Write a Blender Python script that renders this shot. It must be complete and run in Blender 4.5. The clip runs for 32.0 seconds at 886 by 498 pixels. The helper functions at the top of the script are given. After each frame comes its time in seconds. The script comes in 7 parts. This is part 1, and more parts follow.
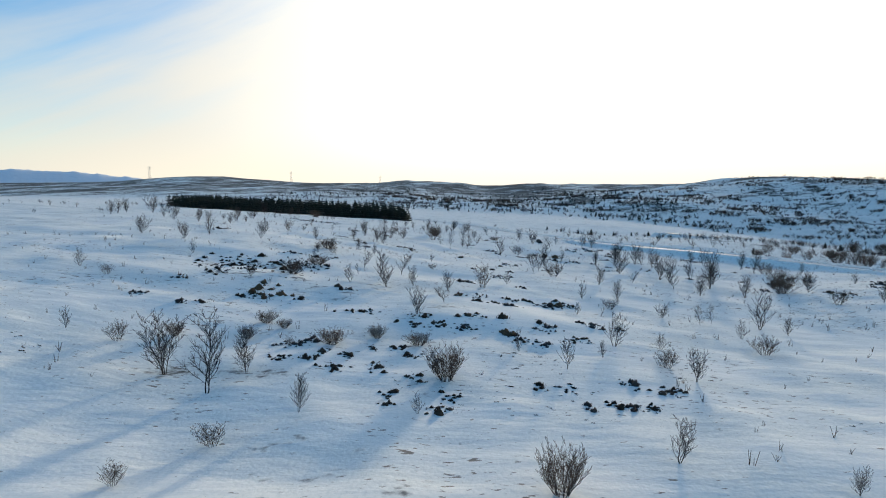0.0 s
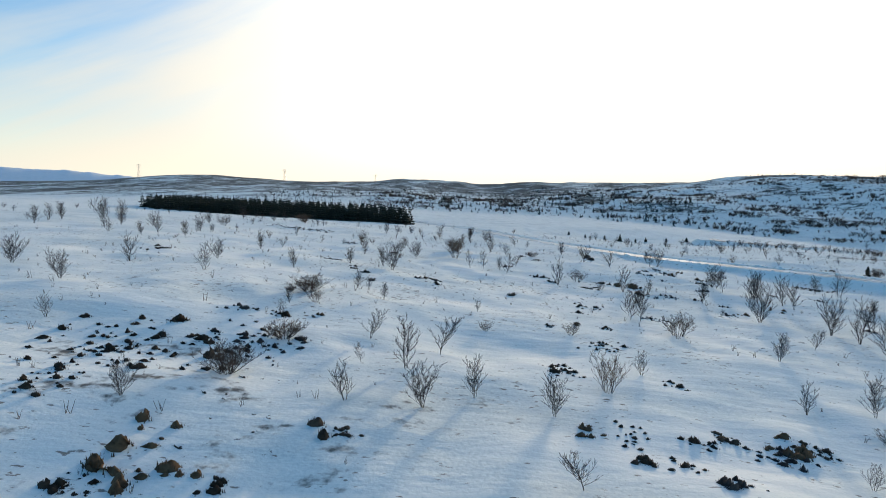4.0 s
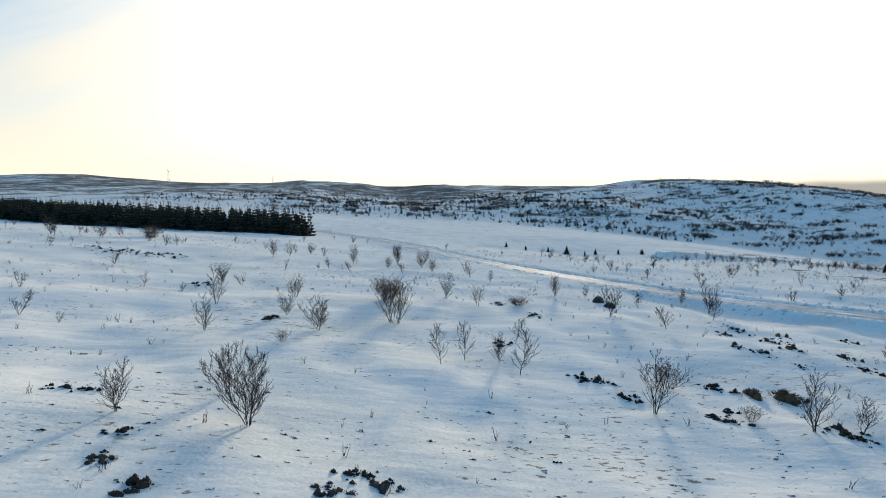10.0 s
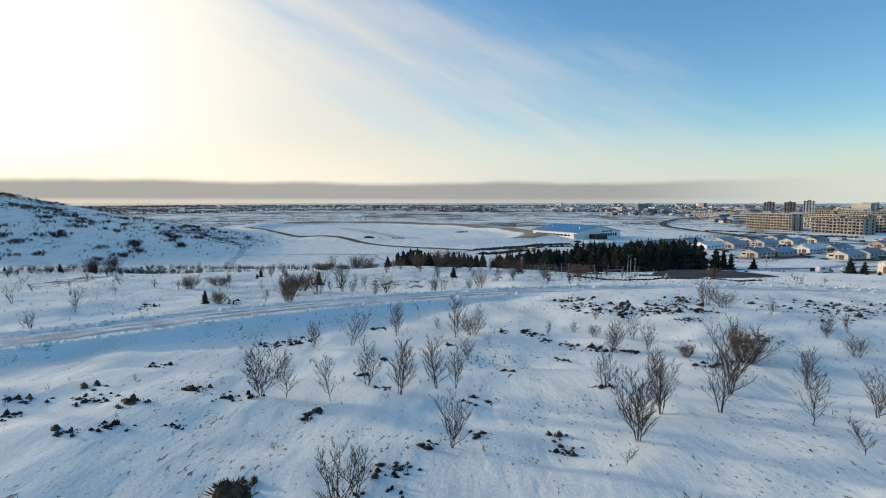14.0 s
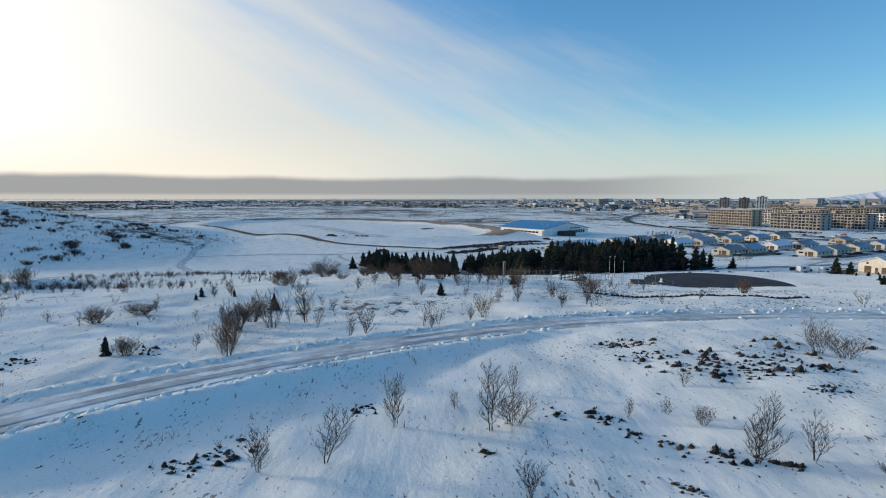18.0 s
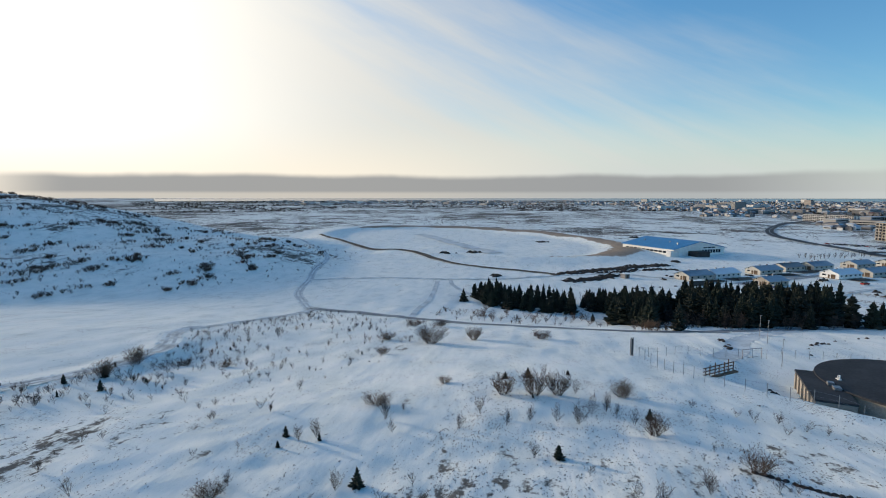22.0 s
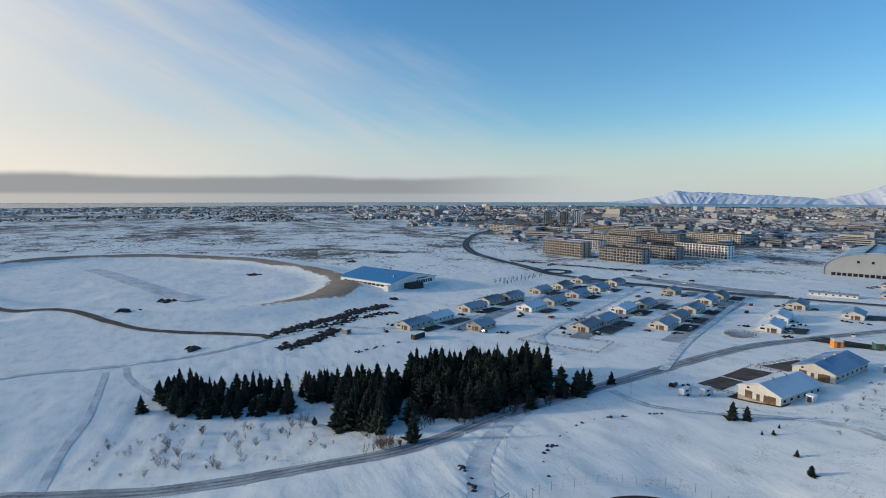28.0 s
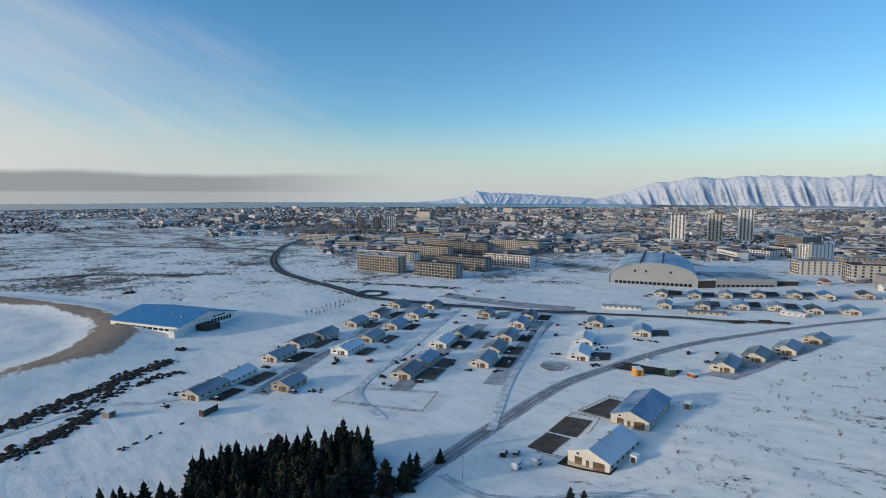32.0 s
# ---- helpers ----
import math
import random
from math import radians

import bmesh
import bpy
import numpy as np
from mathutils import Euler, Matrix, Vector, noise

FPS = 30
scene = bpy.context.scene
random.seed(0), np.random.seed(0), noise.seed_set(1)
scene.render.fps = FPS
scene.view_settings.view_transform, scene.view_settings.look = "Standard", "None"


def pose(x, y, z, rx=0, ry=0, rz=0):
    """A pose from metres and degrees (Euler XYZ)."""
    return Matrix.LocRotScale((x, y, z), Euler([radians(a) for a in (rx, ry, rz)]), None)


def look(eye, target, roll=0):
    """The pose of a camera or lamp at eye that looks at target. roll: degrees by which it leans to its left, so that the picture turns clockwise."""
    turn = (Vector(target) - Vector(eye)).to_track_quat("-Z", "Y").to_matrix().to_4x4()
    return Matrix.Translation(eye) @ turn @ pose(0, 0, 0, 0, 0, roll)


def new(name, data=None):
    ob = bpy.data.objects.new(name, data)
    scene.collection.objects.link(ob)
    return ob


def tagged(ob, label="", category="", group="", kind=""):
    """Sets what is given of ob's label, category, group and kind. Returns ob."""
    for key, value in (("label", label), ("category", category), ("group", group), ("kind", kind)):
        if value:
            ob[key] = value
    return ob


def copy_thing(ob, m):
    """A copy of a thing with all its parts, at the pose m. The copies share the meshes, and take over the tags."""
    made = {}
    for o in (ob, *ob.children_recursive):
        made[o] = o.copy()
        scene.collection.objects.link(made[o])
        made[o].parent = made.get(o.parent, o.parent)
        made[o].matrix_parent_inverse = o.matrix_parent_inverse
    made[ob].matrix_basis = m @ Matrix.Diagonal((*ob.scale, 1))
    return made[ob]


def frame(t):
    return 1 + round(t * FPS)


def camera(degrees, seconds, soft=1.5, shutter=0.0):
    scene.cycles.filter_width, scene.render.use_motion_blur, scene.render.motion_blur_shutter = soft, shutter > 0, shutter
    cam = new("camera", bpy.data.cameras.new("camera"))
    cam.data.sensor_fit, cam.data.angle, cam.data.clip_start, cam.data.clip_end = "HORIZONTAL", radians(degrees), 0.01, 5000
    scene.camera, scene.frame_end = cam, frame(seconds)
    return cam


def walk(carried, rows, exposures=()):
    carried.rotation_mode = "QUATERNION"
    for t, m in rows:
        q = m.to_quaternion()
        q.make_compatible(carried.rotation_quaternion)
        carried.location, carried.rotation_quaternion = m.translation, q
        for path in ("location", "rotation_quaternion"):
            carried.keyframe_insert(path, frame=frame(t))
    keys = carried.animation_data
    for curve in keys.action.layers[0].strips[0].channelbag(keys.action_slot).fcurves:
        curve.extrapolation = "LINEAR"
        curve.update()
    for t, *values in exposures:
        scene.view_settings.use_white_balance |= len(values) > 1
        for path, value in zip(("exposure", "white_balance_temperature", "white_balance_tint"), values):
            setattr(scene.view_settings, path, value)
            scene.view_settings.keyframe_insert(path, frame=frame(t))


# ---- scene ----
cam = camera(78.58, 32.0, 1.0)

# seconds, eye in metres, then yaw, pitch and roll in degrees
PATH = [
    (0.0, 0.01, 0.00, 7.06, 0.88, -5.03, 0.00),
    (0.5, -0.57, 2.35, 7.15, 0.79, -5.05, 0.02),
    (1.0, -1.11, 4.69, 7.26, 0.71, -5.08, 0.06),
    (1.5, -1.62, 7.02, 7.38, 0.64, -5.09, 0.07),
    (2.0, -2.10, 9.41, 7.46, 0.56, -5.13, 0.02),
    (2.5, -2.57, 11.98, 7.50, 0.53, -5.17, -0.01),
    (3.0, -3.01, 14.75, 7.56, 0.48, -5.19, -0.02),
    (3.5, -3.42, 17.67, 7.70, 0.40, -5.20, -0.04),
    (4.0, -3.81, 20.60, 7.86, 0.37, -5.19, -0.02),
    (4.5, -4.20, 23.47, 8.04, 0.31, -5.17, -0.01),
    (5.5, -4.81, 28.90, 8.14, 0.15, -5.11, 0.08),
    (6.5, -5.23, 33.89, 8.09, -0.04, -5.08, 0.12),
    (7.0, -5.42, 36.33, 8.13, -0.15, -5.08, 0.08),
    (7.5, -5.52, 38.76, 8.21, -0.24, -5.09, 0.06),
    (8.0, -5.58, 41.09, 8.23, -0.89, -5.09, 0.04),
    (8.5, -5.62, 43.53, 8.28, -6.71, -5.03, 0.05),
    (9.0, -5.61, 45.95, 8.31, -9.11, -5.01, 0.03),
    (9.5, -5.54, 48.23, 8.36, -9.54, -4.95, 0.01),
    (10.0, -5.40, 50.42, 8.39, -9.79, -4.92, -0.02),
    (10.5, -5.19, 52.54, 8.39, -10.03, -4.92, -0.04),
    (11.0, -4.85, 54.54, 8.42, -12.58, -4.90, -0.08),
    (11.5, -4.49, 56.45, 8.43, -19.30, -4.86, -0.11),
    (12.0, -4.08, 58.29, 8.39, -28.11, -4.84, -0.08),
    (12.5, -3.51, 60.04, 8.31, -39.58, -4.80, -0.06),
    (13.0, -2.82, 61.65, 8.22, -57.97, -4.80, -0.16),
    (13.5, -1.96, 63.12, 8.07, -80.68, -4.90, -0.38),
    (14.0, -0.88, 64.45, 7.90, -88.07, -5.00, -0.43),
    (14.5, 0.41, 65.54, 7.75, -89.82, -5.06, -0.38),
    (15.0, 1.88, 66.34, 7.57, -91.18, -5.11, -0.37),
    (15.5, 3.65, 66.72, 7.38, -91.94, -5.15, -0.42),
    (16.0, 5.58, 66.86, 7.26, -92.31, -5.19, -0.46),
    (16.5, 7.57, 67.00, 7.32, -92.50, -5.25, -0.47),
    (17.0, 9.55, 67.20, 7.49, -92.68, -5.31, -0.43),
    (17.5, 11.49, 67.39, 7.88, -92.66, -5.39, -0.37),
    (18.0, 13.32, 67.57, 8.69, -92.15, -5.49, -0.32),
    (18.5, 15.01, 67.69, 10.07, -91.27, -5.54, -0.27),
    (19.0, 16.64, 67.77, 11.90, -89.33, -5.58, -0.27),
    (19.5, 18.21, 67.80, 13.95, -88.14, -5.56, -0.24),
    (20.0, 19.69, 67.80, 15.99, -86.43, -5.53, -0.20),
    (20.5, 21.12, 67.76, 17.80, -84.45, -5.57, -0.19),
    (21.0, 22.63, 67.77, 19.45, -82.70, -5.64, -0.23),
    (21.5, 24.39, 67.75, 21.06, -81.22, -5.68, -0.21),
    (22.0, 26.46, 67.71, 22.73, -80.24, -5.71, -0.13),
    (22.5, 28.82, 67.66, 24.51, -79.28, -5.72, -0.03),
    (23.0, 31.42, 67.59, 26.40, -77.59, -5.69, 0.04),
    (23.5, 34.25, 67.46, 28.38, -75.25, -5.68, 0.09),
    (24.0, 37.23, 67.26, 30.39, -73.56, -5.68, 0.12),
    (24.5, 40.27, 67.01, 32.40, -72.43, -5.72, 0.10),
    (25.0, 43.43, 66.82, 34.27, -72.73, -5.74, 0.11),
    (25.5, 46.79, 66.65, 36.01, -75.47, -5.72, 0.16),
    (26.0, 50.31, 66.36, 37.79, -80.01, -5.69, 0.21),
    (26.5, 53.96, 65.81, 39.79, -85.71, -5.67, 0.24),
    (27.0, 57.67, 65.08, 41.97, -91.77, -5.65, 0.26),
    (27.5, 61.41, 64.25, 44.20, -100.13, -5.63, 0.40),
    (28.0, 65.19, 63.27, 46.47, -110.35, -5.58, 0.54),
    (28.5, 68.97, 62.13, 48.72, -115.63, -5.54, 0.57),
    (29.0, 72.69, 60.74, 50.89, -118.87, -5.54, 0.58),
    (29.5, 76.34, 59.06, 53.01, -121.36, -5.54, 0.59),
    (30.0, 79.91, 57.07, 55.12, -123.75, -5.57, 0.58),
    (30.5, 83.42, 54.78, 57.26, -125.17, -5.59, 0.54),
    (31.0, 86.87, 52.23, 59.43, -126.52, -5.63, 0.52),
    (31.5, 90.30, 49.49, 61.65, -128.30, -5.68, 0.55),
    (32.0, 93.74, 46.67, 63.88, -129.96, -5.76, 0.58),
]
walk(cam, [(t, pose(x, y, z, 0, 0, yaw) @ pose(0, 0, 0, 90 + pitch, 0, roll)) for t, x, y, z, yaw, pitch, roll in PATH], exposures=[(0.0, 0.2, 6650, 8), (5.0, 0.3, 6850, 8), (11.0, 0.3, 6950, 8), (14.0, 0.22, 6800, 8), (18.0, 0.1, 6350, 9), (24.0, 0.1, 6500, 9), (28.0, -0.04, 6200, 10), (32.0, -0.06, 6200, 10)])

# ---------------- daylight ----------------
SUN_BEARING, SUN_HEIGHT = 22.0, 9.0   # degrees from +y towards +x, degrees above the horizon
sun_dir = Vector((math.sin(radians(SUN_BEARING)) * math.cos(radians(SUN_HEIGHT)), math.cos(radians(SUN_BEARING)) * math.cos(radians(SUN_HEIGHT)), math.sin(radians(SUN_HEIGHT))))
sun = new("sun", bpy.data.lights.new("sun", "SUN"))
sun.data.energy, sun.data.angle, sun.data.color = 2.9, radians(3.0), (1.0, 0.82, 0.62)
sun.matrix_world = look(sun_dir * 500, (0, 0, 0))

world = bpy.data.worlds.new("winter_sky")
scene.world = world
world.use_nodes = True
wn, wl = world.node_tree.nodes, world.node_tree.links
wn.clear()


def wnode(kind, **values):
    n = wn.new(kind)
    for key, value in values.items():
        setattr(n, key, value)
    return n


def wmath(op, a, b=None, clamp=False):
    n = wnode("ShaderNodeMath", operation=op, use_clamp=clamp)
    for i, v in enumerate((a, b)):
        if v is None:
            continue
        if isinstance(v, (int, float)):
            n.inputs[i].default_value = v
        else:
            wl.new(v, n.inputs[i])
    return n.outputs[0]


def wmap(v, a, b, c, d):
    n = wnode("ShaderNodeMapRange", interpolation_type="SMOOTHSTEP")
    wl.new(v, n.inputs[0])
    for i, q in enumerate((a, b, c, d)):
        n.inputs[i + 1].default_value = q
    return n.outputs[0]


def wmix(f, a, b):
    n = wnode("ShaderNodeMix", data_type="RGBA")
    for s, v in ((n.inputs[0], f), (n.inputs[6], a), (n.inputs[7], b)):
        if isinstance(v, tuple):
            s.default_value = (*v, 1)
        elif isinstance(v, (int, float)):
            s.default_value = v
        else:
            wl.new(v, s)
    return n.outputs[2]


sky = wnode("ShaderNodeTexSky", sky_type="NISHITA", sun_disc=False, sun_elevation=radians(SUN_HEIGHT), sun_rotation=radians(SUN_BEARING), air_density=1.0, dust_density=0.4, ozone_density=3.0, altitude=100)
coord = wnode("ShaderNodeTexCoord")
sep = wnode("ShaderNodeSeparateXYZ")
wl.new(coord.outputs["Generated"], sep.inputs[0])
dot = wnode("ShaderNodeVectorMath", operation="DOT_PRODUCT")
wl.new(coord.outputs["Generated"], dot.inputs[0])
dot.inputs[1].default_value = sun_dir
near_sun = dot.outputs["Value"]
height = sep.outputs["Z"]
SKY_GAIN = 0.215
deep = wnode("ShaderNodeHueSaturation")
wl.new(sky.outputs[0], deep.inputs["Color"])
deep.inputs["Saturation"].default_value = 1.15
lit = wnode("ShaderNodeVectorMath", operation="SCALE")
wl.new(deep.outputs[0], lit.inputs[0])
lit.inputs["Scale"].default_value = SKY_GAIN
# wispy cirrus, stretched along the wind
stretch = wnode("ShaderNodeMapping")
wl.new(coord.outputs["Generated"], stretch.inputs[0])
stretch.inputs["Rotation"].default_value = (radians(20), radians(-28), radians(20))
stretch.inputs["Scale"].default_value = (1.2, 0.8, 5.0)
wisp = wnode("ShaderNodeTexNoise")
wl.new(stretch.outputs[0], wisp.inputs["Vector"])
for key, value in (("Scale", 1.5), ("Detail", 6.0), ("Roughness", 0.5), ("Distortion", 0.15)):
    wisp.inputs[key].default_value = value
flat_dir = wnode("ShaderNodeVectorMath", operation="MULTIPLY")
wl.new(coord.outputs["Generated"], flat_dir.inputs[0])
flat_dir.inputs[1].default_value = (1, 1, 0)
unit = wnode("ShaderNodeVectorMath", operation="NORMALIZE")
wl.new(flat_dir.outputs[0], unit.inputs[0])
aside = wnode("ShaderNodeVectorMath", operation="DOT_PRODUCT")
wl.new(unit.outputs[0], aside.inputs[0])
aside.inputs[1].default_value = (math.sin(radians(SUN_BEARING)), math.cos(radians(SUN_BEARING)), 0)
turned = wmath("MULTIPLY", wmath("ARCCOSINE", wmath("MULTIPLY", aside.outputs["Value"], 0.9999)), 57.3)
# the veil's upper border sinks from the zenith side of the sun to the horizon far from it; its feathers run along that border
lift = wmath("MULTIPLY", height, 57.3)
west = wnode("ShaderNodeVectorMath", operation="DOT_PRODUCT")
wl.new(unit.outputs[0], west.inputs[0])
west.inputs[1].default_value = (-math.cos(radians(SUN_BEARING)), math.sin(radians(SUN_BEARING)), 0)
border = wmath("SUBTRACT", wmath("SUBTRACT", wmap(west.outputs["Value"], 0.1, 0.65, 45.0, 40.0), wmath("MULTIPLY", turned, 0.45)), lift)
along = wmath("SUBTRACT", wmath("MULTIPLY", turned, 0.9), wmath("MULTIPLY", lift, 0.42))
feather_at = wnode("ShaderNodeCombineXYZ")
wl.new(wmath("MULTIPLY", border, 0.30), feather_at.inputs[0])
wl.new(wmath("MULTIPLY", along, 0.035), feather_at.inputs[1])
wl.new(sep.outputs["X"], feather_at.inputs[2])
feather = wnode("ShaderNodeTexNoise")
wl.new(feather_at.outputs[0], feather.inputs["Vector"])
for key, value in (("Scale", 1.0), ("Detail", 7.0), ("Roughness", 0.55), ("Distortion", 0.3)):
    feather.inputs[key].default_value = value
ragged = wmath("ADD", border, wmath("ADD", wmath("MULTIPLY", wmath("SUBTRACT", wisp.outputs["Fac"], 0.5), 12.0), wmath("MULTIPLY", wmath("SUBTRACT", feather.outputs["Fac"], 0.5), 20.0)))
veil = wmap(ragged, -10.0, 14.0, 0.0, 0.88)
cloudy = wmix(veil, lit.outputs[0], (0.70, 0.665, 0.60))
# thin haze that brightens round the sun and down to the horizon
broad = wmath("MULTIPLY", wmap(near_sun, 0.42, 0.92, 0.0, 1.0), veil)
clouded = wmix(broad, cloudy, (0.86, 0.825, 0.755))
glow = wmath("POWER", wmap(near_sun, 0.45, 1.0, 0.0, 1.0), 3.0)
glowing = wmix(glow, clouded, (1.34, 1.28, 1.17))
low = wmath("MULTIPLY", wmap(height, 0.0, 0.14, 1.0, 0.0), wmap(near_sun, -0.2, 0.85, 0.8, 0.9))
haze = wmix(wmap(near_sun, 0.15, 0.75, 0.0, 1.0), (0.57, 0.62, 0.63), (0.98, 0.87, 0.71))
hazed = wmix(low, glowing, haze)
# a grey cloud bank that lies on the sea horizon
edge = wnode("ShaderNodeTexNoise")
wl.new(coord.outputs["Generated"], edge.inputs["Vector"])
edge.inputs["Scale"].default_value, edge.inputs["Detail"].default_value = 5.0, 4.0
top = wmath("ADD", height, wmath("MULTIPLY", wmath("SUBTRACT", edge.outputs["Fac"], 0.5), 0.02))
bank = wmath("MULTIPLY", wmap(top, 0.026, 0.038, 1.0, 0.0), wmath("MULTIPLY", wmap(sep.outputs["X"], 0.60, 0.72, 0.0, 1.0), wmap(sep.outputs["Y"], -0.62, -0.25, 0.0, 1.0)))
bank = wmath("MULTIPLY", bank, wmap(height, 0.001, 0.008, 0.6, 0.92))
banked = wmix(bank, hazed, (0.30, 0.305, 0.31))
back = wnode("ShaderNodeBackground")
wl.new(banked, back.inputs["Color"])
back.inputs["Strength"].default_value = 1.0
wout = wnode("ShaderNodeOutputWorld")
wl.new(back.outputs[0], wout.inputs["Surface"])

# ---------------- materials ----------------


def material(name, rough=0.8, metal=0.0):
    m = bpy.data.materials.new(name)
    m.use_nodes = True
    nt = m.node_tree
    b = nt.nodes["Principled BSDF"]
    b.inputs["Roughness"].default_value, b.inputs["Metallic"].default_value = rough, metal
    return m, nt, b


def noise_node(nt, scale, detail=4.0, rough=0.55, vec=None, stretch=None):
    tc = nt.nodes.new("ShaderNodeTexCoord")
    out = vec or tc.outputs["Object"]
    if stretch:
        mp = nt.nodes.new("ShaderNodeMapping")
        nt.links.new(out, mp.inputs[0])
        mp.inputs["Scale"].default_value = stretch
        out = mp.outputs[0]
    n = nt.nodes.new("ShaderNodeTexNoise")
    nt.links.new(out, n.inputs["Vector"])
    n.inputs["Scale"].default_value, n.inputs["Detail"].default_value, n.inputs["Roughness"].default_value = scale, detail, rough
    return n.outputs["Fac"]


def ramp(nt, fac, stops):
    r = nt.nodes.new("ShaderNodeValToRGB")
    nt.links.new(fac, r.inputs[0])
    while len(r.color_ramp.elements) < len(stops):
        r.color_ramp.elements.new(0.5)
    for e, (p, c) in zip(r.color_ramp.elements, stops):
        e.position, e.color = p, (*c, 1) if len(c) == 3 else c
    return r.outputs[0]


def mix(nt, fac, a, b):
    n = nt.nodes.new("ShaderNodeMix")
    n.data_type = "RGBA"
    for s, v in ((n.inputs[0], fac), (n.inputs[6], a), (n.inputs[7], b)):
        if isinstance(v, tuple):
            s.default_value = (*v, 1)
        elif isinstance(v, (int, float)):
            s.default_value = v
        else:
            nt.links.new(v, s)
    return n.outputs[2]


def calc(nt, op, a, b, clamp=False):
    n = nt.nodes.new("ShaderNodeMath")
    n.operation, n.use_clamp = op, clamp
    for i, v in enumerate((a, b)):
        if isinstance(v, (int, float)):
            n.inputs[i].default_value = v
        else:
            nt.links.new(v, n.inputs[i])
    return n.outputs[0]


def remap(nt, v, a, b, c=0.0, d=1.0):
    n = nt.nodes.new("ShaderNodeMapRange")
    n.interpolation_type = "SMOOTHSTEP"
    for i, q in enumerate((v, a, b, c, d)):
        if isinstance(q, (int, float)):
            n.inputs[i].default_value = q
        else:
            nt.links.new(q, n.inputs[i])
    return n.outputs[0]


def bump(nt, b, h, strength, distance):
    n = nt.nodes.new("ShaderNodeBump")
    nt.links.new(h, n.inputs["Height"])
    n.inputs["Strength"].default_value, n.inputs["Distance"].default_value = strength, distance
    nt.links.new(n.outputs[0], b.inputs["Normal"])


def plain(name, c, rough=0.7, metal=0.0, vary=0.25, scale=0.6, fine=6.0, bumped=0.15, random_amount=0.0, gloss=0.2):
    """A surface of one base colour with stains at a large and a small scale."""
    m, nt, b = material(name, rough, metal)
    b.inputs["Specular IOR Level"].default_value = gloss
    big, small = noise_node(nt, scale), noise_node(nt, fine, 6.0)
    dark, light = tuple(v * (1 - vary) for v in c), tuple(min(v * (1 + vary), 0.93) for v in c)
    col = mix(nt, remap(nt, calc(nt, "ADD", calc(nt, "MULTIPLY", big, 0.6), calc(nt, "MULTIPLY", small, 0.4)), 0.35, 0.65), dark, light)
    if random_amount:
        info = nt.nodes.new("ShaderNodeObjectInfo")
        hsv = nt.nodes.new("ShaderNodeHueSaturation")
        nt.links.new(col, hsv.inputs["Color"])
        nt.links.new(remap(nt, info.outputs["Random"], 0, 1, 1 - random_amount, 1 + random_amount), hsv.inputs["Value"])
        col = hsv.outputs[0]
    nt.links.new(col, b.inputs["Base Color"])
    if bumped:
        bump(nt, b, small, bumped, 0.02)
    return m


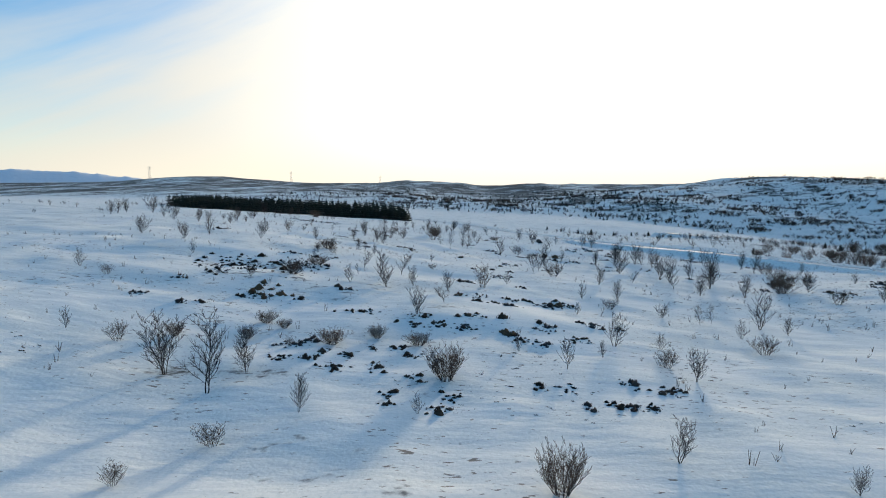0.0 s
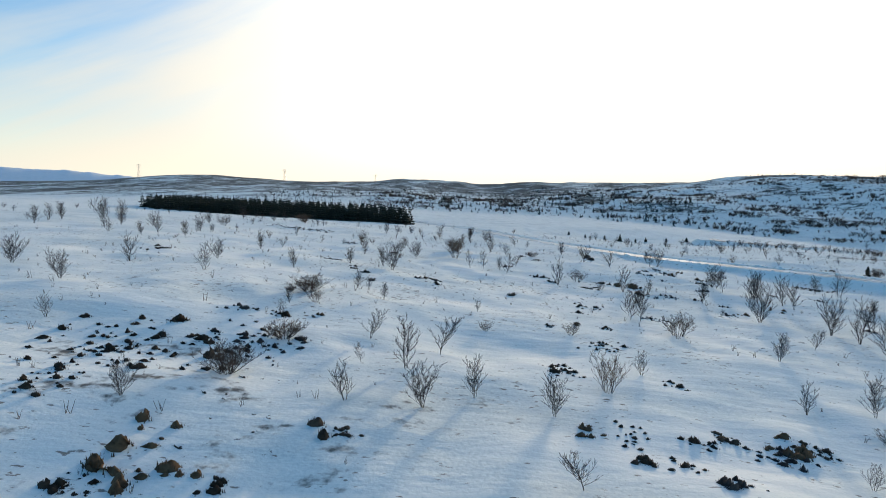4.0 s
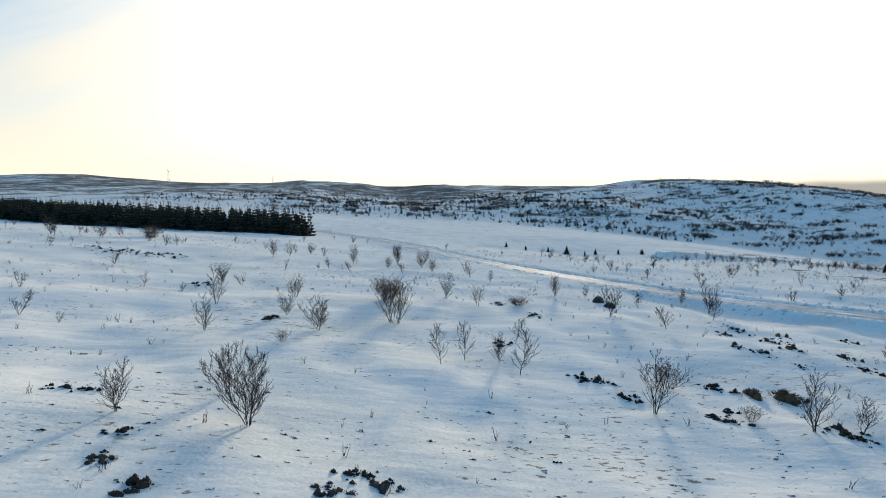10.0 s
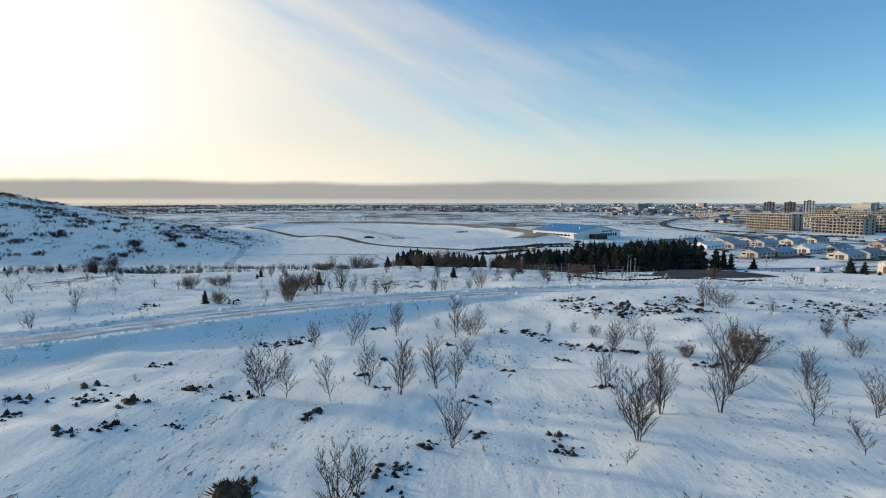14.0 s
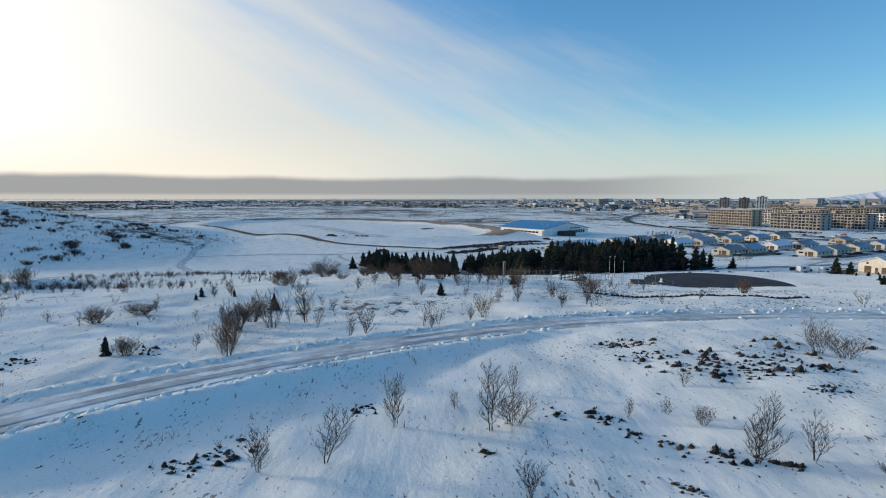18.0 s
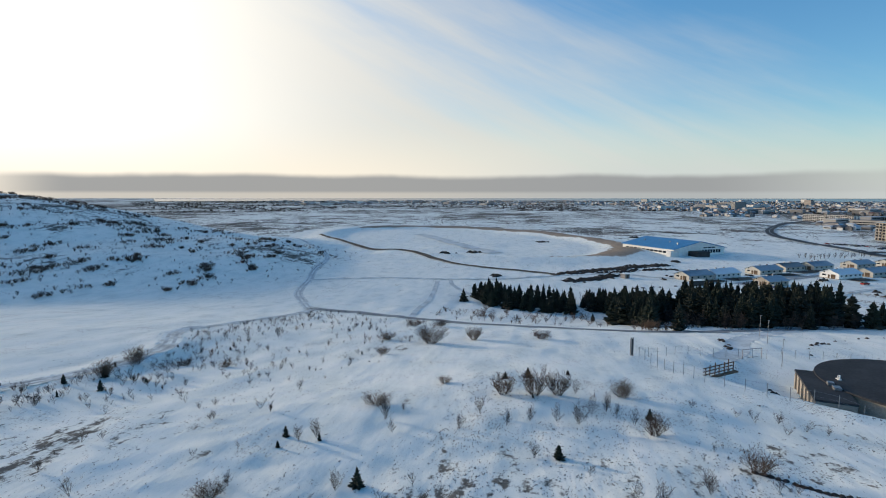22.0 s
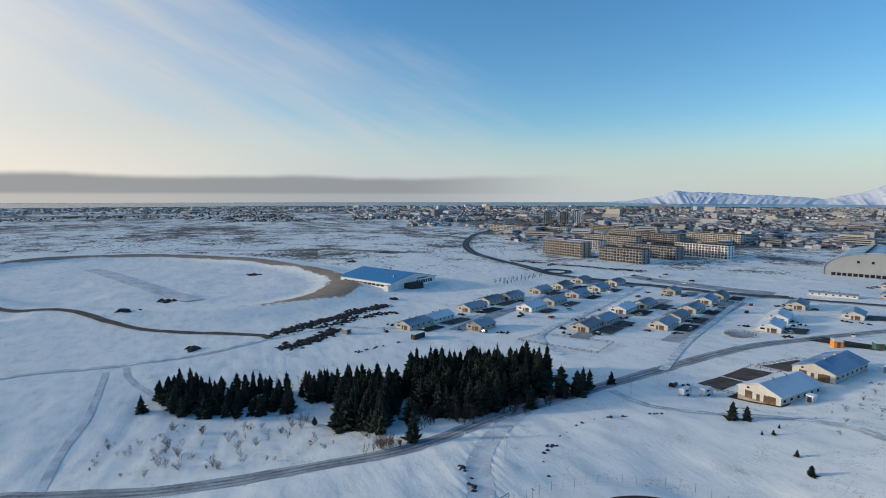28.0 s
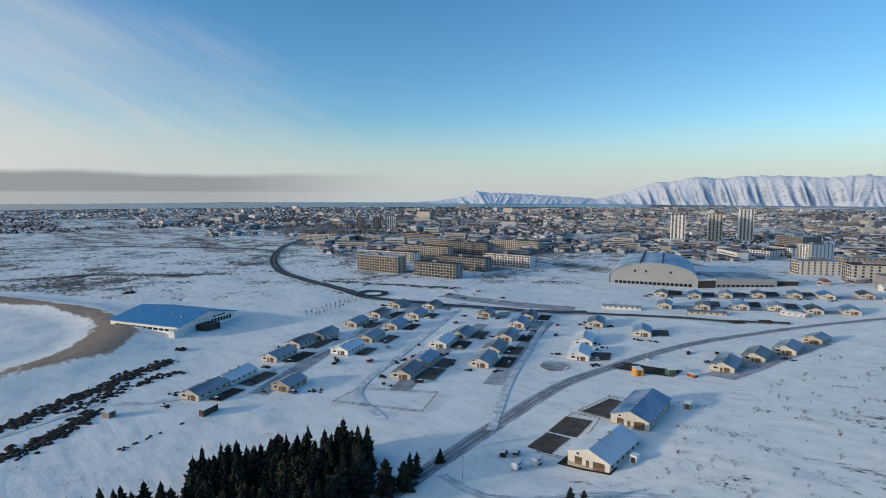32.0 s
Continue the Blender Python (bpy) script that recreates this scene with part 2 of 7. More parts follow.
def ground_material():
    """Wind-packed snow over heath; the mesh's own 'cover' says how much heath shows, 'soil' where bare gravel banks lie."""
    m, nt, b = material("snow_over_heath", 0.75)
    cov, soil = nt.nodes.new("ShaderNodeAttribute"), nt.nodes.new("ShaderNodeAttribute")
    cov.attribute_name, soil.attribute_name = "cover", "soil"
    big = noise_node(nt, 0.035, 3.0, 0.6)
    mid = noise_node(nt, 0.22, 5.0, 0.62, stretch=(0.45, 1.0, 1.0))
    fine = noise_node(nt, 2.4, 6.0, 0.6)
    grain = noise_node(nt, 9.0, 4.0)
    clump = noise_node(nt, 0.7, 3.0, 0.6, stretch=(0.6, 1.0, 1.0))
    field = calc(nt, "ADD", calc(nt, "ADD", calc(nt, "MULTIPLY", big, 0.28), calc(nt, "MULTIPLY", clump, 0.3)), calc(nt, "ADD", calc(nt, "MULTIPLY", mid, 0.27), calc(nt, "MULTIPLY", fine, 0.15)))
    # heath shows where the field falls below the cover
    limit = remap(nt, cov.outputs["Fac"], 0.0, 1.0, 0.235, 0.605)
    limit_low = calc(nt, "SUBTRACT", limit, 0.05)
    bare = calc(nt, "SUBTRACT", 1.0, remap(nt, field, limit_low, limit), True)
    snow = ramp(nt, calc(nt, "ADD", calc(nt, "MULTIPLY", mid, 0.6), calc(nt, "MULTIPLY", grain, 0.4)), [(0.36, (0.69, 0.745, 0.72)), (0.5, (0.85, 0.885, 0.84)), (0.66, (0.93, 0.935, 0.89))])
    heath = ramp(nt, fine, [(0.3, (0.022, 0.019, 0.016)), (0.55, (0.075, 0.055, 0.038)), (0.75, (0.17, 0.12, 0.075))])
    # dead grass tips that poke through the snow
    speck = noise_node(nt, 3.6, 3.0, 0.6, stretch=(0.6, 1.5, 1.0))
    patchy = noise_node(nt, 0.12, 3.0, 0.6)
    tips = remap(nt, calc(nt, "ADD", speck, calc(nt, "MULTIPLY", calc(nt, "SUBTRACT", patchy, 0.5), 0.42)), 0.64, 0.70, 0.0, 0.8)
    snow = mix(nt, tips, snow, (0.13, 0.095, 0.065))
    col = mix(nt, calc(nt, "MULTIPLY", bare, 0.85), snow, heath)
    gravel = ramp(nt, calc(nt, "ADD", calc(nt, "MULTIPLY", fine, 0.5), calc(nt, "MULTIPLY", mid, 0.5)), [(0.3, (0.15, 0.11, 0.08)), (0.6, (0.28, 0.22, 0.165))])
    soiled = remap(nt, calc(nt, "ADD", soil.outputs["Fac"], calc(nt, "MULTIPLY", calc(nt, "SUBTRACT", mid, 0.5), 0.9)), 0.25, 0.5, 0.0, 0.9)
    col = mix(nt, soiled, col, gravel)
    nt.links.new(col, b.inputs["Base Color"])
    ripple = noise_node(nt, 1.0, 4.0, 0.5, stretch=(0.5, 1.3, 1.0))
    bump(nt, b, calc(nt, "ADD", calc(nt, "MULTIPLY", ripple, 0.7), calc(nt, "MULTIPLY", grain, 0.10)), 0.5, 0.2)
    b.inputs["Specular IOR Level"].default_value = 0.0
    return m


def roof_material(name, c, snowy=0.5):
    """Sheet-metal roofing with standing seams under a thin, even dusting of snow that has slid off in places."""
    m, nt, b = material(name, 0.5, 0.0)
    b.inputs["Specular IOR Level"].default_value = 0.2
    n, f = noise_node(nt, 0.09, 2.0, 0.4), noise_node(nt, 1.1, 5.0, stretch=(1.0, 0.3, 1.0))
    col = mix(nt, remap(nt, f, 0.3, 0.7), tuple(v * 0.85 for v in c), tuple(min(v * 1.15, 0.9) for v in c))
    info = nt.nodes.new("ShaderNodeObjectInfo")
    low = calc(nt, "ADD", n, calc(nt, "MULTIPLY", calc(nt, "SUBTRACT", info.outputs["Random"], 0.5), 0.25))
    mask = remap(nt, calc(nt, "ADD", low, calc(nt, "MULTIPLY", f, 0.12)), 0.38, 0.72, max(0.0, snowy - 0.22), min(0.97, snowy + 0.22))
    nt.links.new(mix(nt, mask, col, (0.70, 0.77, 0.82)), b.inputs["Base Color"])
    seam = nt.nodes.new("ShaderNodeTexWave")
    tc = nt.nodes.new("ShaderNodeTexCoord")
    nt.links.new(tc.outputs["Object"], seam.inputs["Vector"])
    seam.inputs["Scale"].default_value = 0.5
    bump(nt, b, calc(nt, "ADD", calc(nt, "MULTIPLY", seam.outputs["Fac"], 0.5), f), 0.25, 0.05)
    return m


def bark_material(name, a, c):
    m, nt, b = material(name, 0.85)
    info = nt.nodes.new("ShaderNodeObjectInfo")
    col = mix(nt, noise_node(nt, 6.0, 4.0), a, c)
    hsv = nt.nodes.new("ShaderNodeHueSaturation")
    nt.links.new(col, hsv.inputs["Color"])
    nt.links.new(remap(nt, info.outputs["Random"], 0, 1, 0.7, 1.3), hsv.inputs["Value"])
    nt.links.new(hsv.outputs[0], b.inputs["Base Color"])
    return m


def town_material(name, colours, rough=0.75):
    """Paint that differs from house to house of a joined far district."""
    m, nt, b = material(name, rough)
    g = nt.nodes.new("ShaderNodeNewGeometry")
    r = nt.nodes.new("ShaderNodeValToRGB")
    r.color_ramp.interpolation = "CONSTANT"
    nt.links.new(g.outputs["Random Per Island"], r.inputs[0])
    while len(r.color_ramp.elements) < len(colours):
        r.color_ramp.elements.new(0.5)
    for i, (e, c) in enumerate(zip(r.color_ramp.elements, colours)):
        e.position, e.color = i / len(colours), (*c, 1)
    n = noise_node(nt, 0.3, 3.0)
    nt.links.new(mix(nt, remap(nt, n, 0.3, 0.7, 0, 0.35), r.outputs[0], (0.35, 0.34, 0.33)), b.inputs["Base Color"])
    return m


SNOW_GROUND = ground_material()
FRESH_SNOW = plain("packed_snow", (0.83, 0.875, 0.83), 0.6, vary=0.06, scale=0.4, fine=3.0, bumped=0.5, gloss=0.0)
TRODDEN = plain("trodden_snow", (0.37, 0.40, 0.41), 0.85, vary=0.3, scale=0.12, fine=0.8, bumped=0.5, gloss=0.0)
TRACK = plain("packed_snow_track", (0.60, 0.65, 0.66), 0.85, vary=0.2, scale=0.15, fine=1.0, bumped=0.5, gloss=0.0)
SLUSH = plain("dark_slush", (0.24, 0.26, 0.275), 0.8, vary=0.35, scale=0.2, fine=1.2, bumped=0.3, gloss=0.0)
RUT = plain("polished_ice_rut", (0.47, 0.53, 0.56), 0.7, vary=0.35, scale=0.2, fine=1.2, bumped=0.2, gloss=0.02)
ICE_ROAD = plain("icy_track", (0.63, 0.69, 0.70), 0.75, vary=0.35, scale=0.25, fine=1.6, bumped=0.4, gloss=0.02)
ASPHALT = plain("wet_asphalt", (0.055, 0.056, 0.06), 0.6, vary=0.3, scale=0.15, fine=3.0, gloss=0.05)
GRAVEL = plain("dark_gravel", (0.10, 0.088, 0.076), 0.9, vary=0.35, scale=0.3, fine=3.0, bumped=0.6)
SOIL = plain("black_soil", (0.045, 0.038, 0.032), 0.95, vary=0.4, scale=0.5, fine=4.0, bumped=0.8)
ROCK = plain("lava_rock", (0.06, 0.05, 0.045), 0.9, vary=0.45, scale=1.2, fine=7.0, bumped=0.7, random_amount=0.3)
TUFT = plain("heather", (0.055, 0.04, 0.028), 0.95, vary=0.5, scale=1.5, fine=8.0, bumped=0.6, random_amount=0.35)
GRASS = plain("dead_grass", (0.12, 0.075, 0.042), 0.9, vary=0.4, scale=1.5, fine=8.0, bumped=0.4)
BARK = bark_material("birch_bark", (0.025, 0.019, 0.016), (0.075, 0.055, 0.045))
TWIG = bark_material("birch_twigs", (0.022, 0.016, 0.014), (0.07, 0.05, 0.04))
WILLOW = bark_material("willow_twigs", (0.06, 0.038, 0.025), (0.16, 0.10, 0.065))
NEEDLES = bark_material("spruce_needles", (0.006, 0.010, 0.006), (0.022, 0.031, 0.016))
CREAM = plain("cream_paint", (0.52, 0.49, 0.43), 0.7, vary=0.1, scale=0.5, fine=4.0, random_amount=0.12)
WHITE = plain("white_paint", (0.72, 0.71, 0.68), 0.7, vary=0.08, scale=0.5, fine=4.0, random_amount=0.1)
TAN = plain("tan_render", (0.38, 0.33, 0.27), 0.8, vary=0.15, scale=0.4, fine=3.0, random_amount=0.15)
STONE = plain("grey_render", (0.27, 0.255, 0.24), 0.8, vary=0.2, scale=0.4, fine=3.0, random_amount=0.2)
DARKWALL = plain("dark_cladding", (0.05, 0.047, 0.045), 0.7, vary=0.2, scale=0.4, fine=3.0)
CONCRETE = plain("raw_concrete", (0.34, 0.30, 0.25), 0.85, vary=0.2, scale=0.5, fine=4.0, bumped=0.3)
TIMBER = plain("weathered_timber", (0.13, 0.09, 0.06), 0.85, vary=0.35, scale=1.0, fine=6.0)
STEEL = plain("galvanised_steel", (0.30, 0.31, 0.32), 0.45, 0.7, vary=0.2, scale=1.0, fine=6.0)
ORANGE = plain("orange_paint", (0.62, 0.27, 0.05), 0.6, vary=0.12, scale=0.6, fine=4.0)
GREEN = plain("green_paint", (0.06, 0.13, 0.10), 0.6, vary=0.15, scale=0.6, fine=4.0)
RED = plain("rust_red_paint", (0.28, 0.06, 0.03), 0.7, vary=0.2, scale=0.6, fine=4.0)
TYRE = plain("tyre_rubber", (0.02, 0.02, 0.021), 0.9, vary=0.2, scale=2.0)
ROOF_BLUE = roof_material("blue_sheet_roof", (0.06, 0.17, 0.33), 0.12)
ROOF_HALL = roof_material("deep_blue_sheet_roof", (0.06, 0.24, 0.47), -0.25)
ROOF_GREY = roof_material("grey_sheet_roof", (0.11, 0.165, 0.22), 0.12)
ROOF_DARK = roof_material("dark_sheet_roof", (0.04, 0.045, 0.05), 0.06)
ROOF_SNOW = roof_material("snowed_sheet_roof", (0.22, 0.23, 0.25), 0.9)
ROOF_FELT = plain("roofing_felt", (0.045, 0.045, 0.047), 0.8, vary=0.3, scale=0.15, fine=2.0)
GLASS, _nt, _b = material("window_glass", 0.08)
_b.inputs["Specular IOR Level"].default_value = 0.15
_b.inputs["Base Color"].default_value = (0.02, 0.024, 0.03, 1)
ARCH_SKIN = plain("pale_metal_cladding", (0.33, 0.34, 0.34), 0.55, vary=0.06, scale=0.1, fine=1.0)
TOWN = town_material("town_walls", [(0.46, 0.43, 0.38), (0.62, 0.61, 0.59), (0.25, 0.22, 0.20), (0.18, 0.18, 0.18), (0.55, 0.54, 0.52), (0.13, 0.13, 0.13), (0.42, 0.38, 0.33), (0.32, 0.32, 0.32)])
TOWN_ROOF = town_material("town_roofs", [(0.42, 0.47, 0.52), (0.06, 0.06, 0.07), (0.55, 0.60, 0.64), (0.14, 0.06, 0.05), (0.09, 0.11, 0.14), (0.25, 0.29, 0.33), (0.06, 0.08, 0.11), (0.50, 0.55, 0.60)])
SEA, _nt, _b = material("sea_water", 0.25)
_b.inputs["Base Color"].default_value = (0.03, 0.06, 0.09, 1)
bump(_nt, _b, noise_node(_nt, 0.02, 6.0, stretch=(1, 0.3, 1)), 0.3, 2.0)

# ---------------- building blocks ----------------


def mesh_of(name, verts, faces, mat=None, smooth=False):
    me = bpy.data.meshes.new(name)
    me.from_pydata([tuple(v) for v in verts], [], [tuple(f) for f in faces])
    if mat:
        me.materials.append(mat)
    if smooth:
        me.polygons.foreach_set("use_smooth", [True] * len(me.polygons))
    me.update()
    return me


def bm_mesh(name, bm, mat, smooth=False):
    me = bpy.data.meshes.new(name)
    bmesh.ops.recalc_face_normals(bm, faces=bm.faces)
    bm.to_mesh(me)
    bm.free()
    me.materials.append(mat)
    if smooth:
        me.polygons.foreach_set("use_smooth", [True] * len(me.polygons))
    return me


def part(name, data, mat, parent, label="", at=None):
    """Links a bmesh or a ready mesh as one mesh object under a thing or a part."""
    me = data if isinstance(data, bpy.types.Mesh) else bm_mesh(name, data, mat)
    ob = new(name, me)
    ob.parent = parent
    if at is not None:
        ob.matrix_basis = at
    return tagged(ob, label)


def block(bm, x0, y0, z0, x1, y1, z1, bevel=0.0):
    made = bmesh.ops.create_cube(bm, size=1.0, matrix=Matrix.LocRotScale(((x0 + x1) / 2, (y0 + y1) / 2, (z0 + z1) / 2), None, (x1 - x0, y1 - y0, z1 - z0)))
    if bevel:
        edges = list({e for v in made["verts"] for e in v.link_edges})
        bmesh.ops.bevel(bm, geom=edges, offset=bevel, segments=1, affect="EDGES")


def box(x0, y0, z0, x1, y1, z1, bevel=0.0):
    bm = bmesh.new()
    block(bm, x0, y0, z0, x1, y1, z1, bevel)
    return bm


def tube(verts, faces, a, b, ra, rb, sides=3):
    """A tapered stick from a to b, added to plain lists."""
    a, b = Vector(a), Vector(b)
    d = (b - a).normalized()
    s = d.orthogonal().normalized()
    t = d.cross(s)
    k = len(verts)
    for c, r in ((a, ra), (b, rb)):
        for i in range(sides):
            w = 2 * math.pi * i / sides
            verts.append(c + r * (math.cos(w) * s + math.sin(w) * t))
    for i in range(sides):
        j = (i + 1) % sides
        faces.append((k + i, k + j, k + sides + j, k + sides + i))


def pole(verts, faces, pts, radii, sides=3):
    """One unbroken tapered stick through several points, added to plain lists."""
    k, n = len(verts), len(pts)
    for i, p in enumerate(pts):
        d = (pts[min(i + 1, n - 1)] - pts[max(i - 1, 0)]).normalized()
        s = d.orthogonal().normalized() if abs(d.z) > 0.99 else d.cross(Vector((0, 0, 1))).normalized()
        t = d.cross(s)
        for j in range(sides):
            w = 2 * math.pi * j / sides
            verts.append(p + radii[i] * (math.cos(w) * s + math.sin(w) * t))
    for i in range(n - 1):
        for j in range(sides):
            m = (j + 1) % sides
            faces.append((k + i * sides + j, k + i * sides + m, k + (i + 1) * sides + m, k + (i + 1) * sides + j))


def thing(name, label, category, at, group="", kind="", data=None):
    ob = new(name, data)
    ob.matrix_basis = at
    return tagged(ob, label, category, group, kind)


# ---------------- the land ----------------


def sstep(a, b, v):
    u = np.clip((v - a) / (b - a), 0, 1)
    return u * u * (3 - 2 * u)


def land(x, y):
    """Height of the bare land in metres: a slope that falls towards +x, a hill to the north, a far ridge and a far coast."""
    x, y = np.asarray(x, float), np.asarray(y, float)
    z = -11 - 12.5 * np.tanh((x - 150) / 95)
    z = z + 9 * (1 - np.exp(-0.057 * np.logaddexp(0, (-x - 8) / 6)))
    q = 0.45 * x + 0.89 * y - 300 - 5.5 * np.logaddexp(0, (x - 290) / 10)
    q = 9 * np.logaddexp(0, q / 9)
    west = 0.38 + 0.62 * sstep(40, 170, x)
    east = 1 - sstep(380, 600, x)
    z = z + 30 * (1 - np.exp(-q / 100)) * west * east + 40 * (1 - np.exp(-np.maximum(q - 100, 0) / 200)) * sstep(120, 330, x) * east * (1 - 0.34 * sstep(540, 680, y))
    z = z + 22 * sstep(600, 1100, y) * (1 - sstep(120, 420, x))
    z = z + 11 * np.exp(-(((x + 30) / 95) ** 2 + ((y - 1060) / 160) ** 2)) + 13 * np.exp(-(((x + 480) / 120) ** 2 + ((y - 1070) / 160) ** 2))
    z = z - 2.5 * np.exp(-(((x + 60) / 60) ** 2 + ((y - 205) / 40) ** 2))
    z = z - 6 * np.exp(-(((x - 135) / 30) ** 2 + ((y + 15) / 45) ** 2)) - 2 * np.exp(-(((x - 190) / 25) ** 2 + ((y + 85) / 25) ** 2))
    z = z - 4.5 * np.exp(-(((x - 240) / 45) ** 2 + ((y - 50) / 70) ** 2))
    r = np.hypot(x - 60, y - 60)
    return z + 14 * sstep(1500, 4900, r) * sstep(-100, 500, x)


NOISE_TABLES = {}


def rough_noise(x, y, scale, seed):
    """Smooth value noise on arrays, about -1 to 1."""
    if seed not in NOISE_TABLES:
        NOISE_TABLES[seed] = np.random.RandomState(seed).uniform(-1, 1, (256, 256))
    table = NOISE_TABLES[seed]
    u, v = np.asarray(x, float) / scale + 1000, np.asarray(y, float) / scale + 1000
    i, j = np.floor(u).astype(int), np.floor(v).astype(int)
    f, g = u - i, v - j
    f, g = f * f * (3 - 2 * f), g * g * (3 - 2 * g)
    a, b, c, d = table[i % 256, j % 256], table[(i + 1) % 256, j % 256], table[i % 256, (j + 1) % 256], table[(i + 1) % 256, (j + 1) % 256]
    return (a * (1 - f) + b * f) * (1 - g) + (c * (1 - f) + d * f) * g


def chain_distance(x, y, pts):
    """Distance of many points from a polyline."""
    best = np.full(np.shape(x), 1e9)
    for (ax, ay), (bx, by) in zip(pts[:-1], pts[1:]):
        dx, dy = bx - ax, by - ay
        u = np.clip(((x - ax) * dx + (y - ay) * dy) / (dx * dx + dy * dy), 0, 1)
        best = np.minimum(best, np.hypot(x - ax - u * dx, y - ay - u * dy))
    return best


def smooth_chain(pts, step):
    """A Catmull-Rom curve through the points, cut into even steps."""
    p = [np.array(q, float) for q in pts]
    p = [2 * p[0] - p[1], *p, 2 * p[-1] - p[-2]]
    out = []
    for a, b, c, d in zip(p[:-3], p[1:-2], p[2:-1], p[3:]):
        n = max(2, int(np.linalg.norm(c - b) / step))
        for k in range(n):
            t = k / n
            out.append(0.5 * (2 * b + (c - a) * t + (2 * a - 5 * b + 4 * c - d) * t * t + (3 * b - a - 3 * c + d) * t ** 3))
    out.append(p[-2])
    return [tuple(q) for q in out]


ROAD_NEAR = [(-14, 215), (2, 165), (12, 126), (19, 108), (25.5, 95.5), (33, 88), (39, 83), (44.5, 77), (50, 69), (55, 60), (58, 50), (59, 38), (57.5, 24), (52, 5), (42, -25)]
ROAD_MEADOW = [(60, 152), (97, 137), (119, 139), (142, 152), (158, 150), (182, 146), (204, 145), (209, 148), (230, 160), (250, 171), (270, 178), (292, 184), (326, 195), (372, 206), (405, 222), (440, 250), (500, 290)]
ROAD_FORK = [(209, 148), (205, 128), (197, 104), (191, 84), (190, 67), (191.5, 50), (192.5, 30), (197, 16), (206, -4), (213, -32), (221, -61), (230, -95), (240, -140), (241, -180), (237, -240), (224, -287), (200, -345), (165, -400)]
ROAD_TANK = [(207, -14), (193, 2), (177, 14), (162, 20), (151, 27)]
ROAD_EAST = [(292, 184), (312, 150), (314, 115), (322, 81), (338, 55), (352, 20)]
ROAD_PIT = [(590, 300), (520, 262), (455, 205), (436, 168), (404, 138), (376, 112), (350, 64), (338, 55)]
ROAD_BARN = [(212, -50), (200, -49), (191, -51), (181, -60), (172, -72), (158, -80), (143, -78), (128, -74), (105, -76)]
HIGHWAY = [(330, -285), (371, -251), (424, -220), (483, -194), (540, -194), (580, -193), (655, -194), (735, -213), (835, -253), (975, -330), (1130, -448), (1400, -640)]
HIGHWAY_WEST = [(895, -281), (983, -243), (1132, -108), (1193, 37), (1250, 200)]
TRACK_WEST = [(700, -150), (724, -98), (780, -28), (797, 42), (830, 150)]
ROAD_STABLES = [(424, -220), (371, -251), (306, -298), (240, -330), (215, -340)]
LANE_A = [(262, -62), (297, -72), (330, -118), (366, -171), (400, -220)]
LANE_B = [(226, -84), (262, -132), (290, -176), (322, -226), (342, -262)]
LANE_C = [(352, 20), (338, -10), (352, -62), (375, -108), (412, -150), (440, -198)]

PIT_C, PIT_RX, PIT_RY, PIT_TURN = (594, 152), 215, 127, radians(38)


def pit_radius(x, y):
    u, v = x - PIT_C[0], y - PIT_C[1]
    c, s = math.cos(PIT_TURN), math.sin(PIT_TURN)
    return np.hypot((u * c + v * s) / PIT_RX, (-u * s + v * c) / PIT_RY)


TANK_X, TANK_Y = 131, 4


SWELLS = [(-34, 70, 26, 0.76), (-24, 48, 15, 0.81), (-12, 66, 14, 0.61), (-12, 36, 13, 0.05), (-12, 14, 13, -0.94), (0, 24, 12, 0.24), (2, 46, 14, 0.19), (-2, 80, 14, 0.3), (10, 66, 12, -0.63), (12, 22, 14, -0.64), (22, 38, 14, -1.25), (14, 86, 14, -0.04), (22, 54, 12, -0.44), (24, 72, 12, 0.33), (34, 62, 14, -0.98), (34, 84, 16, -0.67), (48, 70, 16, 0.31), (52, 90, 16, 0.14), (64, 80, 18, -1.02), (80, 46, 18, -0.06), (90, 92, 24, 0.32), (106, 66, 20, 0.53), (44, 160, 26, -2.12), (118, 120, 26, -1.78), (-50, 110, 35, 0.15), (44, 42, 16, 0.68)]   # broad rises and hollows of the plain: x, y, breadth, height


def swells(x, y):
    z = 0 * x
    for a, b, w, h in SWELLS:
        z = z + h * np.exp(-(((x - a) ** 2 + (y - b) ** 2) / (w * w)))
    return z


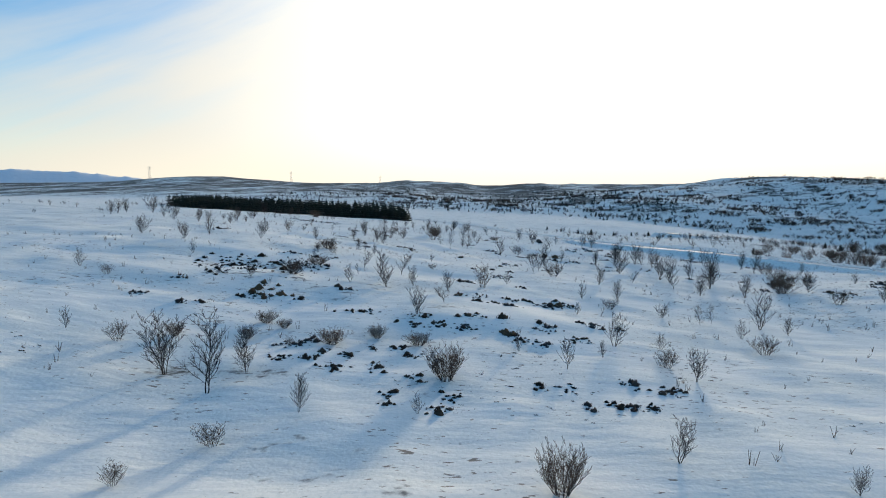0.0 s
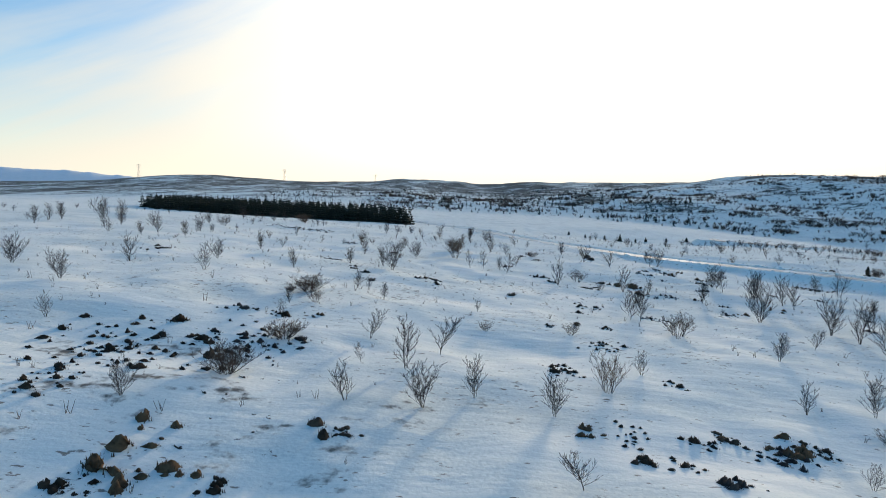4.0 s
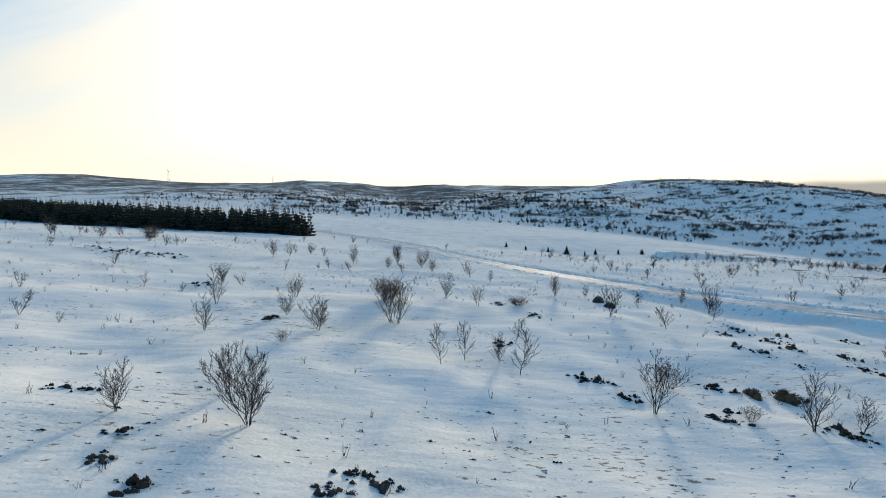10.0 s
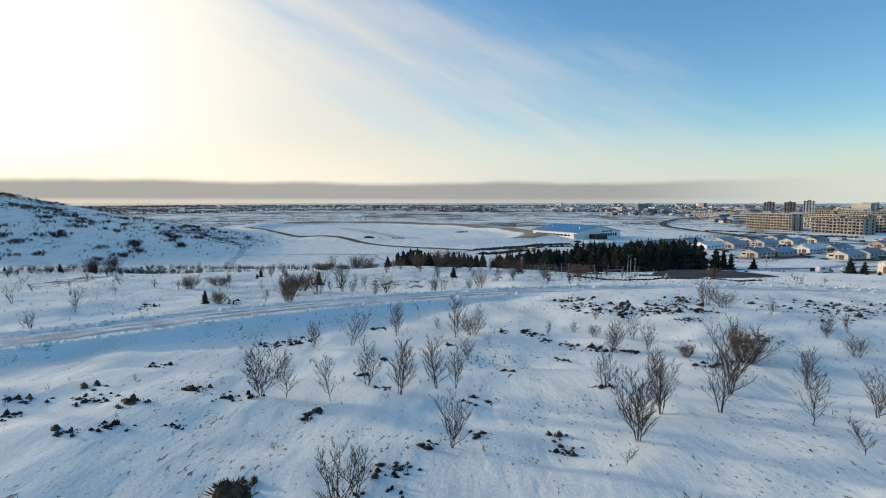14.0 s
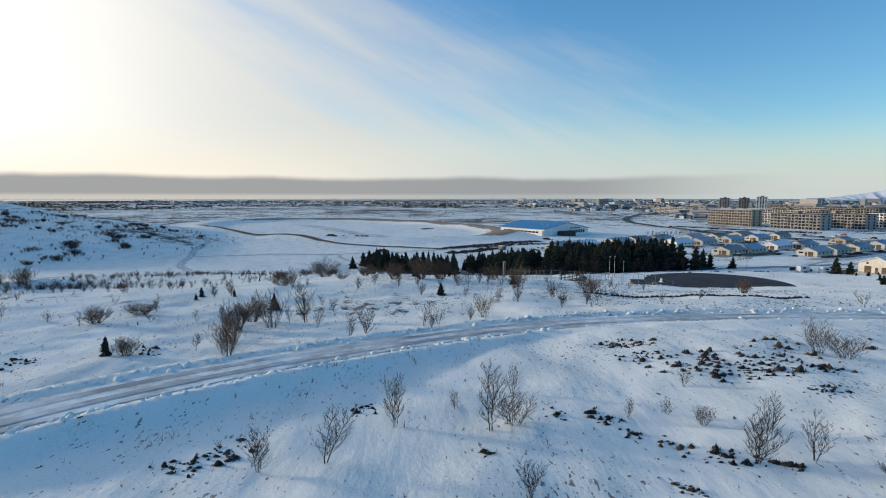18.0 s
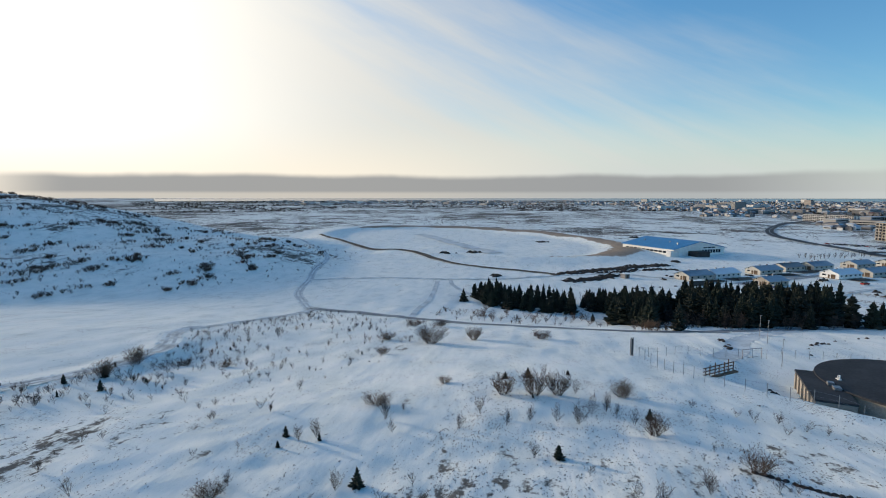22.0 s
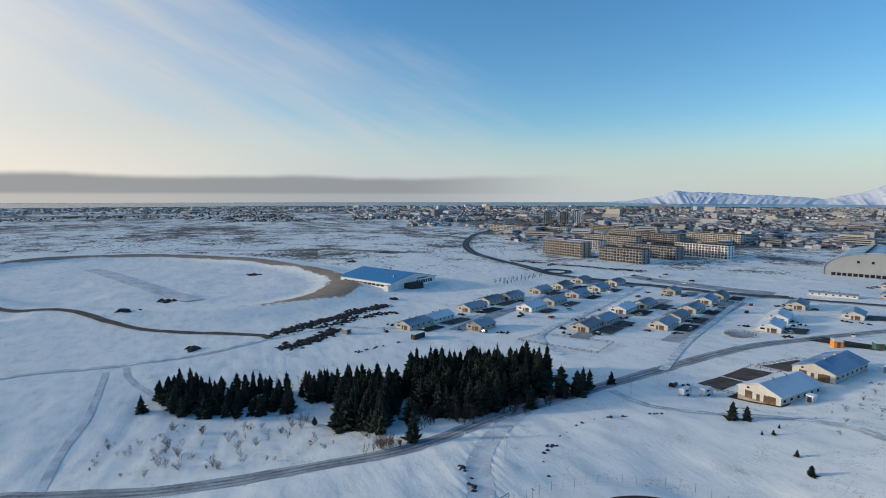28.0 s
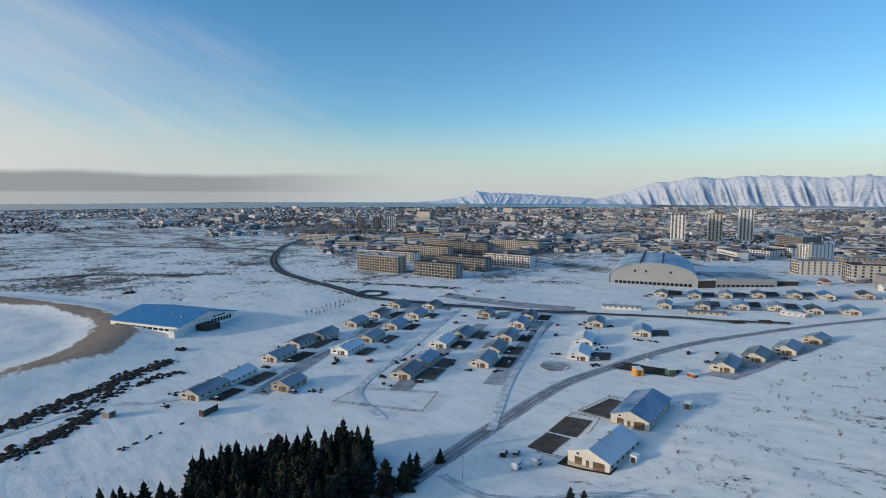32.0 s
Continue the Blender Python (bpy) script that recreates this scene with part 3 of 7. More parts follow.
def ground_height(x, y):
    """The snow surface: land, drifts, hummocks, the gravel arena and the flattened roads."""
    x, y = np.asarray(x, float), np.asarray(y, float)
    z = land(x, y)
    near = 1 - sstep(150, 420, np.hypot(x - 60, y - 60))
    drift = 0.22 * rough_noise(x, y, 15, 1) + 0.2 * rough_noise(x * 0.6, y, 5.2, 2) + 0.12 * rough_noise(x, y * 0.7, 1.9, 3) + 0.05 * rough_noise(x * 0.5, y, 1.0, 12)
    z = z + near * (drift + swells(x, y)) + (1 - near) * (0.5 * rough_noise(x, y, 40, 4) + 0.4 * rough_noise(x, y, 13, 14)) * sstep(100, 400, np.hypot(x - 60, y - 60))
    hill = sstep(310, 380, 0.45 * x + 0.89 * y) * (1 - sstep(380, 560, x))
    z = z + hill * (1.6 * rough_noise(x, y, 45, 5) + 0.8 * rough_noise(x, y, 14, 6))
    z = z - 1.1 * np.exp(-(((x - 93) / 13) ** 2 + ((y - 30) / 13) ** 2))
    pad = 1 - sstep(23.5, 31, np.hypot(x - TANK_X, y - TANK_Y))
    z = z + (-13.9 - z) * pad
    p = pit_radius(x, y)
    z = z + 3.2 * np.exp(-((p - 1.0) / 0.10) ** 2) - 1.5 * (1 - sstep(0.8, 0.95, p))
    for pts, w in ((ROAD_NEAR, 2.6), (ROAD_FORK, 4.2), (ROAD_MEADOW, 2.6), (ROAD_BARN, 2.4), (ROAD_TANK, 3.0)):
        d = chain_distance(x, y, pts)
        flat = land(x, y)
        z = np.where(d < w + 2.5, z + (flat - z) * (1 - sstep(w, w + 2.5, d)), z)
        z = z - 0.10 * (1 - sstep(w - 0.4, w + 0.1, d)) + 0.22 * np.exp(-((d - w - 0.5) / 0.45) ** 2)
    return z


def spread(fine0, fine1, step, lo, hi, mid_lo, mid_hi, grow=1.035):
    """Coordinates that are even in the middle, at most 5 m apart over the middle distance, and widen outwards."""
    out = list(np.arange(fine0, fine1, step))
    s, v = step, fine0
    while v > lo:
        s = min(s * grow, 5) if v > mid_lo else min(s * 1.1, 90)
        v -= s
        out.insert(0, v)
    s, v = step, out[-1]
    while v < hi:
        s = min(s * grow, 5) if v < mid_hi else min(s * 1.1, 90)
        v += s
        out.append(v)
    return np.array(out)


GRID_X, GRID_Y = spread(-30, 72, 0.5, -4800, 5100, -200, 860), spread(8, 100, 0.5, -4900, 4900, -480, 480)
GRID_Z = ground_height(*[a.ravel() for a in np.meshgrid(GRID_X, GRID_Y, indexing="ij")]).reshape(len(GRID_X), len(GRID_Y))


def mesh_height(x, y):
    """Height of the ground sheet itself."""
    i = np.clip(np.searchsorted(GRID_X, x) - 1, 0, len(GRID_X) - 2)
    j = np.clip(np.searchsorted(GRID_Y, y) - 1, 0, len(GRID_Y) - 2)
    f, g = (x - GRID_X[i]) / (GRID_X[i + 1] - GRID_X[i]), (y - GRID_Y[j]) / (GRID_Y[j + 1] - GRID_Y[j])
    return (GRID_Z[i, j] * (1 - f) + GRID_Z[i + 1, j] * f) * (1 - g) + (GRID_Z[i, j + 1] * (1 - f) + GRID_Z[i + 1, j + 1] * f) * g


def level(x, y):
    return float(mesh_height(np.array([x]), np.array([y]))[0])


def build_ground():
    xs, ys = GRID_X, GRID_Y
    gx, gy = np.meshgrid(xs, ys, indexing="ij")
    z = GRID_Z.ravel()
    nx, ny = len(xs), len(ys)
    k = (np.arange(nx - 1)[:, None] * ny + np.arange(ny - 1)[None, :]).ravel()
    faces = np.stack([k, k + ny, k + ny + 1, k + 1], 1)
    me = bpy.data.meshes.new("ground")
    me.vertices.add(nx * ny)
    me.vertices.foreach_set("co", np.stack([gx.ravel(), gy.ravel(), z], 1).ravel())
    me.loops.add(faces.size)
    me.loops.foreach_set("vertex_index", faces.ravel())
    me.polygons.add(len(faces))
    me.polygons.foreach_set("loop_start", np.arange(len(faces)) * 4)
    me.polygons.foreach_set("use_smooth", np.ones(len(faces), bool))
    me.update(calc_edges=True)
    x, y = gx.ravel(), gy.ravel()
    hill = sstep(305, 345, 0.45 * x + 0.89 * y) * (1 - sstep(420, 600, x))
    crest = sstep(0, 25, z) * hill
    away = np.hypot(x - 60, y - 60)
    far = sstep(420, 700, away) * (0.5 + 0.5 * sstep(0.3, 0.75, (x - 60) / (away + 1)))
    meadow = np.exp(-(((0.45 * x + 0.89 * y - 262) / 38) ** 2)) * sstep(40, 110, x) * (1 - sstep(300, 400, x))
    slope = sstep(30, 70, x) * (1 - sstep(120, 170, x))
    cover = 0.45 + 0.10 * rough_noise(x, y, 24, 8) + 0.08 * slope + 0.11 * hill + 0.08 * crest + 0.21 * far + 0.04 * sstep(900, 1700, np.hypot(x - 60, y - 60)) - 0.35 * meadow
    cover = cover + 0.2 * np.exp(-(((x + 15) / 7) ** 2 + ((y - 40) / 9) ** 2))
    cover = cover + 0.12 * sstep(650, 1000, np.hypot(x - 60, y - 60)) * sstep(0.15, 0.5, (60 - y) / (x + 1e4 * (x < 60) + 1e-6))
    cover = cover + far * (0.11 * rough_noise(x, y, 60, 71) + 0.08 * rough_noise(x, y, 170, 72)) + 0.10 * hill * rough_noise(x, y * 1.6, 30, 73)
    p = pit_radius(x, y)
    cover = np.where(p < 1.25, 0.1, cover)
    side = (x - PIT_C[0]) * 0.55 - (y - PIT_C[1]) * 0.84
    end = -(x - PIT_C[0]) * 0.79 - (y - PIT_C[1]) * 0.61
    soil = np.exp(-((p - 0.95) / (0.04 + 0.035 * sstep(80, 200, end))) ** 2) * np.clip(0.10 + 0.85 * sstep(40, 170, end) * sstep(-70, 10, side) + 0.85 * sstep(0, 70, side) + 0.6 * sstep(90, 150, x - PIT_C[0]), 0, 0.95)
    soil = soil * np.clip(0.95 + 0.6 * rough_noise(x, y, 38, 9), 0.1, 1.2)
    soil = soil + 0.5 * np.exp(-(((x - 445) / 22) ** 2 + ((y - 6) / 8) ** 2))
    for name, values in (("cover", cover), ("soil", soil)):
        me.attributes.new(name, "FLOAT", "POINT").data.foreach_set("value", np.clip(values, 0, 1).astype(np.float32))
    me.materials.append(SNOW_GROUND)
    return tagged(new("ground", me), "wind-packed snow over dark heath and gravel", "ground", kind="structure")


build_ground()


def ribbon(name, pts, half, lift, mat, label, category="road", step=2.0, crown=0.0):
    """A road surface that follows the snow along a curve."""
    c = smooth_chain(pts, step)
    q = np.array(c)
    d = np.gradient(q, axis=0)
    d /= np.linalg.norm(d, axis=1)[:, None]
    nrm = np.stack([-d[:, 1], d[:, 0]], 1)
    cols = np.linspace(-half, half, 5)
    verts = []
    for k in cols:
        w = q + nrm * k
        mid = mesh_height(w[:, 0], w[:, 1])
        verts.append(np.stack([w[:, 0], w[:, 1], mid + lift + crown * (1 - (k / half) ** 2)], 1))
    v = np.concatenate(verts)
    n = len(q)
    faces = [(a * n + i, a * n + i + 1, (a + 1) * n + i + 1, (a + 1) * n + i) for a in range(4) for i in range(n - 1)]
    return tagged(new(name, mesh_of(name, v, [f[::-1] for f in faces], mat, True)), label, category, kind="structure")


ribbon("road_1", ROAD_NEAR, 1.9, 0.035, ICE_ROAD, "icy single-track road between low snow banks", step=1.0, crown=0.03)
ribbon("road_2", ROAD_MEADOW, 2.0, 0.08, ICE_ROAD, "snow-covered gravel road along the meadow", step=1.5)
ribbon("road_3", ROAD_FORK, 3.3, 0.10, TRODDEN, "icy road with dark wheel tracks past the spruces", step=1.5)
ribbon("road_4", ROAD_EAST, 1.6, 0.16, ICE_ROAD, "narrow gravel track across the snow field")
ribbon("road_5", ROAD_PIT, 2.0, 0.4, GRAVEL, "brown gravel track round the arena")
ribbon("road_14", ROAD_TANK, 2.8, 0.07, TRACK, "wide trodden snowy drive to the tank site", step=1.5)
ribbon("road_6", ROAD_BARN, 1.9, 0.10, ICE_ROAD, "snowy lane to the stable yard", step=1.5)
ribbon("road_7", HIGHWAY, 4.6, 0.5, ASPHALT, "dark cleared asphalt main road")
ribbon("road_8", HIGHWAY_WEST, 3.5, 0.8, ASPHALT, "dark cleared asphalt road across the heath", step=6)
ribbon("road_9", TRACK_WEST, 2.2, 0.8, GRAVEL, "dark gravel track across the heath", step=5)
ribbon("road_10", ROAD_STABLES, 2.8, 0.45, ASPHALT, "asphalt road past the stables")
for i, lane in enumerate((LANE_A, LANE_B, LANE_C)):
    ribbon("road_%d" % (11 + i), lane, 1.7, 0.2, ICE_ROAD, "snowy lane between rows of stables")


def offset_chain(pts, off, step=3.0):
    """A curve that runs beside another."""
    q = np.array(smooth_chain(pts, step))
    d = np.gradient(q, axis=0)
    d /= np.linalg.norm(d, axis=1)[:, None]
    return [tuple(p) for p in q + off * np.stack([-d[:, 1], d[:, 0]], 1)]


# polished wheel tracks in the icy roads
for i, (road, off, half, lift, mat) in enumerate((
        (ROAD_NEAR, 0.75, 0.36, 0.075, RUT), (ROAD_NEAR, -0.8, 0.34, 0.075, RUT), (ROAD_FORK, 1.1, 0.55, 0.13, SLUSH), (ROAD_FORK, -1.1, 0.55, 0.13, SLUSH), (ROAD_MEADOW, 0.8, 0.35, 0.11, RUT), (ROAD_MEADOW, -0.8, 0.35, 0.11, RUT), (ROAD_BARN, 0.8, 0.35, 0.13, RUT), (ROAD_BARN, -0.8, 0.35, 0.13, RUT),
        (HIGHWAY, 5.0, 1.0, 0.48, TRODDEN), (HIGHWAY, -5.0, 1.0, 0.48, TRODDEN), (HIGHWAY, 0.0, 0.3, 0.54, TRODDEN), (ROAD_STABLES, 3.2, 0.8, 0.43, TRODDEN), (ROAD_STABLES, -3.2, 0.8, 0.43, TRODDEN))):
    ribbon("wheel_track_%d" % (i + 1), offset_chain(road, off), half, lift, mat, "dark icy wheel rut in the road" if mat in (RUT, SLUSH) else "grey slush strip along the cleared road", step=1.5)
# trodden snow between the stable rows, and beaten footpaths
for i, (pts, half) in enumerate((([(322, -36), (360, -88), (405, -160), (430, -205)], 4.5), ([(285, -85), (318, -135), (352, -200)], 4.5), ([(262, -120), (296, -178), (330, -240)], 4.5), ([(335, -390), (290, -425), (240, -462), (190, -480)], 8), ([(305, -345), (255, -378), (195, -402)], 8), ([(196, -195), (186, -290)], 7), ([(455, -250), (400, -262), (345, -290)], 9))):
    ribbon("trodden_strip_%d" % (i + 1), pts, half, 0.12, TRODDEN, "grey trodden snow between stables", "yard", step=3.0)
for i, pts in enumerate(([(199, 108), (230, 112), (262, 113), (306, 118)], [(311, 112), (295, 108), (281, 101), (265, 90), (252, 69), (245, 56), (236, 48), (219, 40), (206, 36)])):
    ribbon("footpath_%d" % (i + 1), pts, 1.1, 0.09, TRACK, "narrow beaten footpath across the snow", "path")
ribbon("roundabout", [(499 + 11 * math.cos(a), -205 + 11 * math.sin(a)) for a in np.linspace(0, 2 * math.pi, 25)], 3.2, 0.55, ASPHALT, "small cleared roundabout in the main road")

# ---------------- plants and stones ----------------
rnd = random.Random(7)

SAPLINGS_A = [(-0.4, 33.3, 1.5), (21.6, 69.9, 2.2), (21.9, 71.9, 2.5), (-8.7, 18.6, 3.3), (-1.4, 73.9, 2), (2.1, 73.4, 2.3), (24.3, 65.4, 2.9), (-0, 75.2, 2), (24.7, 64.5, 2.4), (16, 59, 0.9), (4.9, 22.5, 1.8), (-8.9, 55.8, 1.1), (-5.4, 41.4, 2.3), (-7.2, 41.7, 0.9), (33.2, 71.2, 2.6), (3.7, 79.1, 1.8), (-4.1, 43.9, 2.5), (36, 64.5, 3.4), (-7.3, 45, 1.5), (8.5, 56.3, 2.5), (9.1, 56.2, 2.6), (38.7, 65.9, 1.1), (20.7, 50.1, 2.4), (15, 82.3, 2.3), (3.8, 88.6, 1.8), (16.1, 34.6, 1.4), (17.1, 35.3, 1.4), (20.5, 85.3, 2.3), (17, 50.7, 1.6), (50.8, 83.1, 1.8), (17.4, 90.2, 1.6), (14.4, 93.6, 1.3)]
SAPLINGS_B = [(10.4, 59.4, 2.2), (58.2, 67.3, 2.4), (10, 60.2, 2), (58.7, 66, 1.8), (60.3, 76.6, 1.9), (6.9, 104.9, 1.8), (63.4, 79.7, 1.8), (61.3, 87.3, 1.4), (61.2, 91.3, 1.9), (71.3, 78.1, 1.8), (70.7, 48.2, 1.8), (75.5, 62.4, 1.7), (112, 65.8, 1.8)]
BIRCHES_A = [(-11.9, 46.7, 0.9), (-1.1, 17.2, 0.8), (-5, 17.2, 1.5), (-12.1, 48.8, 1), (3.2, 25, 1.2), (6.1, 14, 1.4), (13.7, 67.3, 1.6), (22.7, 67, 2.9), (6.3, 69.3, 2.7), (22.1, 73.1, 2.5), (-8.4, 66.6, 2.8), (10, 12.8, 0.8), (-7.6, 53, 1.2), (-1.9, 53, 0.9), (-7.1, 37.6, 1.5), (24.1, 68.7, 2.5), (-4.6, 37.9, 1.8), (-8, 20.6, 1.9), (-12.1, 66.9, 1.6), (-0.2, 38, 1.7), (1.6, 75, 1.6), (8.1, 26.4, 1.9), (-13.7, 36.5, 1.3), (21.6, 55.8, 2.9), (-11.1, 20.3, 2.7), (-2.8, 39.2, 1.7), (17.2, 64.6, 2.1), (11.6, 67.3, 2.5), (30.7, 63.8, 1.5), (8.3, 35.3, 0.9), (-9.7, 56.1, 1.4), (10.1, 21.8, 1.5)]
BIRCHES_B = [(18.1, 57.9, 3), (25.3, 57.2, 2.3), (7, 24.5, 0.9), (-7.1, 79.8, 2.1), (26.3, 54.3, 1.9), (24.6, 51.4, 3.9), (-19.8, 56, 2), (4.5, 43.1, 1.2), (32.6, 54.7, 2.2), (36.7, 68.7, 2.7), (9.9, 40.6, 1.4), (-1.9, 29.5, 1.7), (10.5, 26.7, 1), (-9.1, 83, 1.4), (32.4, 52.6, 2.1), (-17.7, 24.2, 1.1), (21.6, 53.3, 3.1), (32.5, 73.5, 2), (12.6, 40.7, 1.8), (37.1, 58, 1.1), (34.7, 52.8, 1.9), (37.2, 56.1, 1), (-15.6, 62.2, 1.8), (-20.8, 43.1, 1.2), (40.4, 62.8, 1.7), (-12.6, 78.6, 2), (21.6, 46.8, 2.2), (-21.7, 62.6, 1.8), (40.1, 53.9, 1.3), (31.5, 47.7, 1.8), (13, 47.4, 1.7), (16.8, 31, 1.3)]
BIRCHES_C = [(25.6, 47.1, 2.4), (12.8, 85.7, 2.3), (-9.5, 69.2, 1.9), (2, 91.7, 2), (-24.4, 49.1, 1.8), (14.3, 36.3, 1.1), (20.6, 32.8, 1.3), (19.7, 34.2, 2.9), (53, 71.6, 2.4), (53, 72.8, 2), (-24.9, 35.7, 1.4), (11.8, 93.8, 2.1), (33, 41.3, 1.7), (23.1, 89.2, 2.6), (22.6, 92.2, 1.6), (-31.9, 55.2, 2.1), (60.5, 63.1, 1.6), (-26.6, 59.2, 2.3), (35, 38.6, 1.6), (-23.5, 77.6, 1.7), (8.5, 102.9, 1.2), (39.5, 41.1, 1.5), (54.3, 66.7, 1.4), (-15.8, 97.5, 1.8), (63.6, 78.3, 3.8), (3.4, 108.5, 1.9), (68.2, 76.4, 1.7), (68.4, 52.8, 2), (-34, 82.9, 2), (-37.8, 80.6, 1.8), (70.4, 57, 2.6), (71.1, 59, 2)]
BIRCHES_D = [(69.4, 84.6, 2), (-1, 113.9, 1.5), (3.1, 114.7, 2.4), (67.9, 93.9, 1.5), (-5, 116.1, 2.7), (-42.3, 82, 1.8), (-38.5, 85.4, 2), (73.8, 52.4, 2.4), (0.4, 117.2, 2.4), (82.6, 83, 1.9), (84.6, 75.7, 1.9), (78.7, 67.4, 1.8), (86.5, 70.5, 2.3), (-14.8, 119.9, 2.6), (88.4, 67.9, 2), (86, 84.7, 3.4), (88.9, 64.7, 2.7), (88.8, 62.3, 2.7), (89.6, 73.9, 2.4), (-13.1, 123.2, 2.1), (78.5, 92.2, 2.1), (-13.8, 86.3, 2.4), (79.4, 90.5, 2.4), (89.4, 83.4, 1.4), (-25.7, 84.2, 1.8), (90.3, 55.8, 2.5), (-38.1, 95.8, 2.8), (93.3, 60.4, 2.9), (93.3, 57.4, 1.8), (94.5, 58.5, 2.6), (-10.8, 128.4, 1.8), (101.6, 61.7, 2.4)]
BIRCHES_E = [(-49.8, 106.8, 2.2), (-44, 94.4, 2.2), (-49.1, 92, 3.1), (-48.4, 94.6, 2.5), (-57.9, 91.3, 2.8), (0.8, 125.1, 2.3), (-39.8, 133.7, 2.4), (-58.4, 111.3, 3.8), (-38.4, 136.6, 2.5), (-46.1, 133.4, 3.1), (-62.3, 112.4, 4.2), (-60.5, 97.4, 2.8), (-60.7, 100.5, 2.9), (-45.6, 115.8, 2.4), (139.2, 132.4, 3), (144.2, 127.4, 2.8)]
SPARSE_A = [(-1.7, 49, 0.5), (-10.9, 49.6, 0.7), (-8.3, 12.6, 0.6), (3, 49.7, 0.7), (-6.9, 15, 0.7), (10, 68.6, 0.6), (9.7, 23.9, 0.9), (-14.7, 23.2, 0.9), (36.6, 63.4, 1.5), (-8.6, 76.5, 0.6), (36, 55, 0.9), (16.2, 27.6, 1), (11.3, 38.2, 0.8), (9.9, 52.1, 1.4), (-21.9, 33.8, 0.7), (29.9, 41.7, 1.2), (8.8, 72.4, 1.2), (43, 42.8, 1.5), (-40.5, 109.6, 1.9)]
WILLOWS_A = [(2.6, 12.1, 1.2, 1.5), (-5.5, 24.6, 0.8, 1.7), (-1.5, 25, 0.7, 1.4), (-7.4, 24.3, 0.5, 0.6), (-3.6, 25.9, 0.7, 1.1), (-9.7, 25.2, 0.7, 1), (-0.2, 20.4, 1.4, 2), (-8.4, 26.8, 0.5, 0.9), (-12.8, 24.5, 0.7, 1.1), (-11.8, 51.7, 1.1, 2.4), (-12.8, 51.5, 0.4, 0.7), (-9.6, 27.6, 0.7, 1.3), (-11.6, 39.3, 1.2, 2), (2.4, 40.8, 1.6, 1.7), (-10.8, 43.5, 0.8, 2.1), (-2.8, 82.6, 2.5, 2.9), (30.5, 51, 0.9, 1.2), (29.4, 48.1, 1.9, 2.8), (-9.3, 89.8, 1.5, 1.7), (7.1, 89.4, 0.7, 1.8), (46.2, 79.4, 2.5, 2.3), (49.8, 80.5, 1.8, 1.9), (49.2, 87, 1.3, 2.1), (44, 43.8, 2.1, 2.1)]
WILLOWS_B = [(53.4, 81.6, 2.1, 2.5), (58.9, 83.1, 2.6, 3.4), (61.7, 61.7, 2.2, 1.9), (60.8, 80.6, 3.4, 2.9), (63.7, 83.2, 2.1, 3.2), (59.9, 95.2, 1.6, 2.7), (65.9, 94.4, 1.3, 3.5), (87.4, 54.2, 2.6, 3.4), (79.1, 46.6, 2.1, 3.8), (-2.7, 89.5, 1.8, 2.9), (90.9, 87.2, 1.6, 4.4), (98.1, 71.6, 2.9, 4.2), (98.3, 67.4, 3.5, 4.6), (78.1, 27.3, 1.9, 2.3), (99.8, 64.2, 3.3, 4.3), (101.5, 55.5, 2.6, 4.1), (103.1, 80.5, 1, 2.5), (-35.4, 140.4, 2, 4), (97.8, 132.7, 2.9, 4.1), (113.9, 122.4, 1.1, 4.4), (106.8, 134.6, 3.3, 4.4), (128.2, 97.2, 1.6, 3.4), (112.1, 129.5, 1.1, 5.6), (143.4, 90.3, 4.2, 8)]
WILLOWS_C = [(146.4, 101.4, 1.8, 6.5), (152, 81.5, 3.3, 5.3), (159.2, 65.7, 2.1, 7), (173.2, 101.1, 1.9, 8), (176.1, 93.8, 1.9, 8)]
CRUSTS_A = [(-12, 46.8, 0.4, 0.2, 0), (-5.9, 62.6, 0.3, 0.2, -10), (-13.8, 46.7, 0.8, 0.3, 0), (-4.7, 63.1, 0.3, 0.1, -10), (-10.1, 62.8, 0.3, 0.2, -10), (-5.2, 63.5, 0.5, 0.2, -10), (-0.4, 17.6, 0.3, 0.2, 1), (-9.3, 32.7, 0.2, 0.2, 0), (-2.2, 17.9, 0.2, 0.2, 1), (-7.6, 24.5, 0.5, 0.2, 1), (-6.7, 25, 0.5, 0.2, 1), (-2.3, 18.7, 0.2, 0.1, 1), (-0.2, 18.8, 0.4, 0.4, 1), (-11.3, 64, 0.2, 0.2, -10), (-12.4, 32.5, 0.5, 0.2, 0), (4.8, 18.2, 0.1, 0.2, 1), (5.8, 18.4, 0.2, 0.2, 1), (1.7, 35.2, 0.2, 0.2, 0), (6.4, 18.4, 0.2, 0.1, 1), (3.7, 26.4, 0.5, 0.2, 1)]
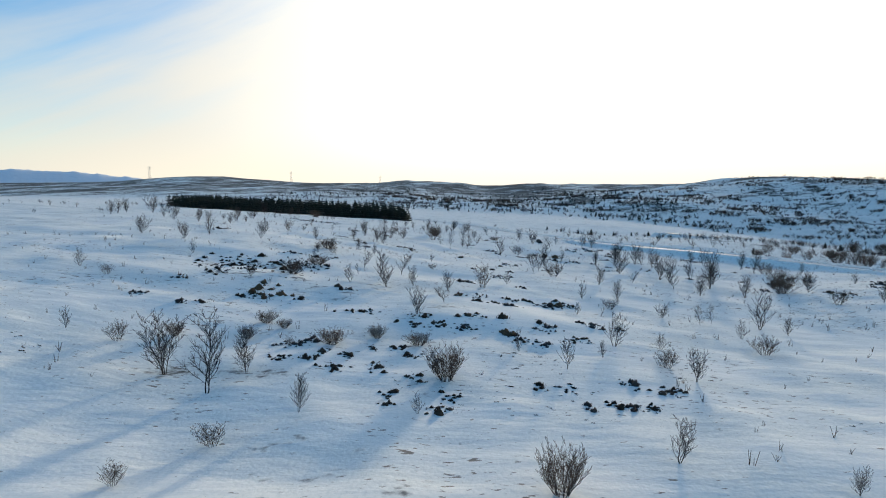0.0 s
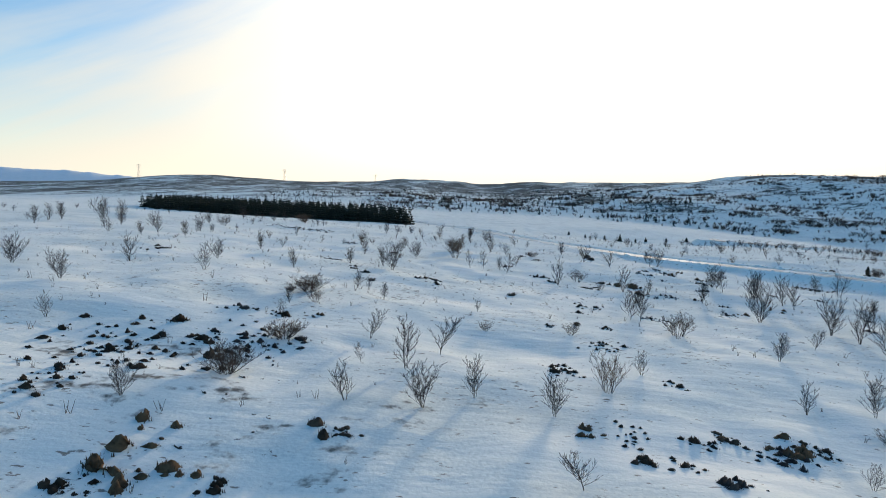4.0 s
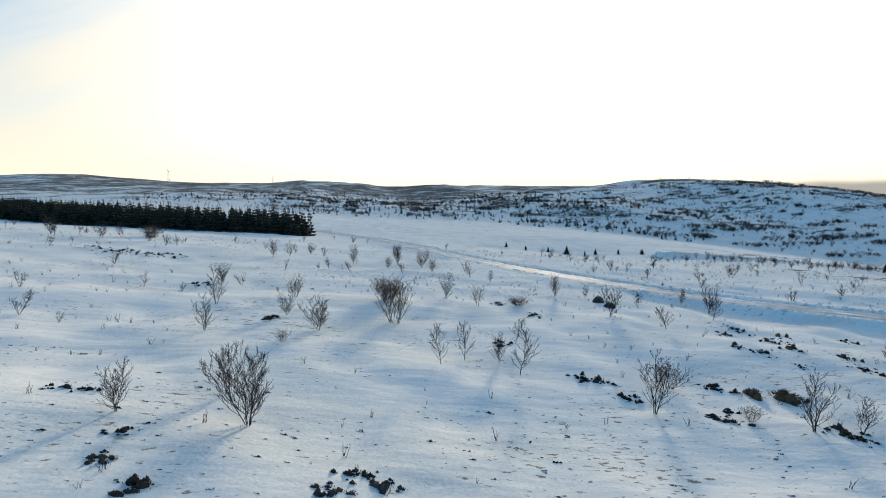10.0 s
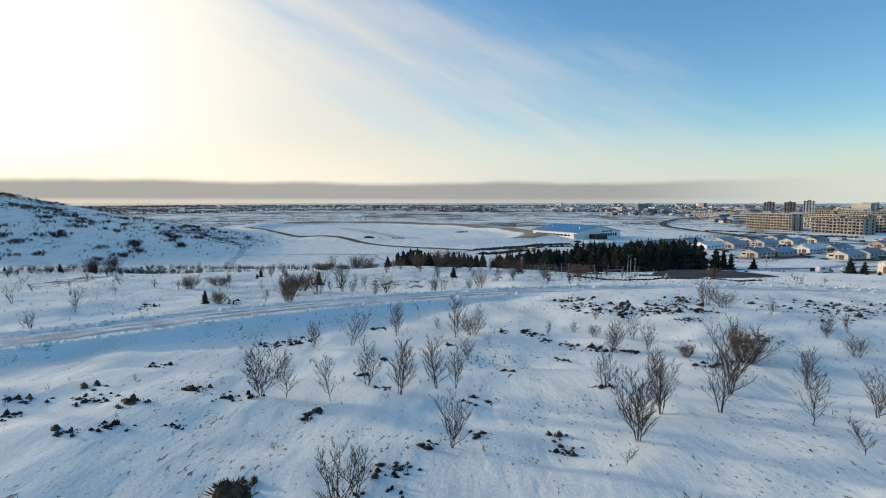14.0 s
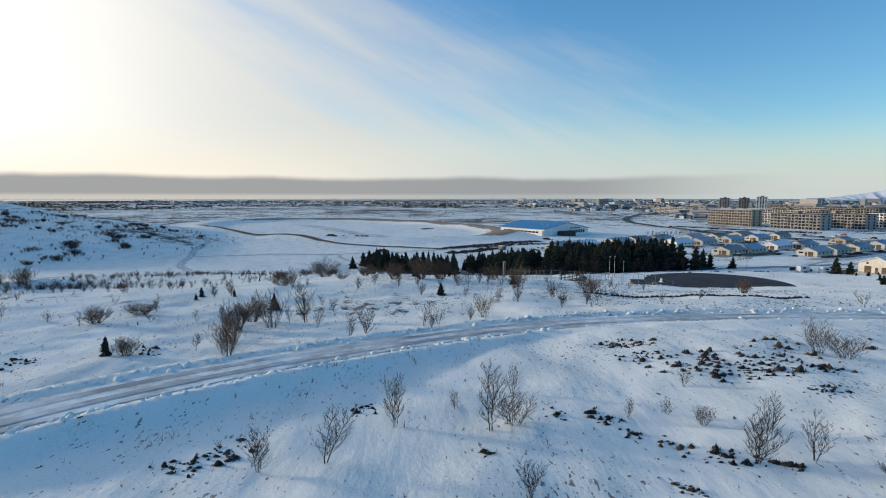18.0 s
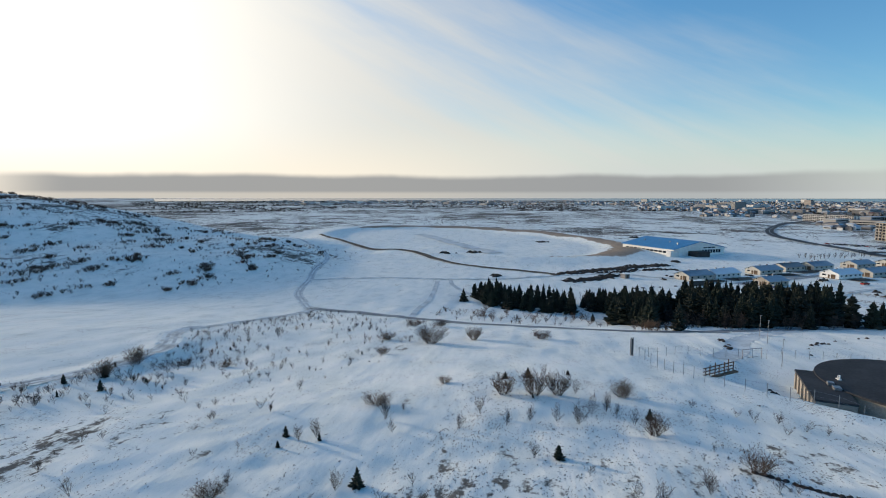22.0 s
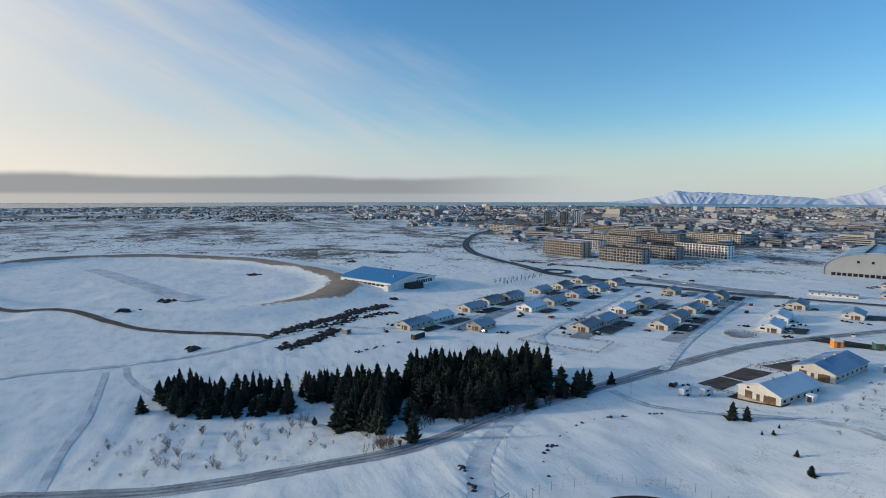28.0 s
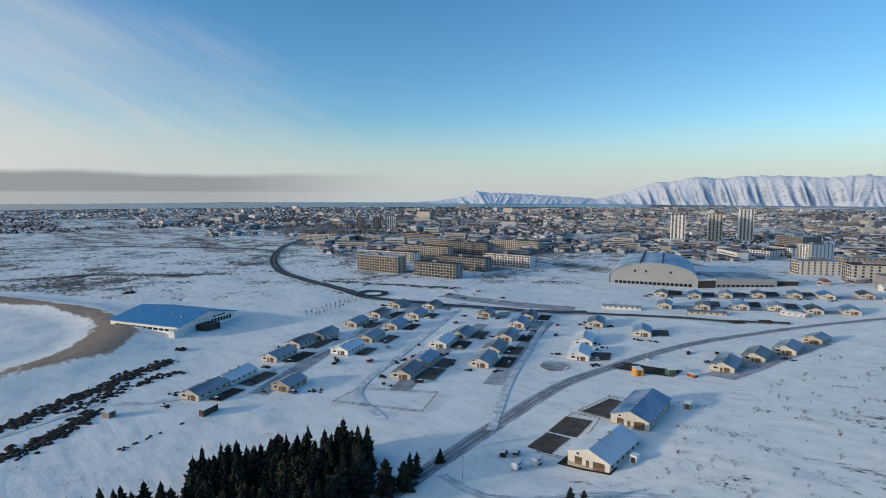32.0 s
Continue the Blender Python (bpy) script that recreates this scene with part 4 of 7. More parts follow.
CRUSTS_B = [(3.9, 34.2, 0.5, 0.3, 0), (4.6, 26, 0.3, 0.2, 1), (-1.4, 20.6, 0.3, 0.2, 1), (-11.5, 65.6, 0.3, 0.2, -10), (7, 18.4, 0.3, 0.2, 1), (3.4, 20.1, 0.2, 0.2, 1), (-1.9, 28.3, 0.8, 0.3, 1), (2.9, 35.3, 0.4, 0.2, 0), (4.4, 20, 0.3, 0.4, 1), (-0.5, 28.3, 0.3, 0.1, 1), (0.7, 28.1, 0.5, 0.2, 1), (23.7, 68, 0.4, 0.4, -92), (6.2, 70.7, 0.5, 0.3, -28), (2, 51.1, 0.2, 0.1, 0), (15.1, 66.7, 0.5, 0.3, -88), (-3.1, 21.6, 0.3, 0.6, 1), (-4.8, 21.4, 0.5, 0.4, 1), (15.5, 66, 0.4, 0.3, -88), (-1.7, 29.3, 0.7, 0.3, 1), (8.9, 68.8, 0.7, 0.5, -28)]
CRUSTS_C = [(1.9, 37, 0.4, 0.7, 0), (5.6, 72.6, 0.7, 0.3, -28), (22.4, 76.2, 0.6, 0.3, -92), (6.5, 27.1, 0.6, 0.4, 1), (4.9, 73.2, 0.4, 0.2, -28), (1.1, 29.8, 0.6, 0.2, 1), (7.1, 20.8, 0.4, 0.4, 1), (-5.3, 30.1, 0.9, 0.3, 1), (8.3, 20.1, 0.5, 0.5, 1), (4.1, 36.9, 0.4, 0.3, 0), (-6, 22.5, 0.4, 0.3, 1), (5.4, 28.6, 0.7, 0.5, 1), (9.8, 69.6, 0.3, 0.3, -28), (-4.6, 23, 0.2, 0.3, 1), (17.2, 65.4, 0.3, 0.2, -88), (-1.7, 23.4, 0.4, 0.3, 1), (3, 30, 0.2, 0.2, 1), (-7.2, 22.5, 0.5, 0.3, 1), (4.9, 29.4, 0.2, 0.2, 1), (26, 69.3, 0.4, 0.4, -92)]
CRUSTS_D = [(17.4, 60.7, 0.5, 0.4, -88), (4.1, 52.9, 0.3, 0.4, 0), (-5.7, 23.6, 0.2, 0.4, 1), (5.2, 37.6, 0.3, 0.4, 0), (6.6, 36.7, 0.9, 0.4, 0), (-3.5, 24.3, 0.2, 0.3, 1), (-2.4, 24.5, 0.3, 0.3, 1), (5.7, 52.4, 0.3, 0.2, 0), (-14.2, 68.8, 0.7, 0.3, -10), (13.3, 66.9, 1, 0.4, -28), (18.6, 63.7, 0.3, 0.3, -88), (-16.5, 37.3, 0.6, 1.1, 0), (25.2, 57.3, 0.4, 0.3, -92), (8.1, 37.4, 0.5, 0.2, 0), (11.1, 72.2, 0.7, 0.2, -28), (7.9, 30.2, 0.5, 0.5, 1), (2.5, 78.2, 0.5, 0.5, -28), (7.4, 30.6, 0.2, 0.3, 1), (-14.2, 30.1, 0.2, 0.2, 1), (-15.1, 29.8, 0.3, 0.2, 1)]
CRUSTS_E = [(31.1, 58, 0.3, 0.2, -92), (9.4, 30, 0.3, 0.3, 1), (18, 74.5, 0.4, 0.3, -88), (33.9, 64.9, 0.2, 0.3, -92), (17.1, 76.7, 0.5, 0.4, -88), (19.9, 70.3, 0.3, 0.4, -88), (16.7, 77.7, 0.4, 0.3, -88), (28.6, 61.6, 0.3, 0.3, -92), (32.9, 76.4, 0.9, 0.5, -92), (29.7, 68.7, 0.4, 0.6, -92), (1, 43.1, 0.6, 0.7, 0), (34.3, 75.3, 0.9, 0.8, -92), (5.2, 57, 0.4, 0.3, 0), (26.7, 80.2, 0.6, 0.4, -92), (-6.9, 35.4, 0.5, 0.3, 1), (5.6, 42.2, 0.4, 0.4, 0), (-9.4, 60, 0.4, 0.3, 0), (-18.1, 30.6, 0.4, 0.3, 1), (32.6, 55, 0.7, 0.3, -92), (33.3, 55.9, 0.9, 0.4, -92)]
CRUSTS_F = [(32.1, 53.5, 0.3, 0.3, -92), (35.5, 58.4, 0.3, 0.3, -92), (-4.6, 61.6, 0.3, 0.3, 0), (1.1, 60.9, 0.2, 0.2, 0), (37.5, 61.2, 0.4, 0.5, -92), (36.8, 58.9, 0.5, 0.4, -92), (18.5, 81.5, 0.5, 0.4, -88), (20.4, 79.4, 0.8, 0.6, -88), (37.5, 59.6, 0.4, 0.4, -92), (10.3, 57.3, 0.6, 0.4, 0), (6.6, 59.8, 0.7, 0.6, 0), (-17.4, 34.6, 0.6, 0.2, 1), (39, 70.2, 0.6, 0.7, -92), (29.2, 49.9, 0.8, 0.3, -92), (20.3, 82.5, 0.9, 0.3, -88), (4.1, 48, 0.9, 0.7, 0), (7.1, 85.8, 0.5, 0.6, -28), (21.7, 74.1, 0.8, 0.6, -28), (37.8, 48.1, 0.8, 0.5, -92), (-15.7, 41.3, 2.7, 1.9, 1)]
CRUSTS_G = [(-11.8, 42.8, 1.4, 1.6, 1), (-9.9, 82.3, 0.5, 0.6, -10), (33, 45.7, 1.1, 0.5, -92), (5.8, 90.4, 0.4, 0.7, -28), (41.1, 49, 2.9, 1, -92), (42.8, 50.3, 3, 1.4, -92), (47.8, 54.3, 1.6, 0.7, -92), (-29.6, 68.8, 0.8, 1.2, 0), (50.4, 86.1, 0.7, 0.7, -92), (47.4, 92.7, 0.9, 0.8, -92), (44.7, 53.9, 1.2, 0.6, -88), (-17.1, 96.5, 0.9, 0.7, -10), (42.9, 33.5, 4.2, 3, -88), (-29.9, 116.6, 4.4, 1.5, -10)]
TUSSOCKS_A = [(-10.4, 47.5, 0.4, 0.4, 0), (-10.7, 33, 0.8, 0.4, 0), (-12.3, 33.3, 0.4, 0.4, 0), (-11.8, 34.5, 0.5, 0.7, 0), (22.9, 63.5, 0.6, 0.5, -92), (3.2, 27.3, 0.3, 0.2, 1), (2.9, 27.5, 0.2, 0.1, 1), (14.1, 70.7, 0.5, 0.4, -88), (0.7, 37.1, 0.5, 0.4, 0), (6.8, 37.3, 1.3, 0.5, 0), (18.4, 60.7, 0.3, 0.4, -88), (12.3, 71.2, 0.4, 0.5, -28), (34.5, 57.1, 0.7, 0.6, -92), (19.9, 77.5, 0.5, 0.5, -88), (22.2, 80.6, 0.5, 0.4, -88), (45.4, 45.2, 1.5, 1.2, -92), (41.9, 45.4, 1, 1.6, -88)]
YOUNG_CONIFERS = [(78.9, 65.0, 2.0), (70.6, 83.0, 2.4), (76.4, 93.5, 1.0), (78.7, 89.9, 1.2), (49.0, 88.2, 1.7), (90.8, 127.2, 2.0), (86.2, 129.6, 1.2), (59.9, 91.7, 0.4), (109.2, 68.4, 2.2), (106.3, 71.7, 1.5), (112.9, 62.1, 1.1), (92.2, 134.5, 1.8), (88.7, 141.5, 1.2), (79.3, 94.0, 1.6), (93.0, 53.6, 1.8), (97.5, 132.5, 2.2), (102.6, 135.1, 1.3), (127.4, 101.2, 1.1), (97.1, 67.6, 0.8)]
KNOLL = [(149.8, -100.7), (159.6, -102.3), (177.6, -128.5), (186.4, -152.8), (166.3, -160), (153.3, -158.3), (164.4, -132.1), (138.4, -193.2), (139.3, -165.4), (152.6, -206.1), (134.2, -162.6), (151.7, -94.9), (151.5, -124.2)]


def shrub_lists(seed, stems, lean, branches, low, reach):
    """A leafless shrub 1 m high: lists for its stems and for its twigs. low: where the branches begin; reach: how long the lowest are."""
    r = random.Random(seed)
    sv, sf, tv, tf = [], [], [], []

    def twig(p, d, length, radius, n):
        pts = [(p, d)]
        for i in range(n):
            d = (d + Vector((r.gauss(0, 0.15), r.gauss(0, 0.15), 0.14))).normalized()
            p = p + d * (length / n)
            pts.append((p, d))
        pole(tv, tf, [q for q, _ in pts], [max(radius * (1 - 0.65 * i / n), 0.0016) for i in range(n + 1)])
        return pts[1:]

    for s in range(stems):
        a = 2 * math.pi * s / stems + r.uniform(-0.5, 0.5)
        t = r.uniform(0.15, 1.0) * lean
        p = Vector((math.cos(a), math.sin(a), 0)) * (0.015 if stems < 8 else 0.10) + Vector((0, 0, -0.05))
        d = Vector((math.cos(a) * t, math.sin(a) * t, 1)).normalized()
        top, n = r.uniform(0.75, 1.02), 8
        radius = 0.0095 if stems < 4 else 0.0062
        pts, ways = [p], []
        for i in range(n):
            d = (d + Vector((r.gauss(0, 0.12), r.gauss(0, 0.12), 0.05))).normalized()
            p = p + d * (top / n)
            pts.append(p)
            ways.append(d)
        pole(sv, sf, pts, [radius * (1 - 0.85 * i / n) for i in range(n + 1)], 5)
        for k in range(branches):
            u = low + (0.97 - low) * (k + r.random()) / branches
            i = min(n - 1, int(u * n))
            a = k * 2.4 + r.uniform(-0.5, 0.5)
            side = Vector((math.cos(a), math.sin(a), 0))
            length = reach * (1.05 - u) ** 0.6 * r.uniform(0.55, 1.25) + 0.06
            way = (ways[i] * r.uniform(0.6, 1.1) + side).normalized()
            for w, (g, h) in enumerate(twig(pts[i].lerp(pts[i + 1], (u * n) % 1), way, length, 0.0040 * (1.15 - 0.6 * u), 4)):
                for _ in range(2 if w < 3 else 4):
                    b = r.uniform(0, 2 * math.pi)
                    twig(g, (h + Vector((math.cos(b), math.sin(b), 0.35)) * r.uniform(0.4, 0.7)).normalized(), length * r.uniform(0.25, 0.5), 0.0021, 1)
    return sv, sf, tv, tf


SHRUB_KINDS = []
for k in range(5):
    SHRUB_KINDS.append(("birch_sapling", shrub_lists(20 + k, 1 + k % 2, 0.16, 30 - 8 * (k % 2), 0.14, 0.27), BARK, TWIG))
for k in range(5):
    SHRUB_KINDS.append(("birch_shrub", shrub_lists(40 + k, 3 + k % 4, 0.30, 16, 0.12, 0.25), BARK, TWIG))
for k in range(3):
    SHRUB_KINDS.append(("willow_shrub", shrub_lists(60 + k, 18, 0.75, 7, 0.2, 0.26), BARK, WILLOW))
for k in range(3):
    SHRUB_KINDS.append(("willow_thicket", shrub_lists(80 + k, 48, 1.1, 6, 0.2, 0.26), BARK, WILLOW))
SHRUB_MESHES = [(n, mesh_of("stems", l[0], l[1], a), mesh_of("crown", l[2], l[3], b)) for n, l, a, b in SHRUB_KINDS]
SHRUB_LABEL = {
    "birch_sapling": "leafless young birch standing in wind-blown snow",
    "birch_shrub": "leafless many-stemmed birch shrub in the snow",
    "willow_thicket": "broad dense willow thicket rising from the snow",
    "willow_shrub": "dense brown leafless willow shrub in the snow",
}


def plant_shrub(x, y, size, kind, spread_out=1.0):
    name, stems, twigs = SHRUB_MESHES[kind]
    grown = size * (0.98 if kind < 10 else 1.05)
    m = Matrix.LocRotScale((x, y, level(x, y)), Euler((0, 0, rnd.uniform(0, 6.28))), (grown * spread_out, grown * spread_out, grown))
    ob = thing(name, ("tall " if size > 2.2 else "small " if size < 0.9 else "") + SHRUB_LABEL[name], "shrub", m, "shrubs on the snowy slope", data=stems)
    tagged(part("crown", twigs, None, ob), kind="stuff")
    return ob


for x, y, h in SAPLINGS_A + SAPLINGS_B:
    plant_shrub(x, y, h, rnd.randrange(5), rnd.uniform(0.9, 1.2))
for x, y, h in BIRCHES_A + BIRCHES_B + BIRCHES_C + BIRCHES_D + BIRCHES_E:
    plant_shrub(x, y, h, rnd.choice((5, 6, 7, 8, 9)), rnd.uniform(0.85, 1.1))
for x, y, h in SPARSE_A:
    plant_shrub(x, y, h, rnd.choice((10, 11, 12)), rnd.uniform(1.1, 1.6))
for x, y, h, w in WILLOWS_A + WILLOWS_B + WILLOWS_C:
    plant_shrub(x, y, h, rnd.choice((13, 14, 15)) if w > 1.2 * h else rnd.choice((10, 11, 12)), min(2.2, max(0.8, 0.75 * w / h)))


def joined(name, pieces, mat, label, category):
    """Many small plants in one mesh. pieces: (verts, faces, place, scale vector, turn)."""
    allv, allf, k = [], [], 0
    for v, f, place, s, turn in pieces:
        c, q = math.cos(turn), math.sin(turn)
        w = v * np.array(s)
        allv.append(np.stack([w[:, 0] * c - w[:, 1] * q, w[:, 0] * q + w[:, 1] * c, w[:, 2]], 1) + np.array(place))
        allf.append(f + k)
        k += len(v)
    v, f = np.concatenate(allv), np.concatenate(allf)
    me = bpy.data.meshes.new(name)
    n = f.shape[1]
    me.vertices.add(len(v))
    me.vertices.foreach_set("co", v.ravel())
    me.loops.add(f.size)
    me.loops.foreach_set("vertex_index", f.ravel())
    me.polygons.add(len(f))
    me.polygons.foreach_set("loop_start", np.arange(len(f)) * n)
    me.update(calc_edges=True)
    me.validate()
    me.materials.append(mat)
    return tagged(new(name, me), label, category, kind="stuff")


def light_shrub(seed, stems, thick=1.0, twigs=7):
    """A cheaper shrub for the far slope."""
    r = random.Random(seed)
    v, f = [], []
    for s in range(stems):
        a = r.uniform(0, 6.28)
        t = r.uniform(0.1, 0.8)
        d = Vector((math.cos(a) * t, math.sin(a) * t, 1)).normalized()
        p = Vector((0, 0, -0.05))
        q = p + d * r.uniform(0.6, 1.0)
        tube(v, f, p, q, 0.010 * thick, 0.005 * thick)
        for _ in range(twigs):
            u = r.uniform(0.25, 0.95)
            b = p + (q - p) * u
            e = b + Vector((r.uniform(-0.26, 0.26), r.uniform(-0.26, 0.26), r.uniform(0.12, 0.35))) * (1.25 - 0.6 * u)
            tube(v, f, b, e, 0.006 * thick, 0.004 * thick)
            g = b + (e - b) * 0.45
            tube(v, f, g, g + Vector((r.uniform(-0.13, 0.13), r.uniform(-0.13, 0.13), r.uniform(0.06, 0.2))), 0.006 * thick, 0.003 * thick)
    return np.array([tuple(c) for c in v]), np.array(f)


LIGHT = [light_shrub(100 + k, 3 + k % 5) for k in range(10)]
FAR_SHRUBS = [light_shrub(150 + k, 3 + k % 4, 2.2, 4) for k in range(8)]


def scatter_shrubs(name, places, mat, label, lo, hi, wide=1.0, kinds=LIGHT):
    xs, ys = np.array([p[0] for p in places]), np.array([p[1] for p in places])
    zs = mesh_height(xs, ys)
    pieces = []
    for x, y, z in zip(xs, ys, zs):
        v, f = rnd.choice(kinds)
        s = rnd.uniform(lo, hi)
        pieces.append((v, f, (x, y, z), (s * wide, s * wide, s), rnd.uniform(0, 6.28)))
    joined(name, pieces, mat, label, "shrub")


draw = np.random.RandomState(11)


def in_box(n, x0, y0, x1, y1, keep=None):
    """n random places in a rectangle; keep() takes arrays and says which may stay."""
    out = []
    while len(out) < n:
        x, y = draw.uniform(x0, x1, 4 * n), draw.uniform(y0, y1, 4 * n)
        if keep is not None:
            ok = keep(x, y)
            x, y = x[ok], y[ok]
        out.extend(zip(x.tolist(), y.tolist()))
    return out[:n]


def off_roads(x, y, d=4.0):
    far = np.ones(np.shape(x), bool)
    for r in (ROAD_NEAR, ROAD_MEADOW, ROAD_FORK, ROAD_TANK):
        far &= chain_distance(x, y, r) > d
    return far


meadow_edge = smooth_chain(ROAD_MEADOW[:7], 1.0)
edge_places = []
for _ in range(430):
    cx, cy = rnd.choice(meadow_edge)
    edge_places.append((cx + rnd.uniform(-3, 3), cy - abs(rnd.gauss(5, 6)) - 3.2))
scatter_shrubs("meadow_edge_shrubs", [p for p in edge_places if off_roads(np.array(p[0]), np.array(p[1]), 3.4)], TWIG, "row of small leafless shrubs along the meadow road", 0.4, 1.7)
slope_places = in_box(200, 80, 95, 185, 140, off_roads) + in_box(60, 20, 95, 75, 150, off_roads) + in_box(25, 62, 20, 100, 60, off_roads)
scatter_shrubs("slope_shrubs", slope_places, TWIG, "scattered small leafless shrubs on the snowy slope", 0.5, 1.9)
scatter_shrubs("plateau_shrubs", in_box(40, -60, 90, 58, 150, off_roads) + in_box(80, -110, 80, 0, 175, off_roads), TWIG, "scattered low leafless shrubs on the snow plain", 0.4, 1.6)
scatter_shrubs("spruce_edge_shrubs", in_box(60, 200, 46, 240, 104, off_roads) + in_box(30, 205, -10, 225, 45, off_roads), WILLOW, "tall bare shrubs at the edge of the spruces", 1.2, 3.4, 1.3)
woodside = smooth_chain([(214, -40), (210, -18), (207, 0), (214, 18), (228, 20), (248, 26), (260, 40), (264, 52)], 1.0)
scatter_shrubs("woodside_birches", [(a + rnd.gauss(0, 2.2), b + rnd.gauss(0, 2.2)) for a, b in (rnd.choice(woodside) for _ in range(120))], TWIG, "tall bare birches along the front of the spruces", 2.5, 7.0, 0.7)
scatter_shrubs("roadside_willows", [(197 + rnd.gauss(0, 1.3), 31 + rnd.gauss(0, 3.2)) for _ in range(34)], WILLOW, "dense brown willows where the wood meets the road", 2.2, 4.2, 0.8)
scatter_shrubs("knoll_shrubs", in_box(170, 85, -260, 175, -70), TWIG, "sparse leafless shrubs on the snowy knoll", 0.8, 2.2, 1.3)


def hill_place(x, y):
    q = 0.45 * x + 0.89 * y
    return (q > 300) & (q < 700) & (x < 430)


scatter_shrubs("hill_shrubs", in_box(2300, -160, 190, 430, 560, hill_place), TWIG, "scattered dark shrubs over the snowy hillside", 0.6, 2.2, 1.2, FAR_SHRUBS)


def mound(seed, rings=3, sides=8):
    """A low uneven clump."""
    r = random.Random(seed)
    v = [(0, 0, 1.0 + r.uniform(-0.1, 0.2))]
    for k in range(1, rings + 1):
        for i in range(sides):
            a = 2 * math.pi * (i + 0.5 * (k % 2)) / sides
            w = k / rings * r.uniform(0.72, 1.25)
            v.append((math.cos(a) * w, math.sin(a) * w, max(0, math.cos(min(1.5, w * 1.25))) * r.uniform(0.6, 1.2) - (0.35 if k == rings else 0)))
    f = [(0, 1 + i, 1 + (i + 1) % sides, 1 + (i + 1) % sides) for i in range(sides)]
    for k in range(rings - 1):
        for i in range(sides):
            j = (i + 1) % sides
            f.append((1 + k * sides + i, 1 + (k + 1) * sides + i, 1 + (k + 1) * sides + j, 1 + k * sides + j))
    return np.array(v), f


def quads(f):
    return [tuple(dict.fromkeys(q)) for q in f]


MOUNDS = [mound(200 + k) for k in range(8)]


def tussock_mesh(seed):
    """A rounded tussock bristling with short dead blades."""
    r = random.Random(seed)
    v, f = mound(seed, 3, 9)
    v, f = [tuple(p) for p in v], quads(f)
    for _ in range(70):
        a, d = r.uniform(0, 6.28), r.uniform(0, 1.0) ** 0.6
        p = Vector((math.cos(a) * d, math.sin(a) * d, 0.9 * math.sqrt(max(0, 1.1 - d * d)) - 0.1))
        tube(v, f, p, p + Vector((math.cos(a) * 0.3 * d + r.uniform(-0.1, 0.1), math.sin(a) * 0.3 * d + r.uniform(-0.1, 0.1), r.uniform(0.15, 0.4))), 0.05, 0.01)
    return mesh_of("tussock", v, f, GRASS)


MOUND_MESHES = [[tussock_mesh(220 + k) for k in range(5)], [mesh_of("stone", v, quads(f), ROCK, False) for v, f in MOUNDS]]


def triangles(v, f):
    out = []
    for q in f:
        q = tuple(dict.fromkeys(q))
        out.append(q[:3])
        if len(q) == 4:
            out.append((q[0], q[2], q[3]))
    return v, np.array(out)




def flake(seed):
    """A ragged low tuft: a broken star of leaning blades round a crust of heather."""
    r = random.Random(seed)
    v, f = [], []
    for _ in range(9):
        a, d = r.uniform(0, 6.28), r.uniform(0, 0.8)
        cx, cy, w, h = math.cos(a) * d, math.sin(a) * d, r.uniform(0.15, 0.42), r.uniform(0.35, 1.1)
        k = len(v)
        for i in range(4):
            b = a + i * 1.57 + r.uniform(-0.5, 0.5)
            v.append((cx + math.cos(b) * w * r.uniform(0.6, 1.6), cy + math.sin(b) * w, -0.3))
        v.append((cx + r.uniform(-0.2, 0.2), cy + r.uniform(-0.2, 0.2), h))
        f.extend([(k, k + 1, k + 4), (k + 1, k + 2, k + 4), (k + 2, k + 3, k + 4), (k + 3, k, k + 4)])
    return np.array(v), np.array(f)




def clump(seed):
    """A ragged hummock of heather: an uneven crust with short stiff blades."""
    r = random.Random(seed)
    v, f = triangles(*mound(seed, 3, 7))
    v, f = [(p[0] * r.uniform(0.75, 1.25), p[1] * r.uniform(0.75, 1.25), p[2] * r.uniform(0.6, 1.4)) for p in v], [tuple(t) for t in f]
    for _ in range(22):
        a, d = r.uniform(0, 6.28), r.uniform(0, 1.6) ** 0.7
        z = 0.8 * math.sqrt(max(0.02, 1.2 - d * d)) - 0.1
        k = len(v)
        x, y = math.cos(a) * d, math.sin(a) * d
        v.extend([(x + 0.1, y, z - 0.2), (x - 0.06, y + 0.09, z - 0.2), (x - 0.06, y - 0.09, z - 0.2), (x + r.uniform(-0.15, 0.25), y + r.uniform(-0.2, 0.2), z + r.uniform(0.15, 0.6))])
        f.extend([(k, k + 1, k + 3), (k + 1, k + 2, k + 3), (k + 2, k, k + 3)])
    return np.array(v), np.array(f)


CLUMPS = [clump(720 + k) for k in range(8)]
LOW = [triangles(*mound(300 + k, 2, 6)) for k in range(8)]
FLAKES = [flake(700 + k) for k in range(10)]
# dark thickets on the hillside
thickets = []
for x, y in in_box(380, -60, 215, 420, 500, hill_place):
    s = draw.uniform(0.8, 4.6)
    thickets.extend((x + draw.normal(0, s * 1.3), y + draw.normal(0, s * 0.4)) for _ in range(12))
for x, y, s in ((125, 346, 7), (152, 274, 3), (294, 275, 4), (290, 215, 2.2), (118, 352, 6), (170, 330, 5), (200, 300, 4), (260, 262, 4), (275, 232, 3), (262, 222, 2.6), (236, 262, 4), (310, 230, 3), (215, 300, 4), (330, 225, 3), (180, 296, 3.5), (225, 275, 3)):
    thickets.extend((x + draw.normal(0, s), y + draw.normal(0, s * 0.45)) for _ in range(26))
